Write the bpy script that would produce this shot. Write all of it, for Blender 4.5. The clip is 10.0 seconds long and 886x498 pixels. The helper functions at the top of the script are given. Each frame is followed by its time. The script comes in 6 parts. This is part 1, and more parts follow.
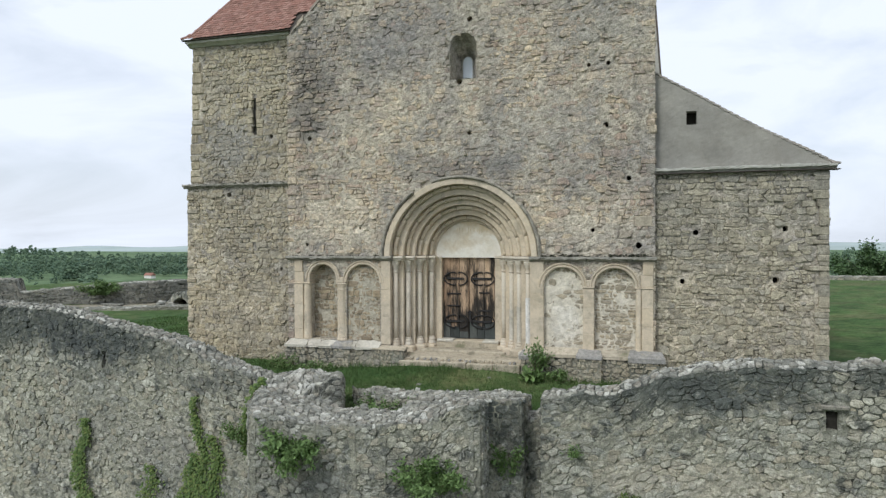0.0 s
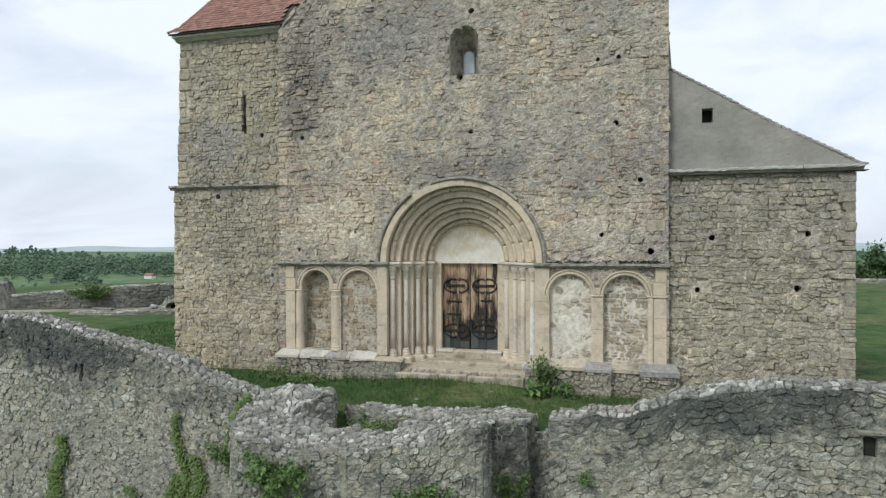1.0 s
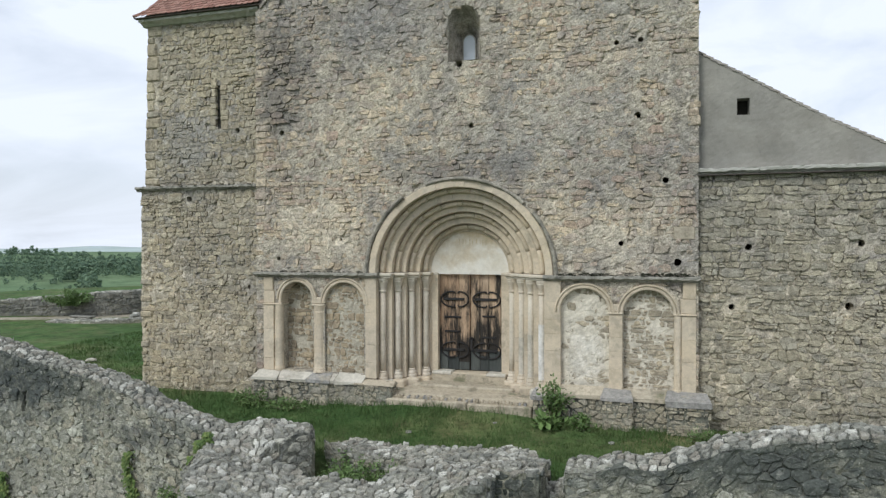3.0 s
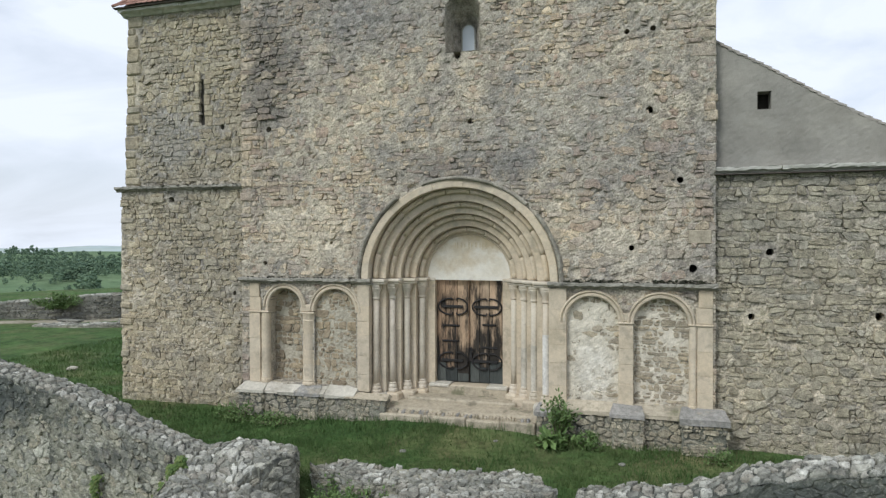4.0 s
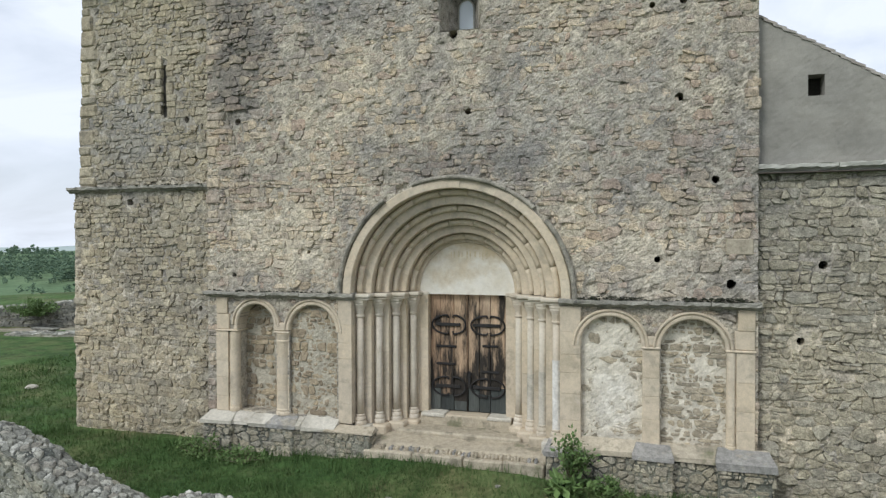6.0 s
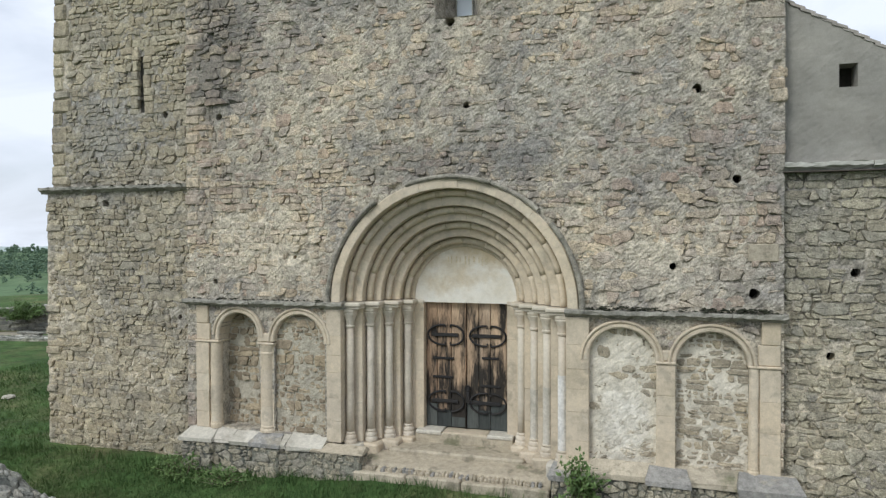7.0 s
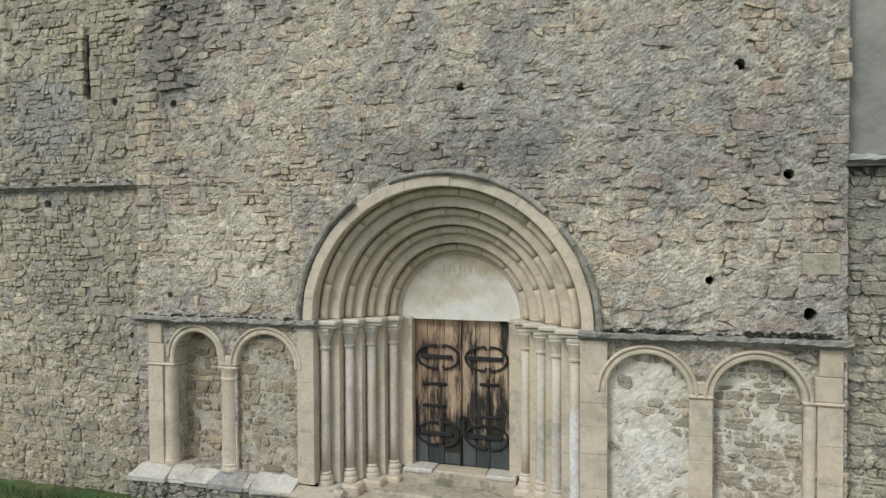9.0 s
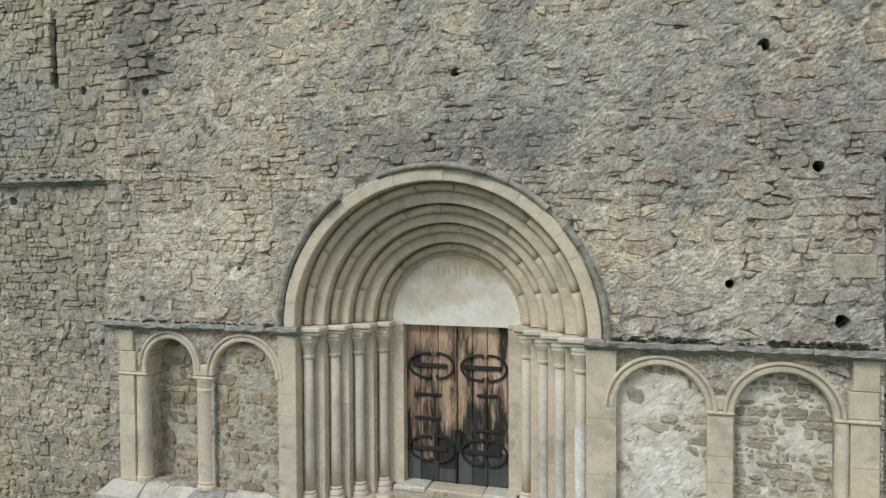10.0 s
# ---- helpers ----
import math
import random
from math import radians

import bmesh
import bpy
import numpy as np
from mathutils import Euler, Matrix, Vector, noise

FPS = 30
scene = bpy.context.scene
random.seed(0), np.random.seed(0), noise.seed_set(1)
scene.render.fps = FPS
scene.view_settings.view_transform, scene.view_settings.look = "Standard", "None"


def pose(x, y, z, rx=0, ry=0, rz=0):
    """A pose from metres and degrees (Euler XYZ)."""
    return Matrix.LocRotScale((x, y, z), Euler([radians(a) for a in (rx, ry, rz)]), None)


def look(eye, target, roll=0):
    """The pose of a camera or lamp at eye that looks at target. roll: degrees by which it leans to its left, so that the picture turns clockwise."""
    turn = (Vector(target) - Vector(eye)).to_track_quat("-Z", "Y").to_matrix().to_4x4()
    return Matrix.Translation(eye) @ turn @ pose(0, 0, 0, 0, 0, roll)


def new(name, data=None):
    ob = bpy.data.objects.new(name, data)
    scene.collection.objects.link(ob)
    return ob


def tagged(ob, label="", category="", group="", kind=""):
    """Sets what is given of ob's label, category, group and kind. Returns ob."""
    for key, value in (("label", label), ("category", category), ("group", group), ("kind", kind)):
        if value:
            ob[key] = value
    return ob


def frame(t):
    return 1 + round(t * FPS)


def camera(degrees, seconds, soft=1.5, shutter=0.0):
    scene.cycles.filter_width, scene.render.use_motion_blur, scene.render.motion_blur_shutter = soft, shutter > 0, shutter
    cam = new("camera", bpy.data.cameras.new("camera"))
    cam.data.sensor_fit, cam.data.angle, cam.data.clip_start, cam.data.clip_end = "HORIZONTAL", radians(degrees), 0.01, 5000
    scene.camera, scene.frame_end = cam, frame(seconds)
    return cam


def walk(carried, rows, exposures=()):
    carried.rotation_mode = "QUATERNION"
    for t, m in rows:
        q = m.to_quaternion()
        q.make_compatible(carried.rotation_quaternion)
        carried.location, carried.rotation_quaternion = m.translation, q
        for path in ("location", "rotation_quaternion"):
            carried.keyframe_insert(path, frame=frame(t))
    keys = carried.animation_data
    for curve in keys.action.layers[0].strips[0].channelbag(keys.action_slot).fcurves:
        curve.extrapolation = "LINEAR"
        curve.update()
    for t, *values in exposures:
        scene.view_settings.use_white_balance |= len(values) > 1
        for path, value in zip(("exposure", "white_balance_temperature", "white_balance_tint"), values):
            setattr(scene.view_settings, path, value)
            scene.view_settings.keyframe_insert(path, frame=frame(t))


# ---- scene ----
cam = camera(67.0, 10.0, soft=1.36)
PATH = [
    (0, (4.465, -16.423, 3.374), (3.895, -14.507, 3.350), -0.21),
    (0.5, (4.339, -15.962, 3.434), (3.767, -14.046, 3.411), -0.19),
    (1, (4.217, -15.499, 3.488), (3.645, -13.583, 3.465), -0.17),
    (1.5, (4.100, -15.034, 3.536), (3.527, -13.119, 3.513), -0.16),
    (2, (3.987, -14.570, 3.581), (3.413, -12.654, 3.559), -0.15),
    (2.5, (3.877, -14.106, 3.624), (3.301, -12.191, 3.602), -0.14),
    (3, (3.769, -13.643, 3.666), (3.193, -11.728, 3.644), -0.13),
    (3.5, (3.663, -13.182, 3.708), (3.086, -11.268, 3.686), -0.12),
    (4, (3.558, -12.724, 3.751), (2.981, -10.809, 3.728), -0.12),
    (4.5, (3.456, -12.269, 3.795), (2.877, -10.355, 3.771), -0.12),
    (5, (3.354, -11.818, 3.839), (2.775, -9.904, 3.815), -0.13),
    (5.5, (3.254, -11.372, 3.884), (2.674, -9.458, 3.859), -0.13),
    (6, (3.156, -10.932, 3.930), (2.575, -9.018, 3.904), -0.14),
    (6.5, (3.059, -10.498, 3.974), (2.478, -8.585, 3.947), -0.15),
    (7, (2.965, -10.071, 4.018), (2.383, -8.158, 3.989), -0.16),
    (7.5, (2.874, -9.652, 4.058), (2.291, -7.739, 4.028), -0.18),
    (8, (2.786, -9.242, 4.095), (2.203, -7.329, 4.063), -0.20),
    (8.5, (2.702, -8.841, 4.125), (2.118, -6.928, 4.091), -0.22),
    (9, (2.624, -8.451, 4.147), (2.039, -6.538, 4.111), -0.24),
    (9.5, (2.551, -8.071, 4.158), (1.966, -6.159, 4.120), -0.27),
    (10, (2.486, -7.703, 4.157), (1.901, -5.791, 4.116), -0.29),
]
walk(cam, [(t, look(eye, target, roll)) for t, eye, target, roll in PATH], [(0, 0.0, 6150, 5), (10, 0.0, 6150, 5)])

# ---- world, sun, exposure ----
SUN_AZ, SUN_EL = radians(-152), radians(44)      # light comes over the viewer's left shoulder
world = bpy.data.worlds.new("World")
scene.world = world
world.use_nodes = True
wn, wl = world.node_tree.nodes, world.node_tree.links
wn.clear()
w_out, w_bg = wn.new("ShaderNodeOutputWorld"), wn.new("ShaderNodeBackground")
w_sky = wn.new("ShaderNodeTexSky")
w_sky.sky_type, w_sky.sun_disc, w_sky.sun_elevation, w_sky.sun_rotation = "NISHITA", False, SUN_EL, SUN_AZ
w_sky.air_density, w_sky.dust_density = 1.0, 2.5
w_co, w_map = wn.new("ShaderNodeTexCoord"), wn.new("ShaderNodeMapping")
w_map.inputs["Scale"].default_value = (1.0, 1.0, 3.2)
w_cl = wn.new("ShaderNodeTexNoise")
w_cl.inputs["Scale"].default_value, w_cl.inputs["Detail"].default_value, w_cl.inputs["Roughness"].default_value = 2.6, 7.0, 0.55
w_cl.inputs["Distortion"].default_value = 0.5
w_rp = wn.new("ShaderNodeValToRGB")
w_rp.color_ramp.elements[0].position, w_rp.color_ramp.elements[1].position = 0.30, 0.56
w_rp.color_ramp.elements[0].color, w_rp.color_ramp.elements[1].color = (0.62, 0.62, 0.62, 1), (1, 1, 1, 1)
w_mix = wn.new("ShaderNodeMixRGB")
w_mix.inputs["Color2"].default_value = (9.45, 9.6, 10.6, 1)
w_bg.inputs["Strength"].default_value = 0.10
wl.new(w_co.outputs["Generated"], w_map.inputs["Vector"])
wl.new(w_map.outputs["Vector"], w_cl.inputs["Vector"])
wl.new(w_cl.outputs["Fac"], w_rp.inputs["Fac"])
wl.new(w_rp.outputs["Color"], w_mix.inputs["Fac"])
wl.new(w_sky.outputs["Color"], w_mix.inputs["Color1"])
wl.new(w_mix.outputs["Color"], w_bg.inputs["Color"])
wl.new(w_bg.outputs["Background"], w_out.inputs["Surface"])

sun_data = bpy.data.lights.new("sun", "SUN")
sun_data.energy, sun_data.angle, sun_data.color = 1.85, radians(18), (1.0, 0.965, 0.91)
sun = new("sun", sun_data)
sun_dir = Vector((math.sin(SUN_AZ) * math.cos(SUN_EL), math.cos(SUN_AZ) * math.cos(SUN_EL), math.sin(SUN_EL)))
sun.matrix_world = look(sun_dir * 60, (0, 0, 0))
scene.view_settings.exposure = 0.0


# ---- materials ----
def material(name, palette, rough=0.9, fine=40.0, stain=0.7, stain_col=(0.10, 0.10, 0.09), stain_amt=0.45, bump=0.5,
             bump_dist=0.01, per_piece=True, grain=0.35, spread=(0.0, 1.0), stretch=(1, 1, 1), metal=0.0, stain_lo=0.5, spec=0.25, patch=0.0, height_bias=None, spots=(), edge=0.22, zones=()):
    """A worn surface: a palette drawn by piece or by slow noise, broken by stains and grain, with fine relief."""
    m = bpy.data.materials.new(name)
    m.use_nodes = True
    n, l = m.node_tree.nodes, m.node_tree.links
    b = n["Principled BSDF"]
    b.inputs["Roughness"].default_value, b.inputs["Metallic"].default_value = rough, metal
    b.inputs["Specular IOR Level"].default_value = spec
    geo, info, mp = n.new("ShaderNodeNewGeometry"), n.new("ShaderNodeObjectInfo"), n.new("ShaderNodeMapping")
    mp.inputs["Scale"].default_value = stretch
    l.new(geo.outputs["Position"], mp.inputs["Vector"])

    def noise_tex(scale, detail=4.0, rgh=0.6):
        t = n.new("ShaderNodeTexNoise")
        t.inputs["Scale"].default_value, t.inputs["Detail"].default_value, t.inputs["Roughness"].default_value = scale, detail, rgh
        l.new(mp.outputs["Vector"], t.inputs["Vector"])
        return t.outputs["Fac"]

    def math_node(op, a, c):
        t = n.new("ShaderNodeMath")
        t.operation = op
        for i, v in enumerate((a, c)):
            if isinstance(v, (int, float)):
                t.inputs[i].default_value = v
            else:
                l.new(v, t.inputs[i])
        return t.outputs[0]

    def mix(kind, fac, a, c):
        t = n.new("ShaderNodeMixRGB")
        t.blend_type = kind
        for key, v in (("Fac", fac), ("Color1", a), ("Color2", c)):
            if isinstance(v, (int, float)):
                t.inputs[key].default_value = v
            elif isinstance(v, tuple):
                t.inputs[key].default_value = (*v, 1)
            else:
                l.new(v, t.inputs[key])
        return t.outputs[0]

    ramp = n.new("ShaderNodeValToRGB")
    ramp.color_ramp.interpolation = "LINEAR"
    while len(ramp.color_ramp.elements) < len(palette):
        ramp.color_ramp.elements.new(0.5)
    for i, c in enumerate(palette):
        ramp.color_ramp.elements[i].position = i / max(1, len(palette) - 1)
        ramp.color_ramp.elements[i].color = (*c, 1)
    slow = noise_tex(stain * 1.7, 3.0)
    if per_piece:
        piece = math_node("FRACT", math_node("ADD", info.outputs["Random"], geo.outputs["Random Per Island"]), 0.0)
        pick = math_node("ADD", math_node("MULTIPLY", piece, 0.80), math_node("MULTIPLY", slow, 0.24))
    else:
        pick = math_node("ADD", math_node("MULTIPLY", math_node("SUBTRACT", slow, 0.5), 1.7), 0.5)
    l.new(pick, ramp.inputs["Fac"])
    col = ramp.outputs["Color"]
    st = n.new("ShaderNodeValToRGB")
    st.color_ramp.elements[0].position, st.color_ramp.elements[1].position = stain_lo, min(1.0, stain_lo + edge)
    blot = noise_tex(stain, 6.0, 0.68)
    if height_bias:
        # shifts stains by height: lichen towards a wall's exposed top, darker towards a door's foot
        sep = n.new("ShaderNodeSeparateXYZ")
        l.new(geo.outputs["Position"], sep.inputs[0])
        blot = math_node("ADD", blot, math_node("MULTIPLY", math_node("SUBTRACT", sep.outputs["Z"], height_bias[0]), height_bias[1]))
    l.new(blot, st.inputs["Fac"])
    col = mix("MIX", math_node("MULTIPLY", st.outputs["Color"], stain_amt), col, stain_col)
    for sc, lo, amt, tint in spots:
        sp = n.new("ShaderNodeValToRGB")
        sp.color_ramp.elements[0].position, sp.color_ramp.elements[1].position = lo, lo + 0.08
        l.new(noise_tex(sc, 5.0, 0.6), sp.inputs["Fac"])
        col = mix("MIX", math_node("MULTIPLY", sp.outputs["Color"], amt), col, tint)
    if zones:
        # limewash, lichen and dark patches kept to one part of a wall, with ragged edges
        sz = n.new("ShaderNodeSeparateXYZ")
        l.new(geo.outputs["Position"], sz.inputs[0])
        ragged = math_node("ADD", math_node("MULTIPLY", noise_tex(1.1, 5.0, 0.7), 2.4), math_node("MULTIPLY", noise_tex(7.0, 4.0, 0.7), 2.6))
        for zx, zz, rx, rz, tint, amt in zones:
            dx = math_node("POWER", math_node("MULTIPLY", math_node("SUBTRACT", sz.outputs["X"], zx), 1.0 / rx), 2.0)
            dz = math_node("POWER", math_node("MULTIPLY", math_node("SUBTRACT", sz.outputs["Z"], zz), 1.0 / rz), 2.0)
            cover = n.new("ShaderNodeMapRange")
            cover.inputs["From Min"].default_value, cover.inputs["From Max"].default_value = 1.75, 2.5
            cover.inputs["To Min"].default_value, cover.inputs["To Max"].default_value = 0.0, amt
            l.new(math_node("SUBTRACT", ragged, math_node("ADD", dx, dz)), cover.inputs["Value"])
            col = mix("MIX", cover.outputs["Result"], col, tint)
    f1, f2 = noise_tex(fine, 5.0, 0.65), noise_tex(fine * 0.22, 4.0)
    g = math_node("ADD", math_node("MULTIPLY", f1, 0.5), math_node("MULTIPLY", f2, 0.5))
    gr = n.new("ShaderNodeMapRange")
    gr.inputs["From Min"].default_value, gr.inputs["From Max"].default_value = 0.30, 0.70
    gr.inputs["To Min"].default_value, gr.inputs["To Max"].default_value = 1.0 - grain, 1.0 + grain
    l.new(g, gr.inputs["Value"])
    if patch:
        big = n.new("ShaderNodeMapRange")
        big.inputs["From Min"].default_value, big.inputs["From Max"].default_value = 0.32, 0.68
        big.inputs["To Min"].default_value, big.inputs["To Max"].default_value = 0.0, 1.0
        l.new(noise_tex(0.32, 3.0, 0.55), big.inputs["Value"])
        col = mix("MULTIPLY", patch, col, mix("MIX", big.outputs["Result"], (0.70, 0.71, 0.74), (1.24, 1.20, 1.10)))
    vec = n.new("ShaderNodeVectorMath")
    vec.operation = "SCALE"
    l.new(col, vec.inputs[0])
    l.new(gr.outputs["Result"], vec.inputs["Scale"])
    l.new(vec.outputs["Vector"], b.inputs["Base Color"])
    if bump:
        bp = n.new("ShaderNodeBump")
        bp.inputs["Strength"].default_value, bp.inputs["Distance"].default_value = bump, bump_dist
        l.new(g, bp.inputs["Height"])
        l.new(bp.outputs["Normal"], b.inputs["Normal"])
    return m


# limewash left above the arcade; grey lichen over the gable; a dark patch beside the tower
NAVE_ZONES = ((-3.3, 4.0, 1.5, 0.9, (0.60, 0.54, 0.44), 0.55), (3.5, 3.6, 1.3, 0.8, (0.56, 0.51, 0.43), 0.45), (1.6, 5.9, 2.4, 1.2, (0.30, 0.295, 0.285), 0.45),
              (-4.3, 7.4, 0.9, 2.2, (0.13, 0.125, 0.115), 0.55), (-6.9, 6.2, 1.0, 1.1, (0.30, 0.30, 0.30), 0.5), (-1.2, 8.3, 1.8, 1.0, (0.30, 0.29, 0.275), 0.4),
              (0.0, 5.25, 2.6, 0.45, (0.17, 0.165, 0.16), 0.5), (3.7, 8.4, 1.4, 1.3, (0.24, 0.235, 0.225), 0.55))
SPECKS = ((30.0, 0.575, 0.65, (0.10, 0.095, 0.088)), (47.0, 0.61, 0.40, (0.60, 0.56, 0.49)))
M_NAVE = material("nave_rubble", [(0.286, 0.242, 0.192), (0.452, 0.373, 0.272), (0.385, 0.342, 0.298), (0.518, 0.431, 0.313), (0.397, 0.310, 0.248), (0.441, 0.388, 0.328), (0.584, 0.493, 0.368), (0.331, 0.295, 0.252), (0.462, 0.378, 0.283)],
                  fine=46, stain=0.55, stain_col=(0.25, 0.24, 0.24), stain_amt=0.5, bump=1.0, bump_dist=0.03, grain=0.75, patch=0.9, height_bias=(5.2, 0.032),
                  spots=((1.9, 0.56, 0.4, (0.17, 0.165, 0.16)), (3.6, 0.60, 0.45, (0.60, 0.56, 0.48)), *SPECKS), zones=NAVE_ZONES)
M_NAVE_MORTAR = material("nave_mortar", [(0.29, 0.275, 0.26), (0.44, 0.40, 0.33), (0.56, 0.50, 0.40)], fine=32, stain=0.8, stain_col=(0.23, 0.225, 0.225),
                         stain_amt=0.55, bump=0.9, bump_dist=0.04, per_piece=False, grain=0.8, patch=0.9, height_bias=(5.2, 0.032),
                         spots=((1.9, 0.56, 0.4, (0.17, 0.165, 0.16)), (3.6, 0.60, 0.45, (0.60, 0.56, 0.48)), *SPECKS), zones=NAVE_ZONES)
M_TOWER = material("tower_rubble", [(0.270, 0.235, 0.172), (0.418, 0.362, 0.258), (0.358, 0.326, 0.258), (0.488, 0.432, 0.318), (0.382, 0.328, 0.238), (0.322, 0.294, 0.230)], fine=46, stain=0.6,
                   stain_col=(0.23, 0.22, 0.205), stain_amt=0.5, bump=1.0, bump_dist=0.03, grain=0.72, patch=0.6, spots=((2.2, 0.57, 0.4, (0.16, 0.155, 0.145)), *SPECKS), zones=NAVE_ZONES[3:5])
M_AISLE = material("aisle_rubble", [(0.25, 0.23, 0.175), (0.38, 0.345, 0.26), (0.33, 0.31, 0.255), (0.43, 0.39, 0.295), (0.30, 0.27, 0.205), (0.36, 0.34, 0.285)], fine=46, stain=0.7,
                   stain_col=(0.22, 0.21, 0.185), stain_amt=0.45, bump=1.0, bump_dist=0.03, grain=0.72, patch=0.5, spots=((2.2, 0.58, 0.4, (0.16, 0.155, 0.145)), *SPECKS))
# dark patches below the coping, in the bastion corner and on its face; paler lower down
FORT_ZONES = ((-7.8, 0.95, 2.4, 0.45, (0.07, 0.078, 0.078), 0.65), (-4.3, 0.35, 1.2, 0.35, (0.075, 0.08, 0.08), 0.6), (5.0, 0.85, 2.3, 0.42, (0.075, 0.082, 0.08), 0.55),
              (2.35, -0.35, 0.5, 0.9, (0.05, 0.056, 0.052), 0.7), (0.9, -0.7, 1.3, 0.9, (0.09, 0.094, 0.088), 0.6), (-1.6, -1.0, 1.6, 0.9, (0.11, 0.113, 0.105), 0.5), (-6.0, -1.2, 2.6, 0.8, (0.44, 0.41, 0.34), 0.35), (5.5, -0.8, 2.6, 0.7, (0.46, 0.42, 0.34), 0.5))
FORT_SPECKS = ((26.0, 0.565, 0.6, (0.06, 0.064, 0.06)), (40.0, 0.60, 0.5, (0.50, 0.49, 0.45)))
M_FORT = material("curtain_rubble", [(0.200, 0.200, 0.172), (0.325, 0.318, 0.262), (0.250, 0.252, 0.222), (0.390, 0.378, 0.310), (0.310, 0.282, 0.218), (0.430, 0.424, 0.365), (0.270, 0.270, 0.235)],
                  fine=34, stain=0.55, stain_col=(0.055, 0.066, 0.064), stain_amt=0.85, bump=1.0, bump_dist=0.03, grain=0.6, stain_lo=0.50, edge=0.13, patch=0.6, height_bias=(0.35, 0.19),
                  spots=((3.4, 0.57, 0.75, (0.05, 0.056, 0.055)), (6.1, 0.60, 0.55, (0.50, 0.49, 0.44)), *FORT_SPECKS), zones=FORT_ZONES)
M_RING = material("ring_wall_stone", [(0.13, 0.13, 0.115), (0.21, 0.205, 0.175), (0.16, 0.162, 0.148), (0.26, 0.25, 0.215), (0.185, 0.17, 0.14)], fine=20, stain=0.8, stain_col=(0.06, 0.066, 0.06), stain_amt=0.7, bump=1.0, bump_dist=0.03, grain=0.5)
M_FORT_TOP = material("coping_rubble", [(0.14, 0.14, 0.12), (0.30, 0.295, 0.25), (0.20, 0.20, 0.175), (0.39, 0.38, 0.325), (0.26, 0.24, 0.20), (0.54, 0.53, 0.475), (0.19, 0.19, 0.165), (0.34, 0.315, 0.26)],
                      fine=36, stain=1.6, stain_col=(0.085, 0.092, 0.082), stain_amt=0.65, bump=1.0, bump_dist=0.03, grain=0.55, spots=((5.0, 0.58, 0.5, (0.06, 0.065, 0.058)), *FORT_SPECKS))
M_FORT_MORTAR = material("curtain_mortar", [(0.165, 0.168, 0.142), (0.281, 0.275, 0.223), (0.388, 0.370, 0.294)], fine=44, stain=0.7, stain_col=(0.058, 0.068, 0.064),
                         stain_amt=0.75, bump=1.0, bump_dist=0.04, per_piece=False, grain=0.65, stain_lo=0.50, edge=0.13, patch=0.5, height_bias=(0.35, 0.19),
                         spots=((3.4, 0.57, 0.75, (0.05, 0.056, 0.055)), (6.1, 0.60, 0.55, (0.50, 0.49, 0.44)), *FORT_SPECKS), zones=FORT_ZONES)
LIMEWASH = ((2.62, 1.30, 0.46, 0.70, (0.68, 0.64, 0.56), 0.85),)
M_INFILL = material("infill_rubble", [(0.308, 0.265, 0.190), (0.456, 0.387, 0.275), (0.388, 0.339, 0.257), (0.285, 0.249, 0.185), (0.502, 0.429, 0.314)], fine=40, stain=2.0,
                    stain_col=(0.26, 0.24, 0.20), stain_amt=0.4, bump=1.0, bump_dist=0.02, grain=0.45, spots=SPECKS, zones=LIMEWASH)
M_INFILL_MORTAR = material("infill_mortar", [(0.50, 0.45, 0.36), (0.64, 0.59, 0.49), (0.46, 0.41, 0.32)], fine=40, stain=1.8, stain_col=(0.34, 0.31, 0.25),
                           stain_amt=0.5, bump=0.5, bump_dist=0.015, per_piece=False, grain=0.35, zones=LIMEWASH)
M_BROWN = material("brown_infill", [(0.27, 0.21, 0.135), (0.42, 0.345, 0.235), (0.33, 0.27, 0.19), (0.22, 0.18, 0.125), (0.48, 0.41, 0.30)], fine=40, stain=2.0,
                   stain_col=(0.17, 0.135, 0.10), stain_amt=0.5, bump=1.0, bump_dist=0.02, grain=0.5)
M_BUFF_MORTAR = material("buff_mortar", [(0.36, 0.325, 0.255), (0.46, 0.42, 0.335), (0.40, 0.36, 0.28)], fine=40, stain=1.8, stain_col=(0.28, 0.25, 0.195),
                         stain_amt=0.5, bump=1.0, bump_dist=0.03, per_piece=False, grain=0.4)
M_STEP = material("worn_step", [(0.41, 0.355, 0.268), (0.485, 0.425, 0.325), (0.37, 0.325, 0.25)], fine=50, stain=2.0, stain_col=(0.26, 0.23, 0.175), stain_amt=0.6, bump=0.7, bump_dist=0.02, grain=0.35,
                  stain_lo=0.48, spots=((3.5, 0.55, 0.6, (0.15, 0.14, 0.10)), (2.0, 0.60, 0.5, (0.10, 0.12, 0.05))))
M_ASHLAR = material("ashlar", [(0.53, 0.445, 0.325), (0.63, 0.535, 0.405), (0.57, 0.49, 0.38), (0.665, 0.58, 0.45)], fine=70, stain=1.4, stain_col=(0.31, 0.27, 0.20),
                    stain_amt=0.6, bump=0.5, grain=0.20, stain_lo=0.47, patch=0.35, spots=((2.6, 0.59, 0.4, (0.22, 0.20, 0.165)), (4.0, 0.62, 0.3, (0.62, 0.58, 0.50)), (34.0, 0.60, 0.3, (0.26, 0.23, 0.18))))
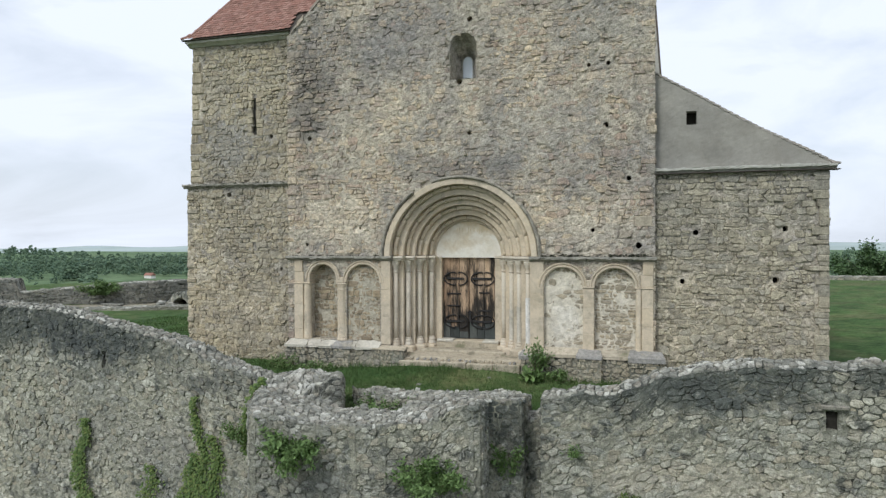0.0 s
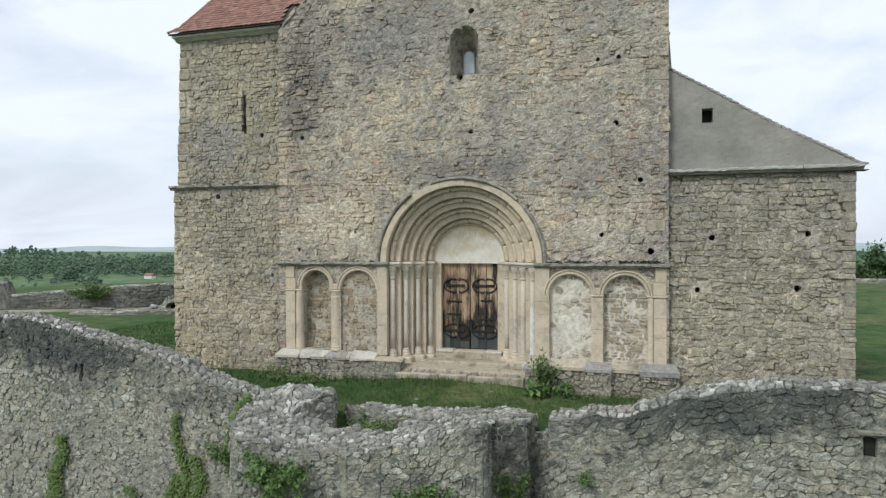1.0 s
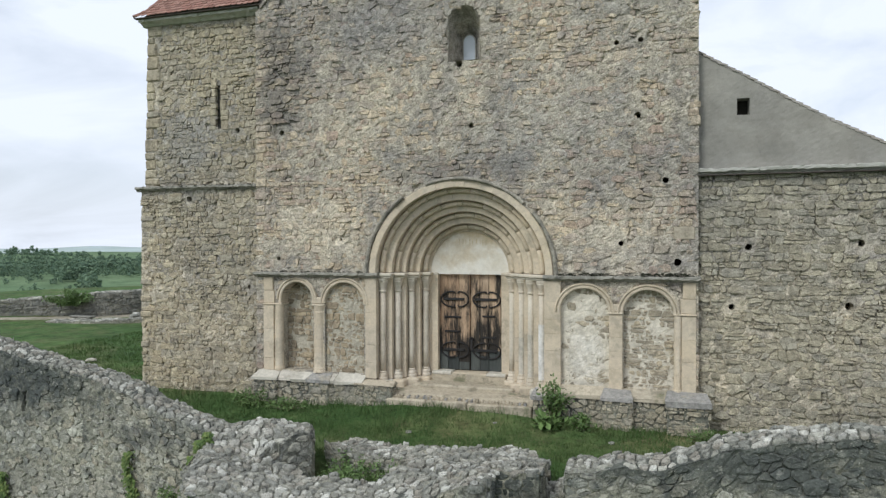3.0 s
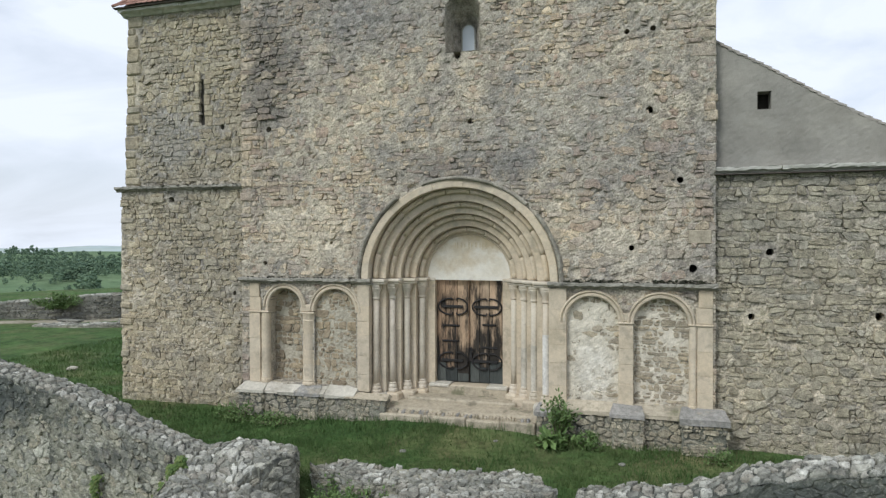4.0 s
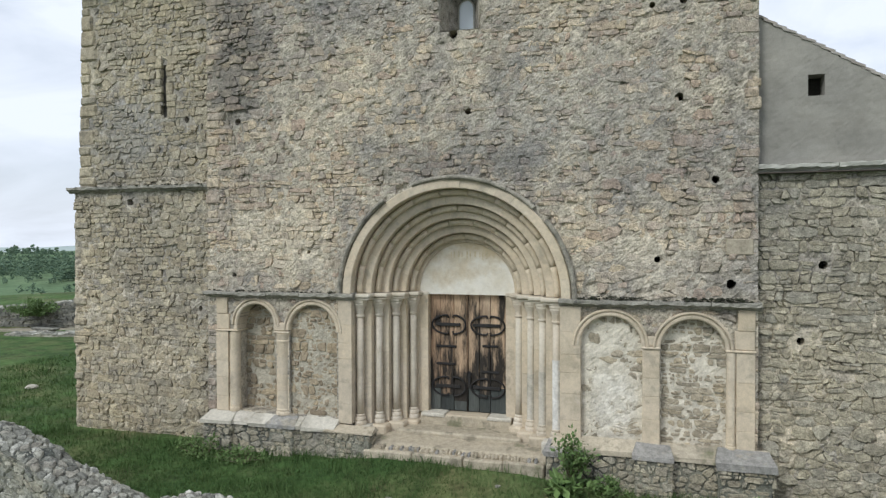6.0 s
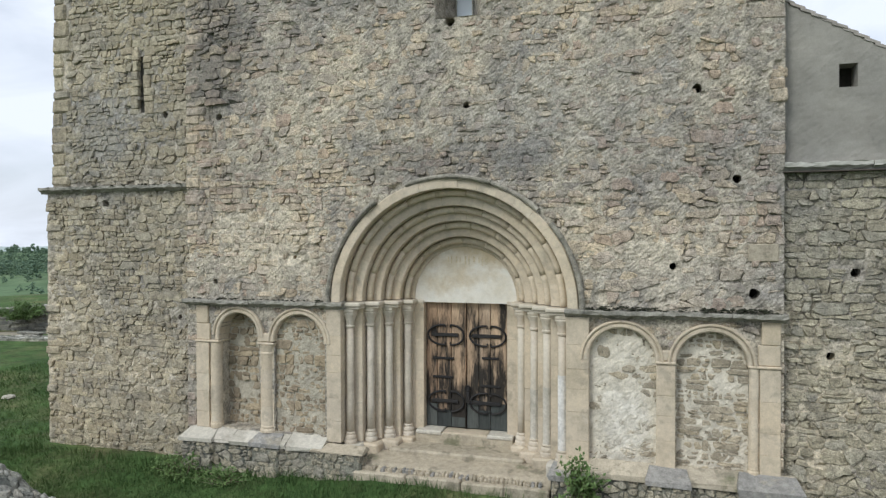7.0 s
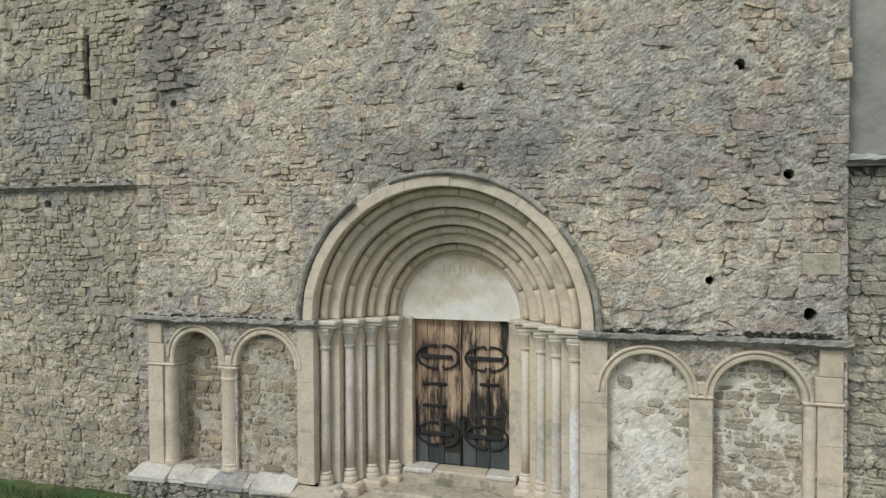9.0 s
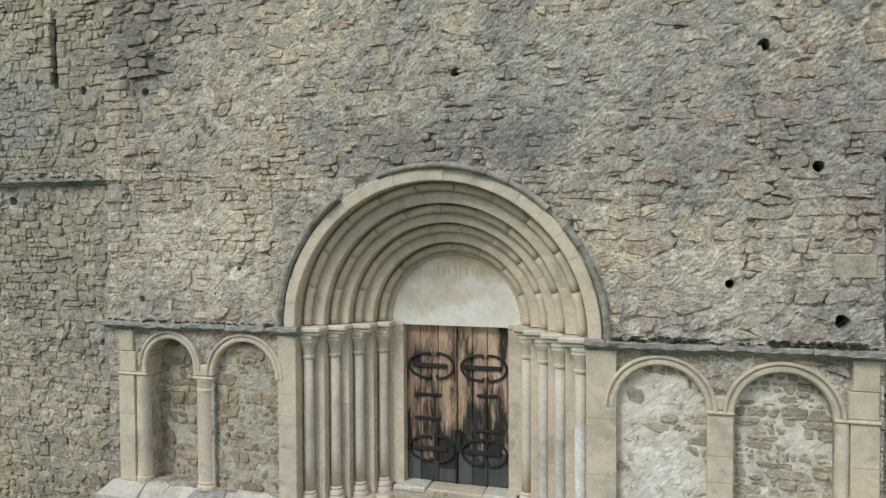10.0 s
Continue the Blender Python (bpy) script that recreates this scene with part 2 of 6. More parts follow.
M_SHAFT = material("shaft_stone", [(0.52, 0.465, 0.375), (0.60, 0.545, 0.45), (0.555, 0.48, 0.38), (0.645, 0.59, 0.50)], fine=80, stain=1.5, stain_col=(0.42, 0.35, 0.27),
                   stain_amt=0.5, bump=0.3, grain=0.16, spots=((2.0, 0.58, 0.35, (0.36, 0.31, 0.24)), (26.0, 0.60, 0.25, (0.25, 0.23, 0.19))))
M_WEATHERED = material("weathered_moulding", [(0.24, 0.23, 0.20), (0.35, 0.33, 0.28), (0.29, 0.275, 0.24)], fine=45, stain=2.2, stain_col=(0.07, 0.075, 0.066),
                       stain_amt=0.75, bump=1.0, bump_dist=0.02, grain=0.5, spots=((4.5, 0.58, 0.55, (0.42, 0.40, 0.35)), (9.0, 0.60, 0.6, (0.05, 0.052, 0.045))))
M_MOSS = material("dark_moss", [(0.025, 0.028, 0.020), (0.05, 0.052, 0.036), (0.035, 0.036, 0.03)], rough=1.0, fine=60, stain=4, stain_col=(0.09, 0.09, 0.07), stain_amt=0.4, bump=0.6, grain=0.4, spec=0.05)
M_HOOD = material("hood_stone_dark", [(0.22, 0.20, 0.165), (0.36, 0.335, 0.275), (0.27, 0.245, 0.205), (0.42, 0.385, 0.32)], fine=45, stain=2.4, stain_col=(0.075, 0.074, 0.064), stain_amt=0.7, spots=SPECKS, bump=1.0, bump_dist=0.02, grain=0.55, stain_lo=0.46)
M_PALE = material("pale_plinth", [(0.48, 0.45, 0.38), (0.58, 0.545, 0.47), (0.53, 0.49, 0.42)], fine=60, stain=1.9, stain_col=(0.30, 0.275, 0.22), stain_amt=0.7, bump=0.8, bump_dist=0.02, grain=0.3, stain_lo=0.47)
M_GREYCAP = material("grey_plinth", [(0.26, 0.26, 0.25), (0.34, 0.33, 0.31), (0.30, 0.28, 0.25)], fine=60, stain=2.0, stain_col=(0.15, 0.15, 0.135), stain_amt=0.65, bump=1.0, bump_dist=0.03, grain=0.5, spots=((3.5, 0.55, 0.6, (0.40, 0.36, 0.28)),))
M_TYMP = material("lime_plaster", [(0.62, 0.56, 0.44), (0.72, 0.68, 0.60), (0.76, 0.73, 0.67)], fine=60, stain=1.6, stain_col=(0.50, 0.40, 0.25), stain_amt=0.85, bump=0.2,
                  per_piece=False, grain=0.12, height_bias=(3.25, 0.5))
M_PLASTER = material("grey_roughcast", [(0.27, 0.255, 0.225), (0.32, 0.305, 0.272), (0.37, 0.35, 0.312)], fine=40, stain=0.9, stain_col=(0.20, 0.192, 0.172), stain_amt=0.65, bump=0.5, patch=0.5, spots=((1.3, 0.60, 0.4, (0.42, 0.395, 0.35)), (4.0, 0.62, 0.3, (0.17, 0.165, 0.15)), (30.0, 0.60, 0.25, (0.20, 0.19, 0.17))),
                     per_piece=False, grain=0.12)
M_EAVE = material("eave_plaster", [(0.46, 0.45, 0.40), (0.56, 0.54, 0.49)], fine=50, stain=2.0, stain_col=(0.26, 0.25, 0.22), stain_amt=0.6, bump=0.3, per_piece=False, grain=0.15)
M_CORNICE = material("cornice_plaster", [(0.37, 0.365, 0.325), (0.46, 0.445, 0.40)], fine=50, stain=2.0, stain_col=(0.26, 0.25, 0.22), stain_amt=0.6, bump=0.3, per_piece=False, grain=0.15)
M_TILE = material("roof_tile", [(0.24, 0.125, 0.095), (0.31, 0.165, 0.13), (0.21, 0.115, 0.09), (0.35, 0.205, 0.165), (0.27, 0.155, 0.125)], rough=0.85, fine=60, stain=1.2,
                  stain_col=(0.19, 0.12, 0.09), stain_amt=0.5, bump=0.4, grain=0.2)
M_GREYTILE = material("weathered_tile", [(0.30, 0.28, 0.255), (0.38, 0.35, 0.315), (0.34, 0.30, 0.265)], fine=60, stain=1.5, stain_col=(0.13, 0.12, 0.11), stain_amt=0.5, bump=0.4)
# dark blotches thicken towards the foot of the boards
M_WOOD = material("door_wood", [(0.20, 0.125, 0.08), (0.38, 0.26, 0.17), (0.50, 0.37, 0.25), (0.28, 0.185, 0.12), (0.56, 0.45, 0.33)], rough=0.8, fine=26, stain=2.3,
                  stain_col=(0.018, 0.018, 0.017), stain_amt=0.96, bump=0.6, stretch=(2.4, 2.4, 0.42), grain=0.55, stain_lo=0.43, edge=0.13, height_bias=(1.95, -0.09))
M_WOOD_LOW = material("door_wood_rotten", [(0.030, 0.034, 0.033), (0.066, 0.073, 0.069), (0.114, 0.121, 0.111)], rough=0.85, fine=22, stain=2.6,
                      stain_col=(0.02, 0.02, 0.02), stain_amt=0.8, bump=0.5, stretch=(3.0, 3.0, 0.35), grain=0.4)
M_IRON = material("wrought_iron", [(0.028, 0.028, 0.030), (0.045, 0.043, 0.042)], rough=0.7, fine=80, stain=6, stain_col=(0.06, 0.045, 0.035), stain_amt=0.3, bump=0.3,
                  metal=0.6, spec=0.4)
M_DARKWOOD = material("dark_board", [(0.07, 0.06, 0.05), (0.12, 0.10, 0.085)], fine=30, stain=2, bump=0.3)
M_GROUND = material("turf", [(0.042, 0.082, 0.026), (0.064, 0.116, 0.038), (0.094, 0.140, 0.054)], rough=0.95, fine=9, stain=0.35, stain_col=(0.15, 0.135, 0.075),
                    stain_amt=0.75, stain_lo=0.46, bump=1.0, bump_dist=0.12, per_piece=False, grain=0.65, spec=0.1, patch=0.7)
# far grass: its green is paled to paint in some distance haze
M_HAZED_MEADOW = material("hazed_hill_meadow", [(0.098, 0.155, 0.084), (0.130, 0.188, 0.102), (0.165, 0.215, 0.122)], rough=0.95, fine=0.25, stain=0.012, stain_col=(0.085, 0.130, 0.070), stain_amt=0.6, stain_lo=0.46, bump=0.6, bump_dist=0.6, per_piece=False, grain=0.35, spec=0.05)
M_GRASS = material("grass_blades", [(0.042, 0.088, 0.026), (0.066, 0.124, 0.037), (0.100, 0.150, 0.052), (0.050, 0.100, 0.030)], rough=0.8, fine=5, stain=0.5,
                   stain_col=(0.15, 0.14, 0.06), stain_amt=0.3, bump=0, grain=0.2, spec=0.2)
M_LEAF = material("elder_leaf", [(0.075, 0.130, 0.040), (0.110, 0.180, 0.056), (0.145, 0.220, 0.070), (0.088, 0.148, 0.046)], rough=0.6, fine=30, stain=2, stain_col=(0.09, 0.12, 0.03),
                  stain_amt=0.3, bump=0, grain=0.2, spec=0.35)
M_TREE = material("tree_leaf", [(0.050, 0.098, 0.036), (0.075, 0.130, 0.048), (0.100, 0.160, 0.058)], rough=0.6, fine=8, stain=0.6, stain_col=(0.03, 0.05, 0.02), stain_amt=0.4, bump=0, grain=0.2, spec=0.3)
M_IVY = material("ivy_leaf", [(0.070, 0.125, 0.030), (0.115, 0.170, 0.042), (0.050, 0.095, 0.022), (0.160, 0.195, 0.055), (0.060, 0.115, 0.030)], rough=0.6, fine=30, stain=2, stain_col=(0.05, 0.09, 0.02),
                 stain_amt=0.4, bump=0, grain=0.2, spec=0.3)
M_PATH = material("bare_earth", [(0.24, 0.215, 0.165), (0.31, 0.28, 0.22), (0.20, 0.185, 0.135)], rough=0.95, fine=14, stain=0.9, stain_col=(0.09, 0.11, 0.05), stain_amt=0.6, bump=0.6, bump_dist=0.04, per_piece=False, grain=0.4, spec=0.1)
M_DRYSTEM = material("dry_stem", [(0.16, 0.13, 0.09), (0.24, 0.20, 0.14)], fine=40, stain=3, bump=0)
# far foliage, made lighter and bluer to paint in the haze
M_HAZED_WOODS = material("woodland", [(0.085, 0.135, 0.098), (0.115, 0.170, 0.118), (0.148, 0.205, 0.130), (0.098, 0.150, 0.105)], rough=0.95, fine=1.2, stain=0.02,
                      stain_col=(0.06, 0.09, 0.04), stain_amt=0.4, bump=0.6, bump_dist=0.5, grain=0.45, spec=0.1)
M_RED_ROOF = material("far_roof", [(0.26, 0.13, 0.10), (0.32, 0.17, 0.13)], fine=10, stain=1, bump=0)
M_WHITE = material("limewash", [(0.70, 0.68, 0.64), (0.78, 0.76, 0.72)], fine=20, stain=2, stain_col=(0.5, 0.48, 0.44), stain_amt=0.4, bump=0.2)
M_FADED = material("faded_paint", [(0.50, 0.42, 0.28), (0.56, 0.47, 0.32)], fine=60, stain=6, stain_col=(0.66, 0.60, 0.48), stain_amt=0.7, bump=0, stain_lo=0.45)

# the pale blue base colour paints in the reflected sky
M_GLASS = bpy.data.materials.new("window_glass")
M_GLASS.use_nodes = True
_b = M_GLASS.node_tree.nodes["Principled BSDF"]
_b.inputs["Base Color"].default_value, _b.inputs["Roughness"].default_value = (0.62, 0.68, 0.74, 1), 0.12
_b.inputs["Specular IOR Level"].default_value = 0.8
# distance haze is painted into this pale blue-green base colour
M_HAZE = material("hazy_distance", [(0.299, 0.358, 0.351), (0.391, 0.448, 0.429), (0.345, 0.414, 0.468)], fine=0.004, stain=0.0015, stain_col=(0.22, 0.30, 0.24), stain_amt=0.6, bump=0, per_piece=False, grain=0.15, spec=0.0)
# near-black colour standing in for the shade inside holes and gaps
M_DARK = material("deep_shade", [(0.02, 0.018, 0.015), (0.03, 0.027, 0.022)], fine=30, stain=2, bump=0)


# ---- mesh helpers ----
class Soup:
    """Points and faces gathered for one mesh."""
    def __init__(self):
        self.v, self.f = [], []

    def add(self, verts, faces):
        k = len(self.v)
        self.v.extend(verts)
        self.f.extend([tuple(i + k for i in f) for f in faces])
        return self

    def mesh(self, name, mat, smooth=False):
        me = bpy.data.meshes.new(name)
        me.from_pydata([tuple(p) for p in self.v], [], self.f)
        me.materials.append(mat)
        if smooth:
            me.polygons.foreach_set("use_smooth", [True] * len(me.polygons))
        me.update()
        return me


def part(name, soup, mat, parent=None, label="", smooth=False, kind="", group="", category=""):
    ob = new(name, soup.mesh(name, mat, smooth))
    if parent is not None:
        ob.parent = parent
    return tagged(ob, label, category, group, kind)


def empty(name, label, category, group="", kind="", at=(0, 0, 0)):
    ob = new(name)
    ob.location = at
    ob.empty_display_size = 0.2
    return tagged(ob, label, category, group, kind)


def box(x0, x1, y0, y1, z0, z1, c=0.012, jit=0.0, rng=random):
    """A block with chamfered edges all round."""
    x0, x1, y0, y1, z0, z1 = min(x0, x1), max(x0, x1), min(y0, y1), max(y0, y1), min(z0, z1), max(z0, z1)
    c = min(c, (x1 - x0) * 0.3, (y1 - y0) * 0.3, (z1 - z0) * 0.3)
    v, idx = [], {}
    for sx in (0, 1):
        for sy in (0, 1):
            for sz in (0, 1):
                cx, cy, cz = (x0, x1)[sx], (y0, y1)[sy], (z0, z1)[sz]
                dx, dy, dz = c * (1 - 2 * sx), c * (1 - 2 * sy), c * (1 - 2 * sz)
                j = [rng.uniform(-jit, jit) for _ in range(3)]
                for ax, (px, py, pz) in enumerate(((cx, cy + dy, cz + dz), (cx + dx, cy, cz + dz), (cx + dx, cy + dy, cz))):
                    idx[sx, sy, sz, ax] = len(v)
                    v.append((px + j[0], py + j[1], pz + j[2]))
    f = []
    I = idx
    for s in (0, 1):
        f.append((I[s, 0, 0, 0], I[s, 1, 0, 0], I[s, 1, 1, 0], I[s, 0, 1, 0])[::1 if s else -1])
        f.append((I[0, s, 0, 1], I[1, s, 0, 1], I[1, s, 1, 1], I[0, s, 1, 1])[::-1 if s else 1])
        f.append((I[0, 0, s, 2], I[1, 0, s, 2], I[1, 1, s, 2], I[0, 1, s, 2])[::1 if s else -1])
    for a in (0, 1):
        for b in (0, 1):
            f.append((I[0, a, b, 1], I[1, a, b, 1], I[1, a, b, 2], I[0, a, b, 2])[::1 if (a ^ b) else -1])
            f.append((I[a, 0, b, 0], I[a, 1, b, 0], I[a, 1, b, 2], I[a, 0, b, 2])[::-1 if (a ^ b) else 1])
            f.append((I[a, b, 0, 0], I[a, b, 1, 0], I[a, b, 1, 1], I[a, b, 0, 1])[::1 if (a ^ b) else -1])
            for d in (0, 1):
                f.append((I[a, b, d, 0], I[a, b, d, 1], I[a, b, d, 2])[::1 if (a + b + d) % 2 else -1])
    return Soup().add(v, f)


def lathe(profile, cx, cy, seg=20, a0=0.0, a1=2 * math.pi):
    """A turned form about the upright axis through (cx, cy); the profile runs upwards as (radius, height)."""
    s, full = Soup(), abs(a1 - a0 - 2 * math.pi) < 1e-6
    n = seg if full else seg + 1
    v = [(cx + r * math.cos(a0 + (a1 - a0) * i / seg), cy + r * math.sin(a0 + (a1 - a0) * i / seg), z) for r, z in profile for i in range(n)]
    f = []
    for k in range(len(profile) - 1):
        for i in range(seg):
            j = (i + 1) % n
            f.append((k * n + i, k * n + j, (k + 1) * n + j, (k + 1) * n + i))
    if full:
        f.append(tuple(range(n))[::-1])
        f.append(tuple((len(profile) - 1) * n + i for i in range(n)))
    return s.add(v, f)


def sweep(profile, a0, a1, cx, cz, seg=6, wide=1.0):
    """A profile of (radius, depth) swept round an arch about (cx, cz) from angle a0 to a1, closed at both ends."""
    n = len(profile)
    v = [(cx + wide * r * math.cos(a0 + (a1 - a0) * i / seg), y, cz + r * math.sin(a0 + (a1 - a0) * i / seg)) for i in range(seg + 1) for r, y in profile]
    f = [(i * n + k, i * n + (k + 1) % n, (i + 1) * n + (k + 1) % n, (i + 1) * n + k) for i in range(seg) for k in range(n)]
    f += [tuple(range(n))[::-1], tuple(seg * n + k for k in range(n))]
    return Soup().add(v, f)


def tube(points, r, sides=8, taper=1.0):
    """A round bar along points."""
    s, P = Soup(), [Vector(p) for p in points]
    v, f = [], []
    for i, p in enumerate(P):
        d = (P[min(i + 1, len(P) - 1)] - P[max(i - 1, 0)]).normalized()
        q = d.to_track_quat("Z", "Y")
        rr = r * (1 + (taper - 1) * i / max(1, len(P) - 1))
        v += [p + q @ Vector((rr * math.cos(2 * math.pi * k / sides), rr * math.sin(2 * math.pi * k / sides), 0)) for k in range(sides)]
    for i in range(len(P) - 1):
        for k in range(sides):
            j = (k + 1) % sides
            f.append((i * sides + k, i * sides + j, (i + 1) * sides + j, (i + 1) * sides + k))
    f += [tuple(range(sides))[::-1], tuple((len(P) - 1) * sides + k for k in range(sides))]
    return s.add([tuple(p) for p in v], f)


def lerp_table(table, x):
    if x <= table[0][0]:
        return table[0][1]
    for (xa, ya), (xb, yb) in zip(table, table[1:]):
        if x <= xb:
            return ya + (yb - ya) * (x - xa) / (xb - xa)
    return table[-1][1]


# ---- rubble masonry ----
def rubble_cells(U, V, du, dv, rng, drop=0.22, jit=0.36):
    """Irregular cells of coursed rubble filling U x V metres: a polygon and centre each."""
    rows, pts = int(V / dv) + 3, []
    grid = {}
    for r in range(-1, rows):
        shift = rng.random()
        for c in range(-2, int(U / du) + 3):
            if rng.random() < drop:
                continue
            p = ((c + shift + rng.uniform(-jit, jit)), (r + 0.5 + rng.uniform(-jit, jit) * 0.75))
            pts.append(p)
            grid.setdefault((int(math.floor(p[0] / 2)), int(math.floor(p[1] / 2))), []).append(p)
    out = []
    for px, py in pts:
        poly = [(px - 1.7, py - 1.3), (px + 1.7, py - 1.3), (px + 1.7, py + 1.3), (px - 1.7, py + 1.3)]
        gx, gy = int(math.floor(px / 2)), int(math.floor(py / 2))
        for ix in (gx - 1, gx, gx + 1, gx - 2, gx + 2):
            for iy in (gy - 1, gy, gy + 1):
                for qx, qy in grid.get((ix, iy), ()):
                    nx, ny = qx - px, qy - py
                    if (nx == 0 and ny == 0) or nx * nx + ny * ny > 12:
                        continue
                    d = (nx * (qx + px) + ny * (qy + py)) / 2
                    new_poly, m = [], len(poly)
                    vals = [nx * x + ny * y - d for x, y in poly]
                    if max(vals) <= 0:
                        continue
                    for i in range(m):
                        j = (i + 1) % m
                        if vals[i] <= 0:
                            new_poly.append(poly[i])
                        if (vals[i] < 0) != (vals[j] < 0) and vals[i] != vals[j]:
                            t = vals[i] / (vals[i] - vals[j])
                            new_poly.append((poly[i][0] + t * (poly[j][0] - poly[i][0]), poly[i][1] + t * (poly[j][1] - poly[i][1])))
                    poly = new_poly
                    if len(poly) < 3:
                        break
        if len(poly) < 3:
            continue
        q = [(x * du, y * dv) for x, y in poly]
        cx, cy = sum(x for x, _ in q) / len(q), sum(y for _, y in q) / len(q)
        if 0 <= cx <= U and 0 <= cy <= V:
            out.append(([(min(max(x, 0), U), min(max(y, 0), V)) for x, y in q], (cx, cy)))
    return out


def coursed_cells(U, V, du, dv, rng, drop=0.22, jit=0.36):
    """Roughly coursed rubble: wavy beds of uneven height cut into stones of very uneven length."""
    beds, y = [], -dv * 0.5
    while y < V + dv:
        beds.append((y, rng.uniform(0, 99)))
        y += dv * rng.uniform(0.5, 1.55)

    def bed(k, u):
        y0, ph = beds[k]
        return y0 + dv * (0.42 * noise.noise(Vector((u * 0.8, ph, 0))) + 0.30 * noise.noise(Vector((u * 2.6, ph, 5))))
    out = []
    for k in range(len(beds) - 1):
        u, h = -du * rng.random(), beds[k + 1][0] - beds[k][0]
        slant = rng.uniform(-0.2, 0.2) * h
        while u < U:
            w = du * (0.35 + rng.expovariate(1.5)) if rng.random() < 0.8 else du * rng.uniform(0.3, 0.6)
            w = max(min(w, du * 2.2), 0.85 * h)
            s2, e = rng.uniform(-0.26, 0.26) * min(h, w), 0.11 * h
            ua, ub = u, u + w
            q = lambda: rng.uniform(-e, e)
            lo = [(ua - slant + q(), bed(k, ua) + q())] + [(ua + w * t, bed(k, ua + w * t) + q()) for t in ((0.5,) if w > 0.7 * du else ())] + [(ub - s2 + q(), bed(k, ub) + q())]
            hi = [(ub + s2 + q(), bed(k + 1, ub) + q())] + [(ua + w * t, bed(k + 1, ua + w * t) + q()) for t in ((0.45,) if w > 0.7 * du else ())] + [(ua + slant + q(), bed(k + 1, ua) + q())]
            parts = [lo + hi]
            if h > dv * 1.05 and rng.random() < 0.34:
                f = rng.uniform(0.35, 0.65)
                ml, mr = (lo[0][0] * (1 - f) + hi[-1][0] * f, lo[0][1] * (1 - f) + hi[-1][1] * f), (lo[-1][0] * (1 - f) + hi[0][0] * f, lo[-1][1] * (1 - f) + hi[0][1] * f)
                parts = [lo + [mr, ml], [ml, mr] + hi]
            for p in parts:
                cx, cy = sum(a for a, _ in p) / len(p), sum(b for _, b in p) / len(p)
                if 0 <= cx <= U and 0 <= cy <= V and rng.random() > drop * 0.35:
                    out.append(([(min(max(a, 0), U), min(max(b, 0), V)) for a, b in p], (cx, cy)))
            u, slant = ub, s2
    return out


def rubble_stone(poly, centre, place, proud, gap, rng, rough=0.006, dome=0.012, fine=0.036):
    """One broken stone: a cell drawn in by its joint, with a ragged outline and a rough split face that leans a little."""
    cx, cy = centre
    size = max(0.02, math.sqrt(max(1e-6, abs(sum(poly[i][0] * poly[(i + 1) % len(poly)][1] - poly[(i + 1) % len(poly)][0] * poly[i][1] for i in range(len(poly)))) / 2)))
    k = max(0.5, 1 - gap * 2.0 / size)
    ring, n, off = [], len(poly), rng.uniform(0, 50)
    warp = min(0.020, 0.12 * size)
    for i in range(n):
        a, b = poly[i], poly[(i + 1) % n]
        ln = math.hypot(a[0] - b[0], a[1] - b[1])
        if ln < 0.010:
            continue
        m = max(1, int(ln / fine + 0.5))
        for q in range(m):
            t = (q + (0.12 if q == 0 else 0.0)) / m
            x, y = a[0] + (b[0] - a[0]) * t, a[1] + (b[1] - a[1]) * t
            w = noise.noise_vector(Vector((x * 11.0, y * 11.0, off))) * warp + noise.noise_vector(Vector((x * 33.0, y * 33.0, off))) * (0.4 * warp)
            # corners are knocked off
            pull = rng.uniform(0.82, 0.98) if q == 0 else rng.uniform(0.97, 1.02)
            ring.append((cx + (x + w.x - cx) * k * pull, cy + (y + w.y - cy) * k * pull))
    if len(ring) < 4:
        return None
    lean = 0.013 / max(0.06, size)
    tu, tv = rng.uniform(-lean, lean), rng.uniform(-1.7 * lean, 0.6 * lean)
    edge = max(0.74, 1 - 0.022 / size)
    face = lambda x, y: proud + tu * (x - cx) + tv * (y - cy) + 0.008 * noise.noise(Vector((x * 16.0, y * 16.0, off)))
    m = len(ring)
    v = [place(x, y, -0.045) for x, y in ring]
    v += [place(x, y, face(x, y) - 0.008 + rng.uniform(-rough, rough) * 0.6) for x, y in ring]
    v += [place(cx + (x - cx) * edge, cy + (y - cy) * edge, face(x, y) + rng.uniform(-rough, rough)) for x, y in ring]
    v.append(place(cx + rng.uniform(-0.25, 0.25) * size, cy + rng.uniform(-0.2, 0.2) * size, proud + dome * rng.uniform(-0.6, 1.0)))
    f = []
    for i in range(m):
        j = (i + 1) % m
        f += [(i, j, m + j, m + i), (m + i, m + j, 2 * m + j, 2 * m + i), (2 * m + i, 2 * m + j, 3 * m)]
    return v, f


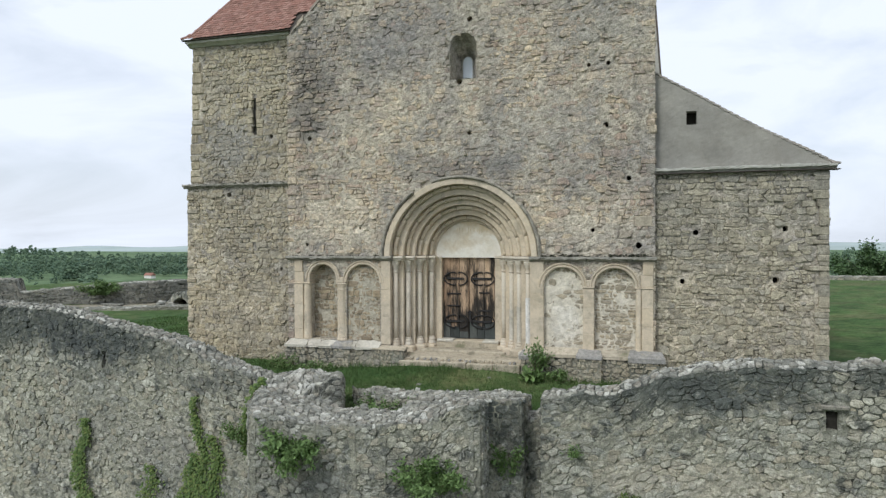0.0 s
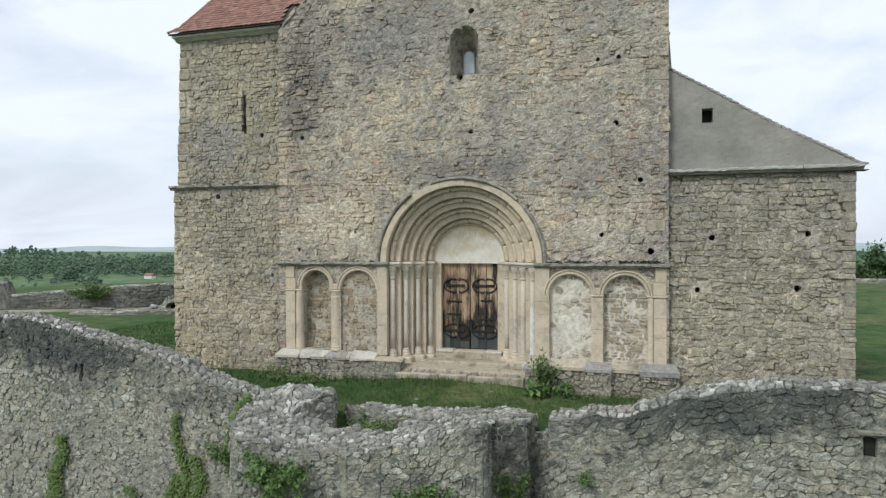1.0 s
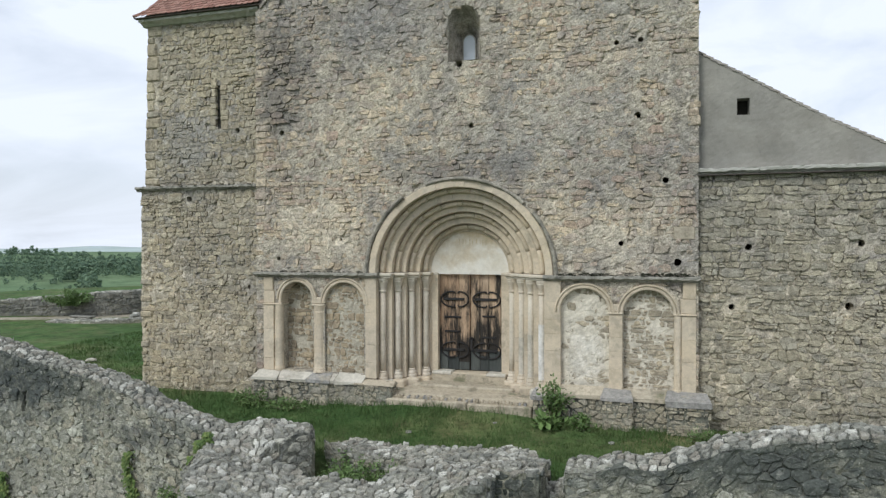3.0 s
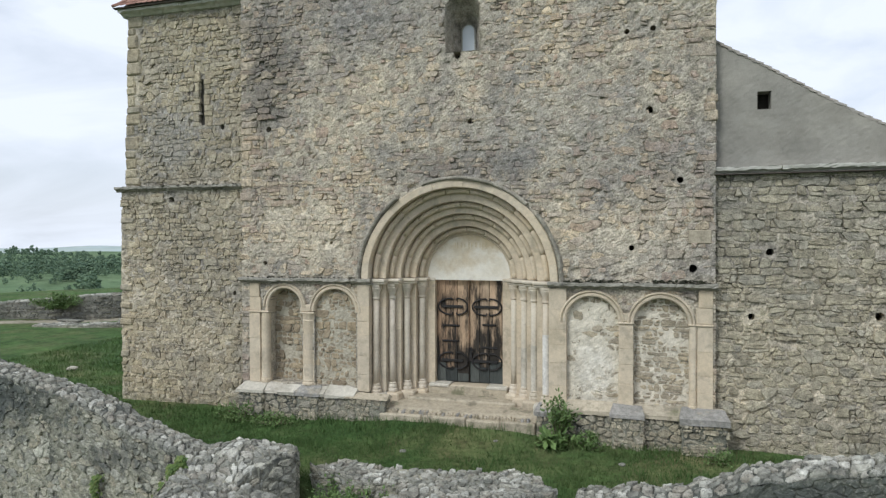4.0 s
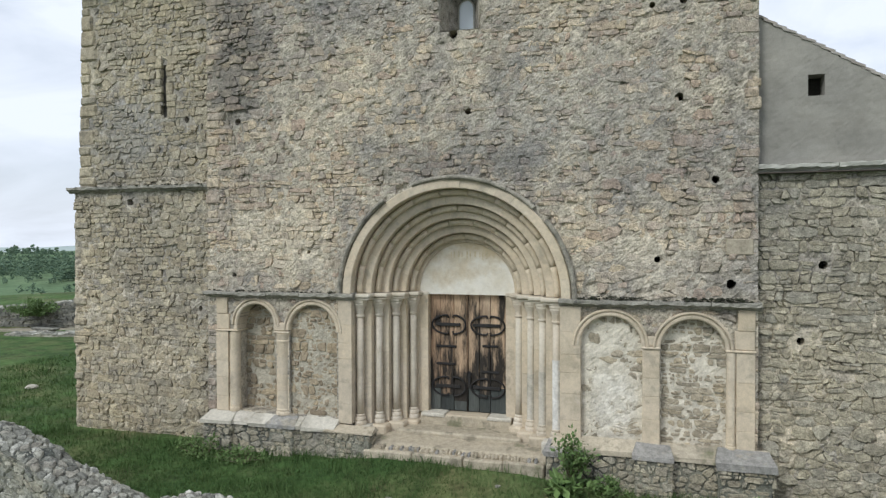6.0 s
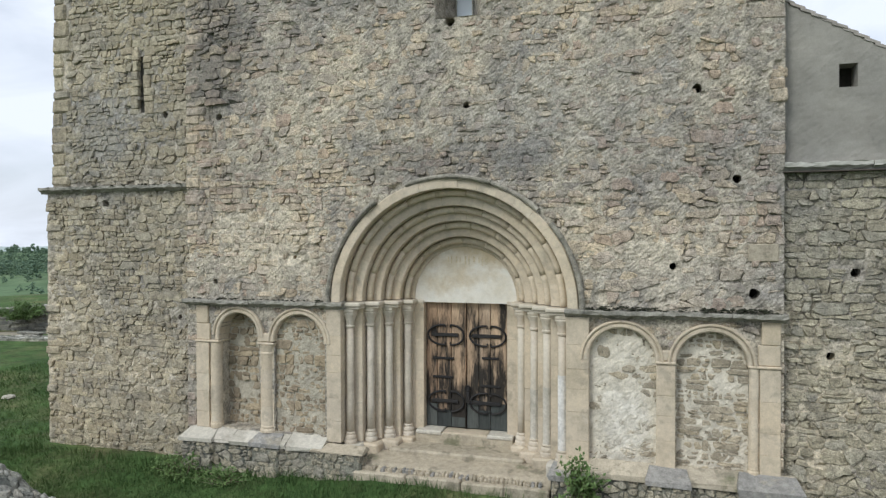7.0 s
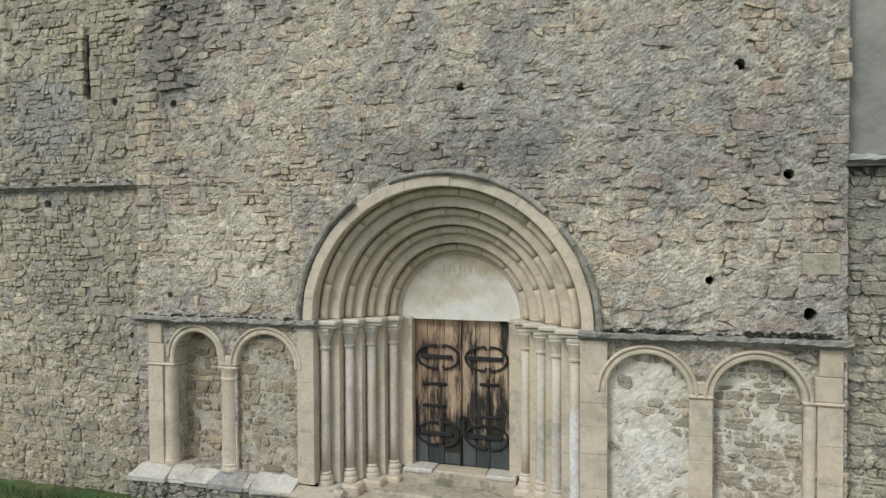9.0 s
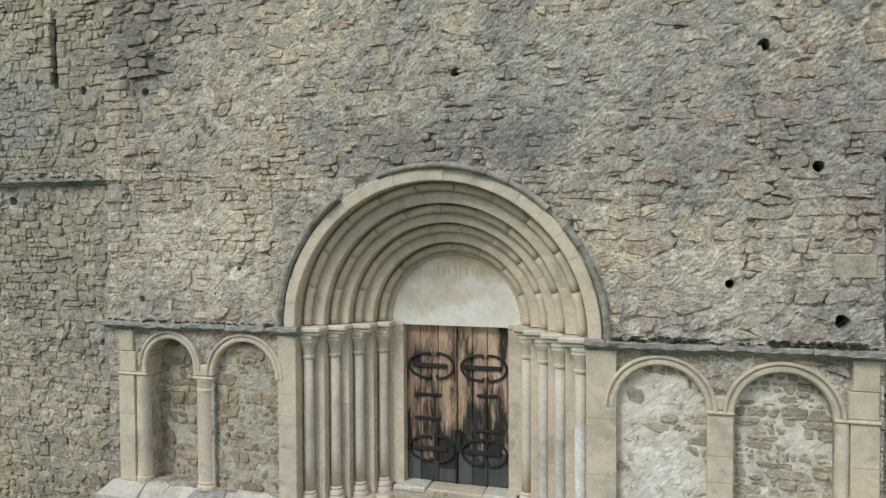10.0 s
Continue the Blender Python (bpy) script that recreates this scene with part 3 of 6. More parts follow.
def broken_up(cells, rng, share):
    """Splits a share of the cells across, so that chips and half stones lie among whole ones."""
    for poly, c in cells:
        if len(poly) < 4 or rng.random() > share:
            yield poly, c
            continue
        t, slope = rng.uniform(-0.25, 0.25), rng.uniform(-0.7, 0.7)
        xs, ys = [p[0] for p in poly], [p[1] for p in poly]
        upright = rng.random() < 0.55
        if upright:
            side = lambda p: (p[0] - c[0]) - t * (max(xs) - min(xs)) - slope * (p[1] - c[1])
        else:
            side = lambda p: (p[1] - c[1]) - t * (max(ys) - min(ys)) - slope * 0.5 * (p[0] - c[0])
        lo, hi = [], []
        for p, q in zip(poly, poly[1:] + poly[:1]):
            a, b = side(p), side(q)
            (lo if a < 0 else hi).append(p)
            if (a < 0) != (b < 0):
                w = a / (a - b)
                m = (p[0] + (q[0] - p[0]) * w, p[1] + (q[1] - p[1]) * w)
                lo.append(m)
                hi.append(m)
        for h in (lo, hi):
            if len(h) > 2:
                yield h, (sum(p[0] for p in h) / len(h), sum(p[1] for p in h) / len(h))


def cobble(poly, centre, place, proud, gap, rng, rough=0.006, dome=0.012):
    """One cobble: its corners worn round, its face standing proud of the mortar."""
    cx, cy = centre
    size = max(0.02, math.sqrt(max(1e-6, abs(sum(poly[i][0] * poly[(i + 1) % len(poly)][1] - poly[(i + 1) % len(poly)][0] * poly[i][1] for i in range(len(poly)))) / 2)))
    k = max(0.4, 1 - gap * 2.0 / size)
    ring = []
    n = len(poly)
    for i in range(n):
        a, b = poly[i], poly[(i + 1) % n]
        ln = math.hypot(a[0] - b[0], a[1] - b[1])
        if ln < 0.012:
            continue
        w = rng.uniform(0.08, 0.32)
        ring.append((a[0] + (b[0] - a[0]) * w, a[1] + (b[1] - a[1]) * w))
        if ln > 0.05:
            t, e = rng.uniform(0.35, 0.65), rng.uniform(-0.13, 0.07) * ln
            ring.append((a[0] + (b[0] - a[0]) * t - (b[1] - a[1]) / ln * -e, a[1] + (b[1] - a[1]) * t + (b[0] - a[0]) / ln * -e))
        ring.append((b[0] + (a[0] - b[0]) * w, b[1] + (a[1] - b[1]) * w))
    ring = [(cx + (x - cx) * k * w, cy + (y - cy) * k * w) for x, y in ring for w in (rng.uniform(0.88, 1.03),)]
    if len(ring) < 4:
        return None
    tu, tv = rng.uniform(-0.14, 0.14), rng.uniform(-0.12, 0.20)
    m = len(ring)
    v = [place(x, y, -0.035) for x, y in ring]
    v += [place(cx + (x - cx) * 0.985, cy + (y - cy) * 0.985, proud - 0.010 + rng.uniform(-rough, rough)) for x, y in ring]
    v += [place(cx + (x - cx) * 0.89, cy + (y - cy) * 0.89, proud + tu * (x - cx) + tv * (y - cy) + rng.uniform(-rough, rough)) for x, y in ring]
    v.append(place(cx, cy, proud + dome * rng.random()))
    f = []
    for i in range(m):
        j = (i + 1) % m
        f += [(i, j, m + j, m + i), (m + i, m + j, 2 * m + j, 2 * m + i), (2 * m + i, 2 * m + j, 3 * m)]
    return v, f


def rubble(parent, U, V, du, dv, place, mat, seed, keep=lambda u, v: True, single=lambda u, v: False, proud=(0.0, 0.03), gap=0.008, name="stone",
           rest="rubble_stones", rough=0.006, drop=0.22, dome=0.012, limit=290, coursed=False, bold=0.12, shape=None, split=0.22):
    """Fills a wall face with stones: those picked by single are pieces of their own, the rest one joined mesh."""
    rng, rest_soup, count = random.Random(seed), Soup(), 0
    for poly, c in broken_up((coursed_cells if coursed else rubble_cells)(U, V, du, dv, rng, drop), rng, split):
        if not keep(*c):
            continue
        stand = rng.uniform(*proud) + (rng.uniform(0.008, 0.028) if rng.random() < bold else 0.0)
        made = (shape or rubble_stone)(poly, c, place, stand, gap * rng.uniform(0.2, 2.4), rng, rough, dome)
        if made is None:
            continue
        v, f = made
        if single(*c) and count < limit:
            count += 1
            part(name, Soup().add(v, f), mat, parent)
        else:
            rest_soup.add(v, f)
    if rest_soup.v:
        part(rest, rest_soup, mat, parent, kind="stuff")


def mortar_face(U, V, step, place, keep=lambda u, v: True, amp=0.014, seed=0.0, hole_depth=0.0, extra=None, sink=0.0, zone=0.0, holes=(), pits=0.0):
    """An uneven mortar surface on a grid; where keep fails it is open, with reveals going back hole_depth."""
    nu, nv = max(2, int(round(U / step))), max(2, int(round(V / step)))
    s, ids = Soup(), {}

    def vert(i, j, back=False):
        key = (i, j, back)
        if key not in ids:
            u, v = U * i / nu, V * j / nv
            for hu, hv, hr in holes:
                dist = math.hypot(u - hu, v - hv)
                if 0.0 < dist and abs(dist - hr) < step * 0.72:
                    k = hr * (1 + 0.25 * noise.noise(Vector((u * 14, v * 14, hu)))) / dist
                    u, v = hu + (u - hu) * k, hv + (v - hv) * k
            p = Vector((u * 1.0 + seed, v, seed * 0.7))
            d = zone * (noise.noise(p * 0.55) + 0.6 * noise.noise(p * 1.3)) + amp * (noise.noise(p * 2.3) + 0.8 * noise.noise(p * 7.0) + 0.7 * noise.noise(p * 17.0))
            d += amp * 0.9 * noise.noise(p * 31.0) - sink
            if pits:
                d -= pits * min(0.35, max(0.0, noise.noise(p * 4.3 + Vector((9, 2, 5))) - 0.22) + 0.7 * max(0.0, noise.noise(p * 9.0) - 0.30))
            if extra:
                d += extra(u, v)
            ids[key] = len(s.v)
            s.v.append(place(u, v, -hole_depth if back else d))
        return ids[key]
    kept = {(i, j) for i in range(nu) for j in range(nv) if keep(U * (i + 0.5) / nu, V * (j + 0.5) / nv)}
    for i, j in kept:
        s.f.append((vert(i, j), vert(i + 1, j), vert(i + 1, j + 1), vert(i, j + 1)))
        if hole_depth:
            for (di, dj, a, b) in ((-1, 0, (i, j + 1), (i, j)), (1, 0, (i + 1, j), (i + 1, j + 1)), (0, -1, (i, j), (i + 1, j)), (0, 1, (i + 1, j + 1), (i, j + 1))):
                ni, nj = i + di, j + dj
                if 0 <= ni < nu and 0 <= nj < nv and (ni, nj) not in kept:
                    s.f.append((vert(*b), vert(*a), vert(*a, True), vert(*b, True)))
    return s


# ---- the church: walls ----
A = [1.84, 1.575, 1.335, 1.08, 0.905]          # half widths of the stepped portal
Y = [0.0, 0.245, 0.49, 0.735, 0.98]          # and the depth of each step
SPRING = 2.985
PX = -0.018                                    # the portal stands a little off the gable's axis
NICHES = [(-4.21, -3.41, 2.36, 0.30), (-3.11, -2.15, 2.285, 0.07), (2.13, 3.10, 2.245, 0.08), (3.36, 4.32, 2.235, 0.13)]
NICHE_FLOOR = 0.74
NAVE_HOLES = [(0.28, 6.10, 0.055), (3.64, 6.13, 0.065), (4.165, 4.85, 0.06), (3.32, 3.62, 0.05), (4.39, 3.25, 0.075), (-4.29, 3.29, 0.045),
              (-2.73, 3.72, 0.035), (3.24, 7.585, 0.05), (3.70, 7.60, 0.055), (-4.21, 6.17, 0.065), (0.02, 7.42, 0.075), (0.30, 8.97, 0.075)]
WIN_X, WIN_Z0, WIN_SPRING, WIN_R = 0.13, 7.47, 8.27, 0.36


def in_niche(x, z, grow=0.0):
    for x0, x1, sp, _ in NICHES:
        c, r = (x0 + x1) / 2, (x1 - x0) / 2 + grow
        if NICHE_FLOOR - grow < z <= sp and abs(x - c) < r:
            return True
        if z > sp and math.hypot(x - c, z - sp) < r:
            return True
    return False


def in_window(x, z, grow=0.0):
    if WIN_Z0 - grow < z <= WIN_SPRING:
        return abs(x - WIN_X) < WIN_R + grow
    return z > WIN_SPRING and math.hypot(x - WIN_X, z - WIN_SPRING) < WIN_R + grow


def under_gable(x, z):
    return z < 9.10 + 0.95 * (4.72 - abs(x))


def nave_open(x, z):
    if abs(x - PX) < 1.95 and z < SPRING or math.hypot(x - PX, z - SPRING) < 1.95 and z >= SPRING:
        return False
    if in_niche(x, z) or in_window(x, z):
        return False
    for hx, hz, r in NAVE_HOLES:
        if math.hypot(x - hx, z - hz) < r:
            return False
    return under_gable(x, z)


def nave_stone(x, z):
    if not under_gable(x, z + 0.1) or in_niche(x, z, 0.12) or in_window(x, z, 0.07):
        return False
    if z < 3.05 and z > 2.84 or math.hypot(x - PX, z - SPRING) < 2.10 and z >= SPRING or abs(x) < 2.20 and z < 3.05 or z < 0.6 and abs(x) < 4.9:
        return False
    if z < 2.9 and (-4.70 < x < -4.35 or -3.43 < x < -3.09 and z < 2.4 or -2.16 < x) and x < 0:
        return False
    if z < 2.9 and x > 0 and (x < 2.14 or 3.08 < x < 3.38 and z < 2.4 or 4.34 < x < 4.74):
        return False
    return all(math.hypot(x - hx, z - hz) > r + 0.11 for hx, hz, r in NAVE_HOLES)


NX0, NZ0 = -4.86, -0.15
nave_place = lambda u, v, d: (NX0 + u, -d, NZ0 + v)


def washed_joints(u, v):
    """Mortar washed out of the joints beside the tower, deepest at mid height."""
    x, z = NX0 + u, NZ0 + v
    p = Vector((x * 1.1, z * 1.1, 3.0))
    w = math.exp(-((x + 4.35) / 0.55) ** 2 - ((z - 6.9) / 1.7) ** 2) * (1.0 + 0.9 * noise.noise(p))
    return -0.038 * max(0.0, w)


wall_nave = part("wall_nave", mortar_face(9.62, 10.0, 0.033, nave_place, lambda u, v: nave_open(NX0 + u, NZ0 + v), amp=0.014, seed=3.1, hole_depth=0.34, sink=0.002, zone=0.014, pits=0.14, extra=washed_joints,
                                          holes=[(hx - NX0, hz - NZ0, r) for hx, hz, r in NAVE_HOLES]),
                 M_NAVE_MORTAR, None, "tall gabled rubble-stone west front with weathered lime mortar and putlog holes", kind="structure", category="church wall")
part("gable_mortar", mortar_face(9.62, 3.8, 0.10, lambda u, v, d: nave_place(u, v + 10.0, d), lambda u, v: under_gable(NX0 + u, NZ0 + 10.0 + v), amp=0.014, seed=4.4), M_NAVE_MORTAR, wall_nave)
# added near-black panels paint the shade at the back of the putlog holes
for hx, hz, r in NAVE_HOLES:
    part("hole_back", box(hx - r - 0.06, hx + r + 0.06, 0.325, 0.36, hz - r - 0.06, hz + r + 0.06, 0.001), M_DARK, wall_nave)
# solid shell behind the west front
shell = empty("church_shell", "rubble-stone nave side walls behind the west front", "church wall", kind="structure")
for nm, q in (("side_wall", (-4.84, -4.3, 0.36, 22.0, -0.2, 9.1)), ("side_wall", (4.2, 4.72, 0.36, 22.0, -0.2, 9.1)), ("back_wall", (-4.84, 4.72, 22.0, 22.5, -0.2, 9.1)),
              ("inner_wall", (-4.3, -1.95, 0.37, 0.9, -0.2, 9.0)), ("inner_wall", (1.95, 4.2, 0.37, 0.9, -0.2, 9.0)),
              ("inner_wall", (-1.95, 1.95, 1.32, 1.8, -0.2, 7.2)), ("inner_wall", (-1.95, 1.95, 0.95, 1.8, 7.2, 9.0))):
    part(nm, box(*q), M_NAVE_MORTAR, shell)

# left tower stump: a lower and a set-back upper storey
TX1 = -4.85


def tower_edge(z):
    return -8.31 if z < 4.98 else -8.23 + 0.14 * (z - 5.0) / 4.2


def tower_place(u, v, d):
    z = -0.15 + v
    xl = tower_edge(z)
    return (xl + u / 3.45 * (TX1 - xl), (0.25 if z < 4.98 else 0.30) - d, z)


TOWER_HOLES = [(-6.90, 4.72, 0.07), (-5.55, 6.33, 0.06), (-6.3, 5.1 - 0.6, 0.0), (-5.23, 2.60, 0.05)]


def tower_x(u, z):
    xl = tower_edge(z)
    return xl + u / 3.45 * (TX1 - xl)


def tower_open(u, v):
    z = -0.15 + v
    x = tower_x(u, z)
    if abs(x + 6.07) < 0.06 + 0.02 * noise.noise(Vector((z * 7.0, 1.0, 0))) and 6.40 < z < 7.46:
        return False
    return all(math.hypot(x - hx, z - hz) >= r for hx, hz, r in TOWER_HOLES)


wall_tower = part("wall_tower", mortar_face(3.45, 9.25, 0.05, tower_place, tower_open, amp=0.016, seed=11.0, hole_depth=0.30, sink=0.010, zone=0.014, pits=0.14, holes=[((hx - tower_edge(hz)) * 3.45 / (TX1 - tower_edge(hz)), hz + 0.15, r) for hx, hz, r in TOWER_HOLES if r]), M_NAVE_MORTAR, None,
                  "square rubble-stone tower stump with a narrow slit window", kind="structure", category="church wall")
# added dark panels give the slit and tower holes their painted shade
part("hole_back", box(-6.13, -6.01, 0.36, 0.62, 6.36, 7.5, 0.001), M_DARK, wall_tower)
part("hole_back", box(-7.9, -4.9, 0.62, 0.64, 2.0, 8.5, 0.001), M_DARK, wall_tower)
j_rng = random.Random(14)
for side in (-1, 1):
    z = 6.36
    while z < 7.5:
        h, w = j_rng.uniform(0.10, 0.24), j_rng.uniform(0.10, 0.24)
        x0 = -6.07 + side * (0.062 + j_rng.uniform(-0.012, 0.012))
        part("slit_stone", box(x0, x0 + side * w, 0.275 + j_rng.uniform(-0.012, 0.008), 0.55, z + 0.004, z + h - 0.004, 0.014, 0.010, j_rng), M_TOWER, wall_tower)
        z += h
for q in ((-8.2, -7.8, 0.66, 5.0, -0.2, 9.0), (-8.0, -4.86, 4.6, 5.0, -0.2, 9.0), (-7.8, -4.86, 0.66, 1.0, -0.2, 9.0)):
    part("side_wall", box(*q), M_NAVE_MORTAR, wall_tower)

# right aisle: rubble below, rendered half gable above
aisle_place = lambda u, v, d: (4.74 + u, 0.15 - d, -0.15 + v)
AISLE_HOLES = [(5.66, 3.55, 0.065), (7.36, 2.46, 0.075), (5.37, 2.41, 0.06), (7.55, 3.62, 0.06)]
wall_aisle = part("wall_aisle", mortar_face(3.68, 5.15, 0.05, aisle_place, lambda u, v: all(math.hypot(4.74 + u - hx, v - 0.15 - hz) >= r for hx, hz, r in AISLE_HOLES),
                                            amp=0.016, seed=23.0, hole_depth=0.30, sink=0.013, zone=0.012, pits=0.14, holes=[(hx - 4.74, hz + 0.15, r) for hx, hz, r in AISLE_HOLES]), M_NAVE_MORTAR, None,
                  "lower rubble-stone side aisle wall with flat coursed stones", kind="structure", category="church wall")
# added dark panel: painted shade for the aisle's holes
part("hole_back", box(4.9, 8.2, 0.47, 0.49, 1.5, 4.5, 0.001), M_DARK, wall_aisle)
for q in ((8.0, 8.40, 0.47, 20.0, -0.2, 5.0), (4.74, 8.40, 19.6, 20.0, -0.2, 5.0), (4.74, 8.0, 0.5, 0.9, -0.2, 5.0)):
    part("side_wall", box(*q), M_NAVE_MORTAR, wall_aisle)
SLOPE = [(4.70, 7.37), (4.92, 7.21), (5.69, 6.75), (6.42, 6.28), (7.01, 5.92), (7.6, 5.60), (8.13, 5.31), (8.58, 5.04)]
gable_place = lambda u, v, d: (4.74 + u, 0.20 - d, 5.02 + v)
wall_gable = part("wall_gable", mortar_face(3.72, 2.4, 0.045, gable_place, lambda u, v: 5.02 + v < lerp_table(SLOPE, 4.74 + u) and not
                                            (5.44 < 4.74 + u < 5.67 and 6.08 < 5.02 + v < 6.36), amp=0.005, seed=31.0, hole_depth=0.3), M_PLASTER, None,
                  "grey rendered half gable over the side aisle with a small square opening", kind="structure", category="church wall")
# added dark panel: painted shade inside the square opening
part("hole_back", box(5.3, 5.8, 0.5, 0.52, 6.0, 6.45, 0.001), M_DARK, wall_gable)
# lean-to roof: courses of tiles stepping down the slope, seen end on
lean_roof = empty("lean_to_roof", "lean-to aisle roof of weathered grey tiles", "roof", kind="structure")
steps = 30
for i in range(steps):
    xa, xb = 4.72 + (8.60 - 4.72) * i / steps, 4.72 + (8.60 - 4.72) * (i + 1) / steps + 0.06
    za, zb = lerp_table(SLOPE, xa), lerp_table(SLOPE, xb)
    s = Soup()
    y0, y1 = 0.185 + random.uniform(-0.012, 0.012), 20.1
    lift = 0.045
    s.add([(xa, y0, za - 0.03), (xb, y0, zb + lift - 0.035), (xb, y0, zb + lift), (xa, y0, za + 0.012), (xa, y1, za - 0.03), (xb, y1, zb + lift - 0.035), (xb, y1, zb + lift), (xa, y1, za + 0.012)],
          [(0, 1, 2, 3), (4, 7, 6, 5), (0, 4, 5, 1), (1, 5, 6, 2), (2, 6, 7, 3), (3, 7, 4, 0)])
    part("tile_course", s, M_GREYTILE, lean_roof)

# mouldings across the fronts
trim = empty("trim", "weathered stone string courses and eaves mouldings", "moulding", kind="structure")


def moulding(x0, x1, y, z, h, out, mat, piece=0.85, seed=0, parent=None, name="moulding_stone"):
    """A projecting course in stones: a chamfered lower half under a square upper half."""
    rng, x = random.Random(seed), x0
    while x < x1 - 0.02:
        w = min(piece * rng.uniform(0.7, 1.3), x1 - x)
        if x1 - x - w < 0.25:
            w = x1 - x
        o, dz = out * rng.uniform(0.9, 1.08), rng.uniform(-0.006, 0.006)
        e = 0.003
        pr = [(y + 0.12, z), (y - 0.25 * o, z), (y - 0.55 * o, z + 0.30 * h), (y - 0.95 * o, z + 0.48 * h), (y - o, z + 0.56 * h), (y - o, z + 0.92 * h), (y - 0.93 * o, z + h), (y + 0.12, z + h + 0.01)]
        n, s = len(pr), Soup()
        segs = max(1, int(w / 0.07))
        v = []
        for i in range(segs + 1):
            xx = x + e + (w - 2 * e) * i / segs
            for k, (py, pz) in enumerate(pr):
                j = 0 if k in (0, n - 1) else 1
                v.append((xx, py + j * rng.uniform(-0.012, 0.012), pz + dz + j * rng.uniform(-0.010, 0.010)))
        f = [(i * n + k, (i + 1) * n + k, (i + 1) * n + (k + 1) % n, i * n + (k + 1) % n) for i in range(segs) for k in range(n)]
        f += [tuple(range(n)), tuple(segs * n + k for k in range(n))[::-1]]
        s.add(v, f)
        part(name, s, mat, parent)
        x += w


moulding(-4.88, -2.26, 0.0, 2.865, 0.115, 0.13, M_WEATHERED, 0.9, 1, trim)
moulding(2.04, 4.80, 0.0, 2.865, 0.115, 0.13, M_WEATHERED, 0.9, 2, trim)
moulding(-2.26, -1.80, 0.0, 2.865, 0.115, 0.12, M_WEATHERED, 0.9, 12, trim)
moulding(1.80, 2.04, 0.0, 2.865, 0.115, 0.12, M_WEATHERED, 0.9, 13, trim)
moulding(-8.40, -4.85, 0.25, 4.93, 0.11, 0.12, M_WEATHERED, 1.1, 3, trim)
moulding(4.74, 8.56, 0.15, 4.93, 0.12, 0.13, M_CORNICE, 1.3, 4, trim)
moulding(-8.20, -4.86, 0.30, 9.02, 0.14, 0.22, M_EAVE, 1.6, 5, trim)
# thin dark strip along the underside of the aisle cornice
part("lead_edge", box(4.74, 8.62, 0.02, 0.3, 4.912, 4.93, 0.006), M_DARKWOOD, trim)

# moss along the tops of the courses
ms, m_rng = Soup(), random.Random(66)
for x0, x1, y, z, n in ((-4.8, -2.1, -0.03, 2.985, 60), (2.1, 4.75, -0.03, 2.985, 110), (2.3, 3.1, -0.01, 3.01, 45), (3.7, 4.6, -0.01, 3.02, 70), (-8.3, -4.9, 0.20, 5.03, 40)):
    for i in range(n):
        x, l, h = m_rng.uniform(x0, x1), m_rng.uniform(0.010, 0.045), m_rng.uniform(0.006, 0.018)
        d = lathe([(1.0, -0.3), (0.9, 0.3), (0.5, 0.8), (0.1, 1.0)], 0, 0, 7)
        yy, zz = y - m_rng.uniform(0, 0.07), z + m_rng.uniform(-0.01, 0.02)
        ms.add([(x + a * l * m_rng.uniform(0.7, 1.2), yy + b * 0.03 * m_rng.uniform(0.7, 1.3), zz + c * h) for a, b, c in d.v], d.f)
part("moss", ms, M_MOSS, trim, "dark dry moss", kind="stuff")

# ---- roofs ----
def tile_roof(parent, origin, along, up, width, rows_len, keep, seed, singles=280, tile_w=0.15, expo=0.105):
    """Flat tiles in overlapping courses on a plane."""
    rng = random.Random(seed)
    o, a, u = Vector(origin), Vector(along).normalized(), Vector(up).normalized()
    n = a.cross(u).normalized()
    if n.z < 0:
        n = -n
    rest, count = Soup(), 0
    for r in range(int(rows_len / expo)):
        for c in range(int(width / tile_w) + 1):
            s, t = (c + (0.5 if r % 2 else 0)) * tile_w, r * expo
            if not keep(s, t):
                continue
            w, lift, j = tile_w * 0.475, rng.uniform(0.016, 0.026), rng.uniform(-0.008, 0.008)
            q = []
            for (ds, dt, h) in ((-w, 0.02, lift), (-w * 0.6, -0.012, lift), (w * 0.6, -0.012, lift), (w, 0.02, lift), (w, expo * 1.25, 0.004), (-w, expo * 1.25, 0.004)):
                q.append(o + a * (s + ds) + u * (t + dt + j) + n * (h + rng.uniform(-0.002, 0.002)))
            lo = [p - n * 0.014 for p in q]
            m = len(q)
            v = [tuple(p) for p in q + lo]
            f = [tuple(range(m)), tuple(range(m, 2 * m))[::-1]] + [(i, m + i, m + (i + 1) % m, (i + 1) % m) for i in range(m)]
            if count < singles:
                count += 1
                part("tile", Soup().add(v, f), M_TILE, parent)
            else:
                rest.add(v, f)
    if rest.v:
        part("tiles", rest, M_TILE, parent, kind="stuff")


tower_roof = empty("tower_roof", "red clay tile hipped roof over the tower stump with a flared eave", "roof", kind="structure")
ROOF_UP = (0, 0.62, 0.78)
slab = Soup()
z_e, y_e = 9.185, 0.02
slab.add([(-7.98, y_e, z_e), (-4.6, y_e, z_e), (-2.2, y_e + 2.6, z_e + 3.27), (-6.35, y_e + 2.6, z_e + 3.27), (-8.25, 5.2, z_e), (-4.6, 5.2, z_e)], [(0, 1, 2, 3), (0, 3, 4), (3, 2, 5, 4), (0, 4, 5, 1)])
part("roof_deck", slab, M_DARKWOOD, tower_roof)
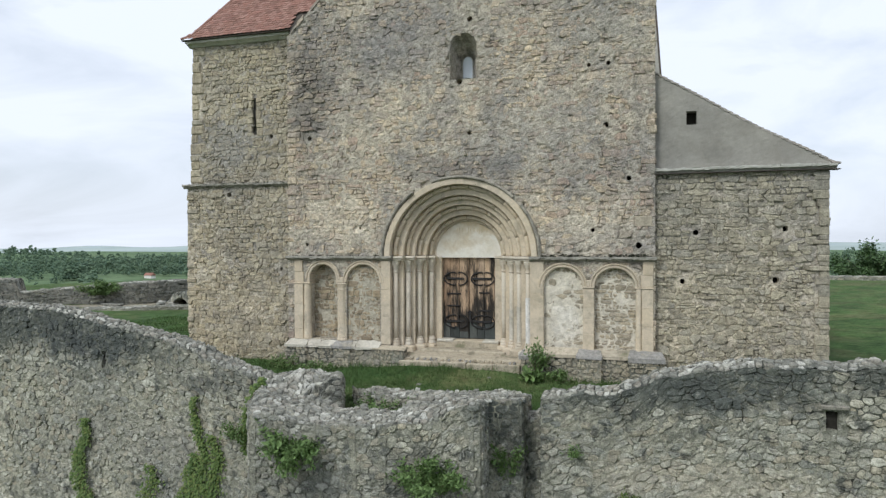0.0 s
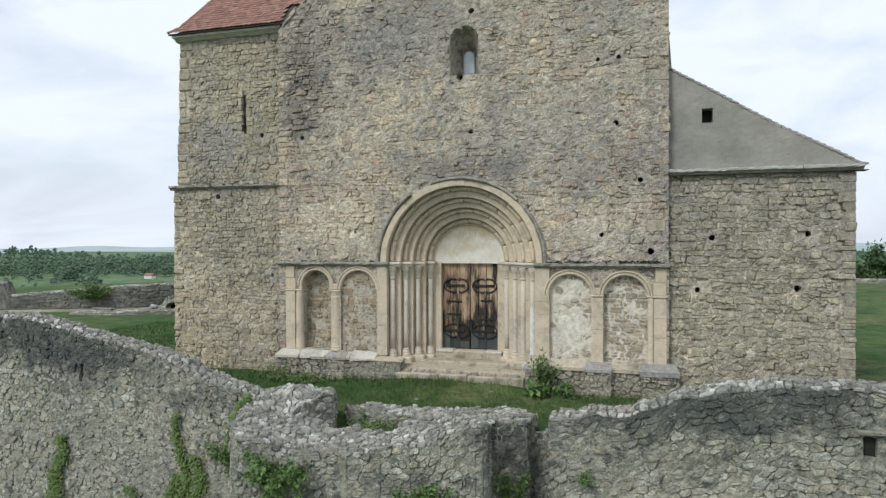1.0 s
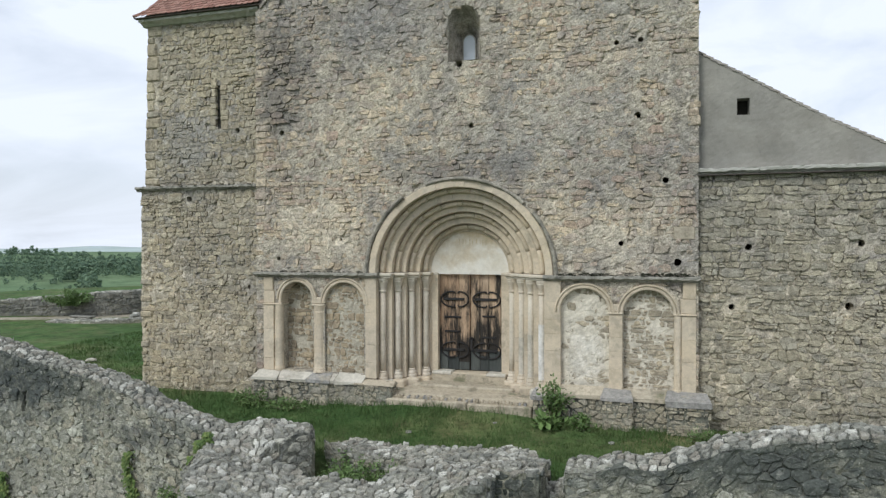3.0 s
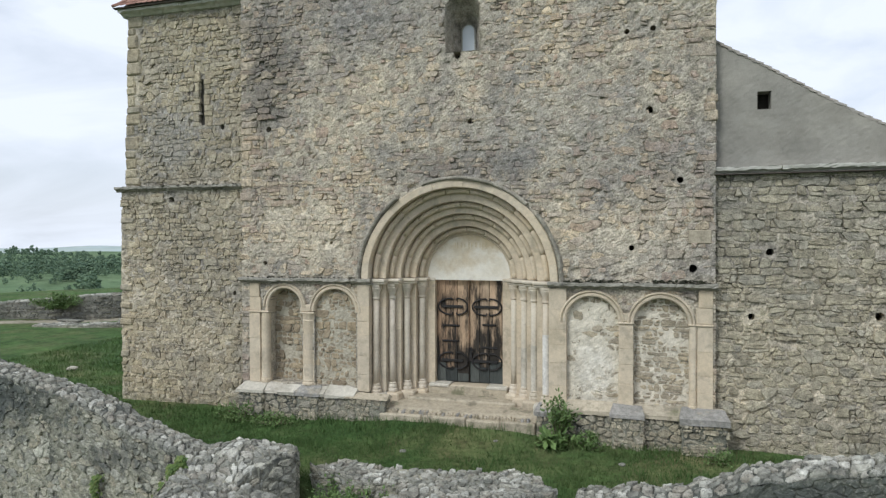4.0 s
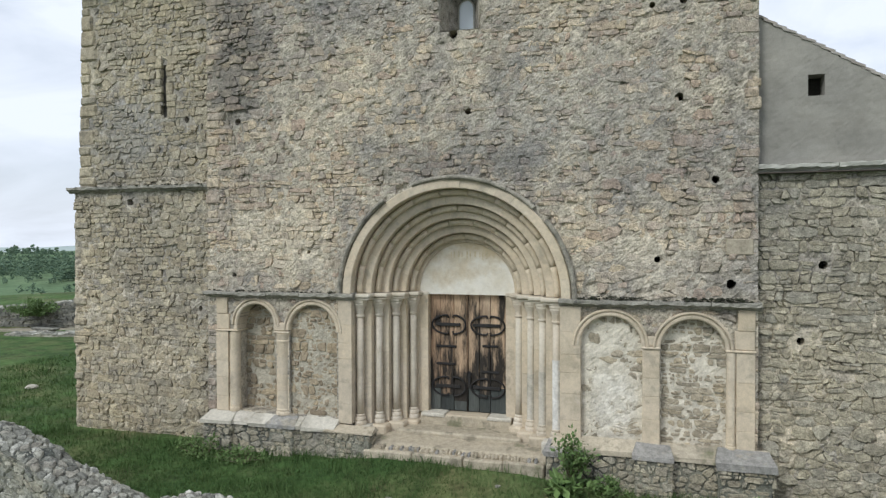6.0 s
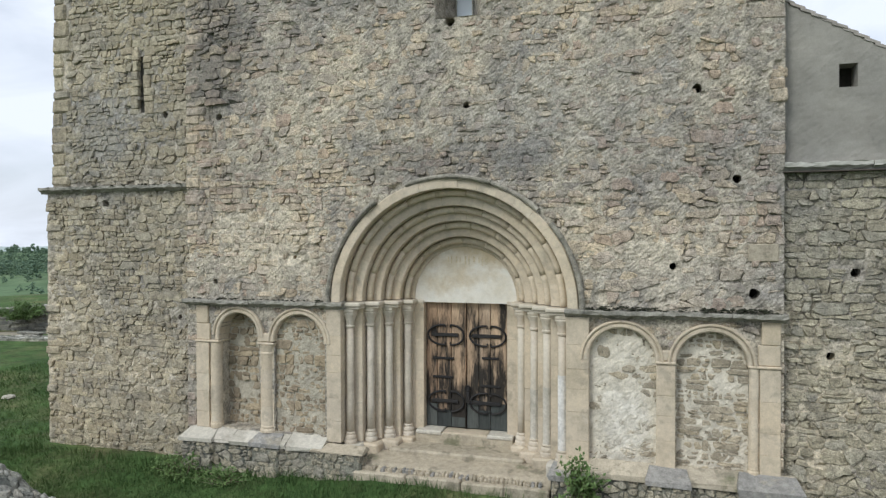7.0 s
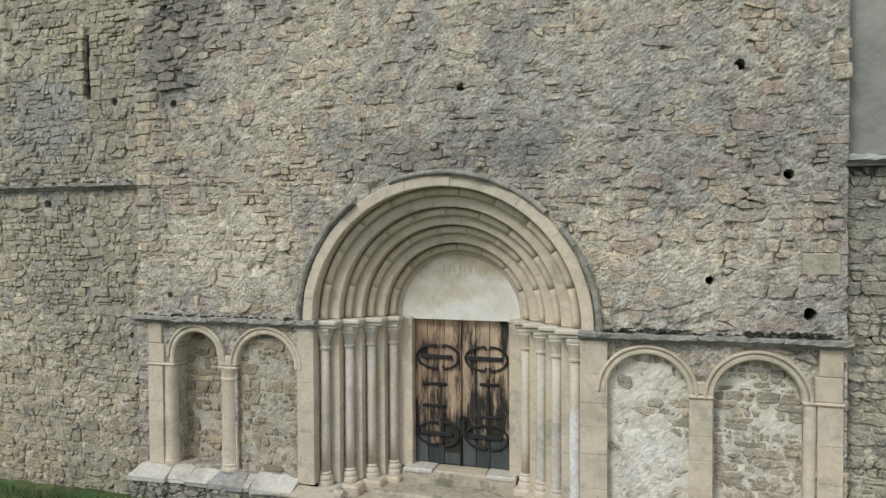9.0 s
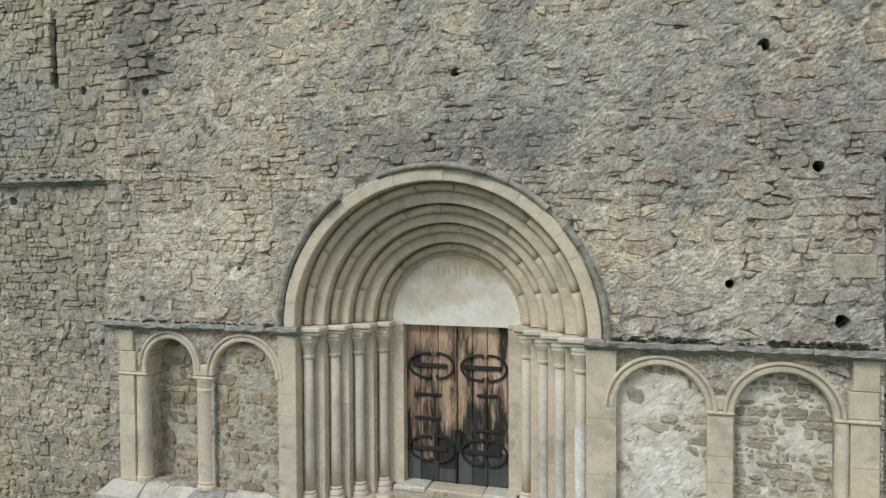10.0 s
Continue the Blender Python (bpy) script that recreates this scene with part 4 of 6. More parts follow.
part("eave_board", box(-8.27, -4.72, 0.0, 0.10, 9.155, 9.185, 0.006), M_DARKWOOD, tower_roof)


def hip_keep(s, t):
    x = -8.27 + s
    hip = -8.27 + (1.9 * t if t < 0.16 else 0.304 + 0.40 * (t - 0.16))
    return x > hip and x < (-4.78 if t < 0.65 else -3.3)


tile_roof(tower_roof, (-8.27, -0.02, 9.20), (1, 0, 0), ROOF_UP, 5.2, 3.6, hip_keep, 5)
hip_soup = tube([(-8.27 + (1.9 * t if t < 0.16 else 0.304 + 0.40 * (t - 0.16)), -0.02 + 0.62 * t, 9.20 + 0.78 * t + 0.01) for t in (0.0, 0.08, 0.16, 0.4, 0.9, 1.8, 3.2)], 0.036, 8)
part("hip_ridge", hip_soup, M_TILE, tower_roof)

nave_roof = empty("nave_roof", "steep red clay tile roof of the nave behind its gable", "roof", kind="structure")
nr = Soup()
nr.add([(-4.75, 0.5, 9.0), (0, 0.5, 13.5), (0, 22.5, 13.5), (-4.75, 22.5, 9.0), (4.70, 0.5, 9.0), (4.70, 22.5, 9.0)], [(0, 1, 2, 3), (1, 4, 5, 2), (3, 2, 5)])
part("roof_slope", nr, M_TILE, nave_roof)
for nm, mt, xs in (("roof_side", M_CORNICE, (4.55, 4.55, 5.03, 4.80)), ("verge_board", M_DARKWOOD, (4.80, 5.03, 5.09, 4.86))):
    vb = Soup()
    q = [(xs[0], 6.0, 11.4), (xs[1], 6.0, 8.2), (xs[2], 6.0, 8.2), (xs[3], 6.0, 11.4)]
    vb.add(q + [(x, 14.0, z) for x, _, z in q], [(0, 1, 2, 3), (4, 7, 6, 5), (0, 4, 5, 1), (1, 5, 6, 2), (2, 6, 7, 3), (3, 7, 4, 0)])
    part(nm, vb, mt, nave_roof)
# coping stones on the gable slopes
for side in (-1, 1):
    for i in range(24):
        xa, xb = 4.74 - i * 0.197, 4.74 - (i + 1) * 0.197 + 0.008
        za, zb = 9.10 + 0.95 * (4.72 - xa), 9.10 + 0.95 * (4.72 - xb)
        yy, hh = 0.0 + random.uniform(-0.03, 0.03), 0.03 + random.uniform(-0.03, 0.06)
        s = Soup()
        q = [(side * xa, yy, za - 0.04), (side * xb, yy, zb - 0.04), (side * xb, yy, zb + hh), (side * xa, yy, za + hh)]
        q += [(x, 0.5, z) for x, _, z in q]
        f = [(0, 1, 2, 3), (4, 7, 6, 5), (0, 4, 5, 1), (1, 5, 6, 2), (2, 6, 7, 3), (3, 7, 4, 0)]
        s.add(q, f if side < 0 else [t[::-1] for t in f])
        part("coping_stone", s, M_NAVE, nave_roof)

# ---- gable window ----
window_1 = empty("window_1", "small round-headed window in a rough splayed reveal", "window", kind="structure", at=(0, 0, 0))
rev, ring_o, ring_i = Soup(), [], []
for k in range(17):
    t = k / 16
    if t < 0.25:
        po, pi = (WIN_X + WIN_R, WIN_Z0 + (WIN_SPRING - WIN_Z0) * t * 4), (WIN_X - 0.05 + 0.15, 7.52 + 0.55 * t * 4)
    elif t > 0.75:
        po, pi = (WIN_X - WIN_R, WIN_SPRING - (WIN_SPRING - WIN_Z0) * (t - 0.75) * 4), (WIN_X - 0.05 - 0.15, 8.07 - 0.55 * (t - 0.75) * 4)
    else:
        a = (t - 0.25) * 2 * math.pi
        po, pi = (WIN_X + WIN_R * math.cos(a), WIN_SPRING + WIN_R * math.sin(a)), (WIN_X - 0.05 + 0.15 * math.cos(a), 8.07 + 0.15 * math.sin(a))
    ring_o.append(po)
    ring_i.append(pi)
rings = []
for d, w in ((-0.005, 0.0), (0.18, 0.18), (0.38, 0.45), (0.56, 0.78), (0.70, 1.0)):
    rings.append([((po[0] * (1 - w) + pi[0] * w) * 1.0 + random.uniform(-0.012, 0.012), d + 0.0, po[1] * (1 - w) + pi[1] * w + random.uniform(-0.012, 0.012)) for po, pi in zip(ring_o, ring_i)])
for a, b in zip(rings, rings[1:]):
    n = len(a)
    rev.add(a + b, [(i, (i + 1) % n, n + (i + 1) % n, n + i) for i in range(n)])
part("reveal", rev, M_NAVE_MORTAR, window_1)
pane = Soup()
pane.add([(x, 0.68, z) for x, z in ring_i], [tuple(range(17))])
part("pane", pane, M_GLASS, window_1, "pale reflecting glass pane")
fr = Soup()
n = 17
fr.add([(x, 0.665, z) for x, z in ring_i] + [(WIN_X - 0.05 + (x - WIN_X + 0.05) * 0.84, 0.665, 7.85 + (z - 7.85) * 0.94) for x, z in ring_i], [(i, (i + 1) % n, n + (i + 1) % n, n + i) for i in range(n)])
part("window_frame", fr, M_CORNICE, window_1)

# ---- portal ----
portal = empty("portal", "stepped round-arched stone portal with slender nook columns", "portal", at=(PX, 0, 0))
pr_rng = random.Random(77)


def block_stack(parent, x0, x1, y0, y1, z0, z1, mat, hmin, hmax, rng, name="ashlar_block", c=0.0035):
    z = z0
    while z < z1 - 0.01:
        h = rng.uniform(hmin, hmax)
        if z1 - z - h < hmin * 0.6:
            h = z1 - z
        dy = rng.uniform(-0.003, 0.003)
        part(name, box(x0, x1, y0 + dy, y1, z + 0.001, z + h - 0.001, c, 0.0015, rng), mat, parent)
        z += h


for s in (-1, 1):
    for k in range(4):
        block_stack(portal, s * A[k + 1], s * (A[k] + 0.06), Y[k + 1], Y[k + 1] + 0.35, 0.62, 2.86, M_ASHLAR, 0.42, 0.75, pr_rng, "jamb_block")
    block_stack(portal, s * A[0], s * (2.10 if s < 0 else 2.17), -0.035, 0.30, 0.66, 2.86, M_ASHLAR, 0.28, 0.46, pr_rng, "jamb_block")
    block_stack(portal, s * 0.74, s * 0.93, 1.00, 1.34, 0.70, 2.94, M_ASHLAR, 0.6, 0.9, pr_rng, "jamb_block")
    for k in range(4):
        # impost over each order, in two steps
        part("impost", box(s * (A[k + 1] - 0.035), s * (A[k] + 0.03), Y[k] + 0.045, Y[k + 1] + 0.12, 2.862, 2.905, 0.012), M_SHAFT, portal)
        part("impost", box(s * (A[k + 1] - 0.06), s * (A[k] + 0.03), Y[k] + 0.01, Y[k + 1] + 0.12, 2.905, 2.975, 0.018), M_SHAFT, portal)
        # podium under each order
        part("podium_block", box(s * (A[k + 1] - 0.05), s * (A[k] + 0.03), Y[k] - 0.03, Y[k + 1] + 0.2, 0.06, 0.615, 0.03, 0.012, pr_rng), M_ASHLAR if k else M_PALE, portal)
    part("impost", box(s * 0.735, s * 0.93, 0.985, 1.2, 2.90, 2.965, 0.012), M_SHAFT, portal)


def column(cx, cy, white):
    col = new("column")
    col.parent = portal
    z0 = 0.615
    shaft = lathe([(0.068, 0.80), (0.069, 1.3), (0.067, 1.9), (0.065, 2.56)], cx, cy, 18)
    part("shaft", shaft, M_PALE if white else M_SHAFT, col, smooth=False).data.polygons.foreach_set("use_smooth", [True] * 54 + [False] * 2)
    part("base", lathe([(0.115, z0), (0.115, z0 + 0.05), (0.098, z0 + 0.07), (0.106, z0 + 0.10), (0.098, z0 + 0.13), (0.078, z0 + 0.15), (0.088, z0 + 0.175), (0.070, z0 + 0.195)], cx, cy, 14), M_SHAFT, col)
    cap = Soup()
    cap.v, cap.f = [], []
    base = lathe([(0.066, 2.545), (0.084, 2.56), (0.086, 2.585), (0.070, 2.60), (0.074, 2.65), (0.088, 2.70)], cx, cy, 14)
    cap.add(base.v, base.f)
    # bell: round below, eight-sided and broad above
    prof = ((0.080, 2.69, 1.0), (0.098, 2.735, 0.6), (0.114, 2.78, 0.3), (0.108, 2.795, 0.2), (0.118, 2.82, 0.0), (0.118, 2.862, 0.0))
    v, m = [], 16
    for r, z, w in prof:
        for i in range(m):
            a = 2 * math.pi * i / m
            sq = 1 / max(abs(math.cos(a)), abs(math.sin(a)))
            sq = min(sq, 1.22)
            rr = r * (w + (1 - w) * sq) * (1.0 + 0.05 * math.cos(a * 4) * (1 - w))
            v.append((cx + rr * math.cos(a), cy + rr * math.sin(a), z))
    cap.add(v, [(k * m + i, k * m + (i + 1) % m, (k + 1) * m + (i + 1) % m, (k + 1) * m + i) for k in range(len(prof) - 1) for i in range(m)])
    part("capital", cap, M_SHAFT, col)


for s in (-1, 1):
    for k in range(4):
        column(s * (A[k] - 0.078), Y[k] + 0.168, False)
# a few shafts were renewed in paler stone in their lower part
for k, zt in ((0, 1.95), (1, 1.70), (2, 1.60)):
    part("renewed_shaft", lathe([(0.0715, 0.80), (0.0715, zt)], A[k] - 0.078, Y[k] + 0.168, 18), M_WHITE if k == 0 else M_PALE, portal, "renewed pale stone lower shaft")

# arches: a plain face and a roll for every order, cut in voussoirs
def arch_ring(parent, r0, r1, y0, y1, cx, cz, count, mat, rng, name="voussoir", a0=0.0, a1=math.pi, seg=4, c=0.012, jit=0.004, wide=1.0):
    for i in range(count):
        b0, b1 = a0 + (a1 - a0) * i / count + 0.0012 / r1, a0 + (a1 - a0) * (i + 1) / count - 0.0012 / r1
        dy = rng.uniform(-jit, jit)
        if name == "hood_stone" and mat is M_HOOD and i in (5, 14, 15):
            continue
        part(name, sweep([(r0, y1), (r0, y0 + c + dy), (r0 + c, y0 + dy), (r1 - c, y0 + dy), (r1, y0 + c + dy), (r1, y1)], b0, b1, cx, cz, seg, wide), mat, parent)


for k in range(4):
    arch_ring(portal, A[k + 1], A[k] + 0.03, Y[k + 1], Y[k + 1] + 0.30, 0, SPRING, 15 - 2 * k, M_ASHLAR, pr_rng)
    rc, yc, rr = A[k] - 0.062, Y[k] + 0.182, 0.056
    cnt = 11 - k
    for i in range(cnt):
        b0, b1 = math.pi * i / cnt + 0.0012, math.pi * (i + 1) / cnt - 0.0012
        prof = [(rc + rr * math.cos(t), yc - rr * math.sin(t)) for t in [2 * math.pi * j / 12 for j in range(12)]]
        ob = part("roll_moulding", sweep(prof, b0, b1, 0, SPRING, 5), M_ASHLAR, portal)
        ob.data.polygons.foreach_set("use_smooth", [True] * 60 + [False] * 2)
arch_ring(portal, A[0] - 0.01, 1.985, -0.03, 0.33, 0, SPRING, 19, M_ASHLAR, pr_rng, jit=0.008, wide=1.015)
arch_ring(portal, 1.975, 2.05, -0.085, 0.10, 0, SPRING, 23, M_HOOD, pr_rng, name="hood_stone", jit=0.022, c=0.026, wide=1.03)

# tympanum and its faded inscription
tym = Soup()
pts = [(0.93 * math.cos(math.pi * i / 32), 0.93 * math.sin(math.pi * i / 32) + SPRING) for i in range(33)] + [(-0.93, 2.925), (0.93, 2.925)]
n = len(pts)
tym.add([(x, 1.015, z) for x, z in pts] + [(x, 1.32, z) for x, z in pts], [tuple(range(n))[::-1], tuple(range(n, 2 * n))] + [(i, (i + 1) % n, n + (i + 1) % n, n + i) for i in range(n)])
part("tympanum", tym, M_TYMP, portal, "pale lime-plastered tympanum with faded paint")
x = -0.30
ins_rng = random.Random(4)
while x < 0.42:
    w, h = ins_rng.uniform(0.018, 0.032), ins_rng.uniform(0.09, 0.17)
    part("inscription_bar", box(x, x + w, 1.0115, 1.02, 3.72 - h, 3.72 + ins_rng.uniform(-0.01, 0.015), 0.001), M_FADED, portal)
    x += w + ins_rng.uniform(0.025, 0.075)

# steps up to the door
part("threshold", box(-0.86, 0.86, 0.86, 1.34, 0.50, 0.70, 0.02), M_STEP, portal)
part("threshold_stone", box(-0.84, -0.38, 0.84, 1.2, 0.66, 0.728, 0.015, 0.005), M_PALE, portal)
part("threshold_stone", box(0.42, 0.86, 0.84, 1.2, 0.66, 0.728, 0.015, 0.005), M_PALE, portal)
part("threshold_stone", box(-0.37, 0.41, 0.87, 1.2, 0.66, 0.715, 0.015, 0.004), M_ASHLAR, portal)
part("step", box(-1.16, 1.14, 0.34, 0.90, 0.05, 0.535, 0.03, 0.008, pr_rng), M_STEP, portal, "broad worn upper step")


def worn_slab(x0, x1, y0, y1, z_front, z_back, z_low, seed):
    """A tread hollowed and rounded by use, sloping to the front."""
    nx, ny, v, f = 44, 12, [], []
    for j in range(ny + 1):
        for i in range(nx + 1):
            x, y = x0 + (x1 - x0) * i / nx, y0 + (y1 - y0) * j / ny
            z = z_front + (z_back - z_front) * j / ny - 0.03 * math.exp(-((x - 0.1) / 0.6) ** 2)
            z += 0.014 * noise.noise(Vector((x * 3, y * 4, seed))) + 0.008 * noise.noise(Vector((x * 11, y * 11, seed)))
            v.append((x, y + 0.012 * noise.noise(Vector((x * 5, seed, 1.0))), z - (0.03 if j == 0 else 0.0)))
    f = [(j * (nx + 1) + i, j * (nx + 1) + i + 1, (j + 1) * (nx + 1) + i + 1, (j + 1) * (nx + 1) + i) for j in range(ny) for i in range(nx)]
    k = len(v)
    v += [(x0 + (x1 - x0) * i / nx, y0 + 0.005, z_low) for i in range(nx + 1)]
    f += [(k + i, k + i + 1, i + 1, i) for i in range(nx)]
    k = len(v)
    v += [(x0, y1, z_low), (x1, y1, z_low)]
    f += [tuple([k] + [j * (nx + 1) for j in range(ny, -1, -1)] + [k - nx - 1]), tuple([k - 1] + [j * (nx + 1) + nx for j in range(ny + 1)] + [k + 1])]
    return Soup().add(v, f)


part("step", worn_slab(-1.42, 1.62, -0.12, 0.38, 0.415, 0.475, 0.0, 2.0), M_STEP, portal, "trodden sloping step", smooth=True)
# a nosing of small cobbles set on edge
x = -1.42
while x < 1.50:
    w = pr_rng.uniform(0.03, 0.09)
    part("cobble", box(x, x + w - 0.004, -0.22 + pr_rng.uniform(-0.02, 0.02), -0.06, 0.12, 0.385 + pr_rng.uniform(-0.02, 0.015), 0.02, 0.008, pr_rng), M_GREYCAP if pr_rng.random() < 0.15 else M_STEP, portal)
    x += w
xs = [-1.50, -0.62, 0.28, 0.95, 1.62]
for xa, xb in zip(xs, xs[1:]):
    part("step", box(xa + 0.003, xb - 0.003, -0.31 + pr_rng.uniform(-0.012, 0.012), -0.13, -0.2, 0.325 + pr_rng.uniform(-0.012, 0.004), 0.022, 0.008, pr_rng), M_STEP, portal)

# ---- door ----
door_1 = empty("door_1", "weathered double plank door with wrought-iron strap hinges", "door", kind="structure", at=(PX - 0.005, 0, 0))
d_rng = random.Random(12)
x, i = -0.715, 0
edges = [-0.735, -0.53, -0.27, -0.02, 0.00, 0.22, 0.43, 0.735]
for xa, xb in zip(edges, edges[1:]):
    if xb - xa < 0.05:
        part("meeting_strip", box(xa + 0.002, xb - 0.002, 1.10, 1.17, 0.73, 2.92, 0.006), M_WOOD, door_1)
        continue
    d = d_rng.uniform(-0.008, 0.008)
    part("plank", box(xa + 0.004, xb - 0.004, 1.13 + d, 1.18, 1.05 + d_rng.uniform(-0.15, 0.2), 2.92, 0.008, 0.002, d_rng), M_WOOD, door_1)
    part("plank", box(xa + 0.004, xb - 0.004, 1.134 + d, 1.184, 0.735, 1.3, 0.008, 0.002, d_rng), M_WOOD_LOW, door_1)


def c_scroll(cx, cz, sgn, w=0.27, h=0.20):
    """An iron hinge strap ending in a C-shaped scroll with curled tips."""
    pts = [(cx + sgn * (w * (0.35 + 0.65 * math.sin(t))) - sgn * 0.02, 1.105, cz + h * math.cos(t)) for t in [math.pi * j / 14 for j in range(15)]]
    tip = lambda p, s: [(p[0] - sgn * 0.020, 1.105, p[2] - s * 0.004), (p[0] - sgn * 0.032, 1.105, p[2] - s * 0.028), (p[0] - sgn * 0.014, 1.105, p[2] - s * 0.040)]
    return tube(tip(pts[0], 1)[::-1] + pts + tip(pts[-1], -1), 0.018, 7)


for cz in (2.35, 1.19):
    for lx, sgn, w in ((-0.264, -1, 0.446), (-0.358, 1, 0.338), (0.483, -1, 0.438), (0.35, 1, 0.37)):
        part("hinge_scroll", c_scroll(lx, cz, sgn, w, 0.175), M_IRON, door_1)
    for xa, xb in ((-0.62, -0.14), (0.10, 0.62)):
        part("strap_hinge", box(xa, xb, 1.09, 1.125, cz - 0.031, cz + 0.031, 0.008), M_IRON, door_1)
for cz, xa, xb in ((1.94, -0.61, -0.22), (1.97, 0.28, 0.57), (1.61, -0.61, -0.24), (1.49, 0.26, 0.60)):
    part("strap_hinge", box(xa, xb, 1.10, 1.125, cz - 0.022, cz + 0.022, 0.008), M_IRON, door_1)
part("door_handle", tube([(0.03 + 0.045 * math.cos(2 * math.pi * i / 14), 1.085, 1.44 + 0.045 * math.sin(2 * math.pi * i / 14)) for i in range(15)], 0.010, 6), M_IRON, door_1, "iron ring handle")
part("lock_plate", box(0.00, 0.06, 1.095, 1.125, 1.18, 1.48, 0.008), M_IRON, door_1)
part("backing", box(-0.9, 0.9, 1.19, 1.30, 0.5, 3.0, 0.002), M_DARK, door_1)

# ---- blind arcade on both sides of the portal ----
arc_rng = random.Random(55)


def drums(parent, r, cx, cy, z0, z1):
    """A shaft laid up in drums, each a little out of true."""
    z = z0
    while z < z1 - 0.01:
        h = arc_rng.uniform(0.28, 0.46)
        if z1 - z - h < 0.2:
            h = z1 - z
        q = r * arc_rng.uniform(0.985, 1.01)
        drum = lathe([(q, z + 0.001), (q, z + h - 0.001)], cx + arc_rng.uniform(-0.003, 0.003), cy + arc_rng.uniform(-0.003, 0.003), 22)
        drum.f = drum.f[:-2]
        part("drum", drum, M_ASHLAR, parent, smooth=True)
        z += h


def arcade(side, niches, piers, label):
    th = empty("blind_arcade", label, "arcade")
    for x0, x1, kind in piers:
        c, imp = (x0 + x1) / 2, 2.22
        if kind == "shaft":
            block_stack(th, x0 + 0.02, x1 - 0.02, 0.0, 0.34, NICHE_FLOOR - 0.02, imp, M_ASHLAR, 0.26, 0.42, arc_rng)
            r = (x1 - x0) * 0.43
            drums(th, r, c, 0.07, 0.80, 2.10)
            part("colonnette_base", lathe([(r + 0.03, NICHE_FLOOR - 0.02), (r + 0.03, 0.76), (r + 0.012, 0.79), (r + 0.018, 0.815), (r, 0.84)], c, 0.07, 16), M_ASHLAR, th)
            part("capital", lathe([(r + 0.012, 2.06), (r + 0.014, 2.085), (r, 2.10), (r + 0.012, 2.16), (r + 0.03, imp)], c, 0.07, 16), M_ASHLAR, th)
        elif kind == "flat":
            block_stack(th, x0, x1, -0.03, 0.34, NICHE_FLOOR - 0.02, imp, M_ASHLAR, 0.26, 0.46, arc_rng, c=0.006)
        else:
            # a square outer strip and a rounded inner edge towards the niche
            inner = 1 if kind == "left" else -1
            xo, xi = (x0, x1) if inner > 0 else (x1, x0)
            xm = xi - inner * (0.21 if inner > 0 else 0.14)
            block_stack(th, xo, xm, -0.035, 0.34, NICHE_FLOOR - 0.02, imp, M_ASHLAR, 0.26, 0.46, arc_rng)
            block_stack(th, xm, xi - inner * 0.02, 0.0, 0.34, NICHE_FLOOR - 0.02, imp, M_ASHLAR, 0.26, 0.46, arc_rng)
            r = abs(xm - xi) * 0.48
            drums(th, r, xi - inner * r, r - 0.055, 0.80, imp)
            part("colonnette_base", lathe([(r + 0.018, NICHE_FLOOR - 0.02), (r + 0.018, 0.79), (r + 0.004, 0.81), (r + 0.008, 0.83), (r, 0.845)], xi - inner * r, r - 0.055, 14), M_ASHLAR, th)
            part("ashlar_block", box(xo, xm + inner * 0.02, -0.03, 0.3, imp + 0.045, 2.55, 0.01, 0.003, arc_rng), M_ASHLAR, th)
            part("ashlar_block", box(xo, xm - inner * 0.02, -0.034, 0.3, 2.553, 2.862, 0.01, 0.003, arc_rng), M_ASHLAR, th)
        part("impost", box(x0 - 0.012, x1 + 0.012, -0.06, 0.34, imp + 0.003, imp + 0.042, 0.012), M_ASHLAR, th)
        if kind in ("shaft", "flat"):
            part("ashlar_block", box(x0 + 0.03, x1 - 0.03, -0.04, 0.3, imp + 0.045, 2.42, 0.02), M_ASHLAR, th)
    for x0, x1, sp, dep in niches:
        c, r = (x0 + x1) / 2, (x1 - x0) / 2
        arch_ring(th, r - 0.012, r + 0.062, -0.045, max(dep, 0.12), c, sp, 7, M_ASHLAR, arc_rng, c=0.02)
        arch_ring(th, r + 0.064, r + 0.108, -0.060, 0.08, c, sp, 6, M_ASHLAR, arc_rng, name="hood_stone", c=0.015)
        if sp - 2.26 > 0.05:
            for xa, xb in ((x0 - 0.06, x0 + 0.012), (x1 - 0.012, x1 + 0.06)):
                part("ashlar_block", box(xa, xb, -0.043, max(dep, 0.12), 2.264, sp, 0.012), M_ASHLAR, th)
        W, H = x1 - x0 + 0.2, sp + r + 0.1 - NICHE_FLOOR
        pl = lambda u, v, d, x0=x0, dep=dep: (x0 - 0.1 + u, dep - d, NICHE_FLOOR - 0.05 + v)
        back = part("niche_infill", mortar_face(W, H, 0.035, pl, amp=0.009, seed=x0 * 3.3), {0.30: M_BUFF_MORTAR, 0.07: M_BUFF_MORTAR}.get(dep, M_INFILL_MORTAR), th, "rough rubble infill with pale mortar")
        pr = {0.30: (-0.004, 0.034), 0.07: (-0.010, 0.022), 0.08: (-0.020, 0.006), 0.13: (0.0, 0.018)}[dep]
        rubble(back, W, H, 0.20, 0.098 if dep == 0.13 else 0.115, pl, M_INFILL if x0 > 0 else M_BROWN, int(abs(x0) * 100), coursed=dep != 0.08, bold=0.05, proud=pr, gap=0.010 if dep == 0.13 else 0.006, limit=290, single=lambda u, v: True)
    return th


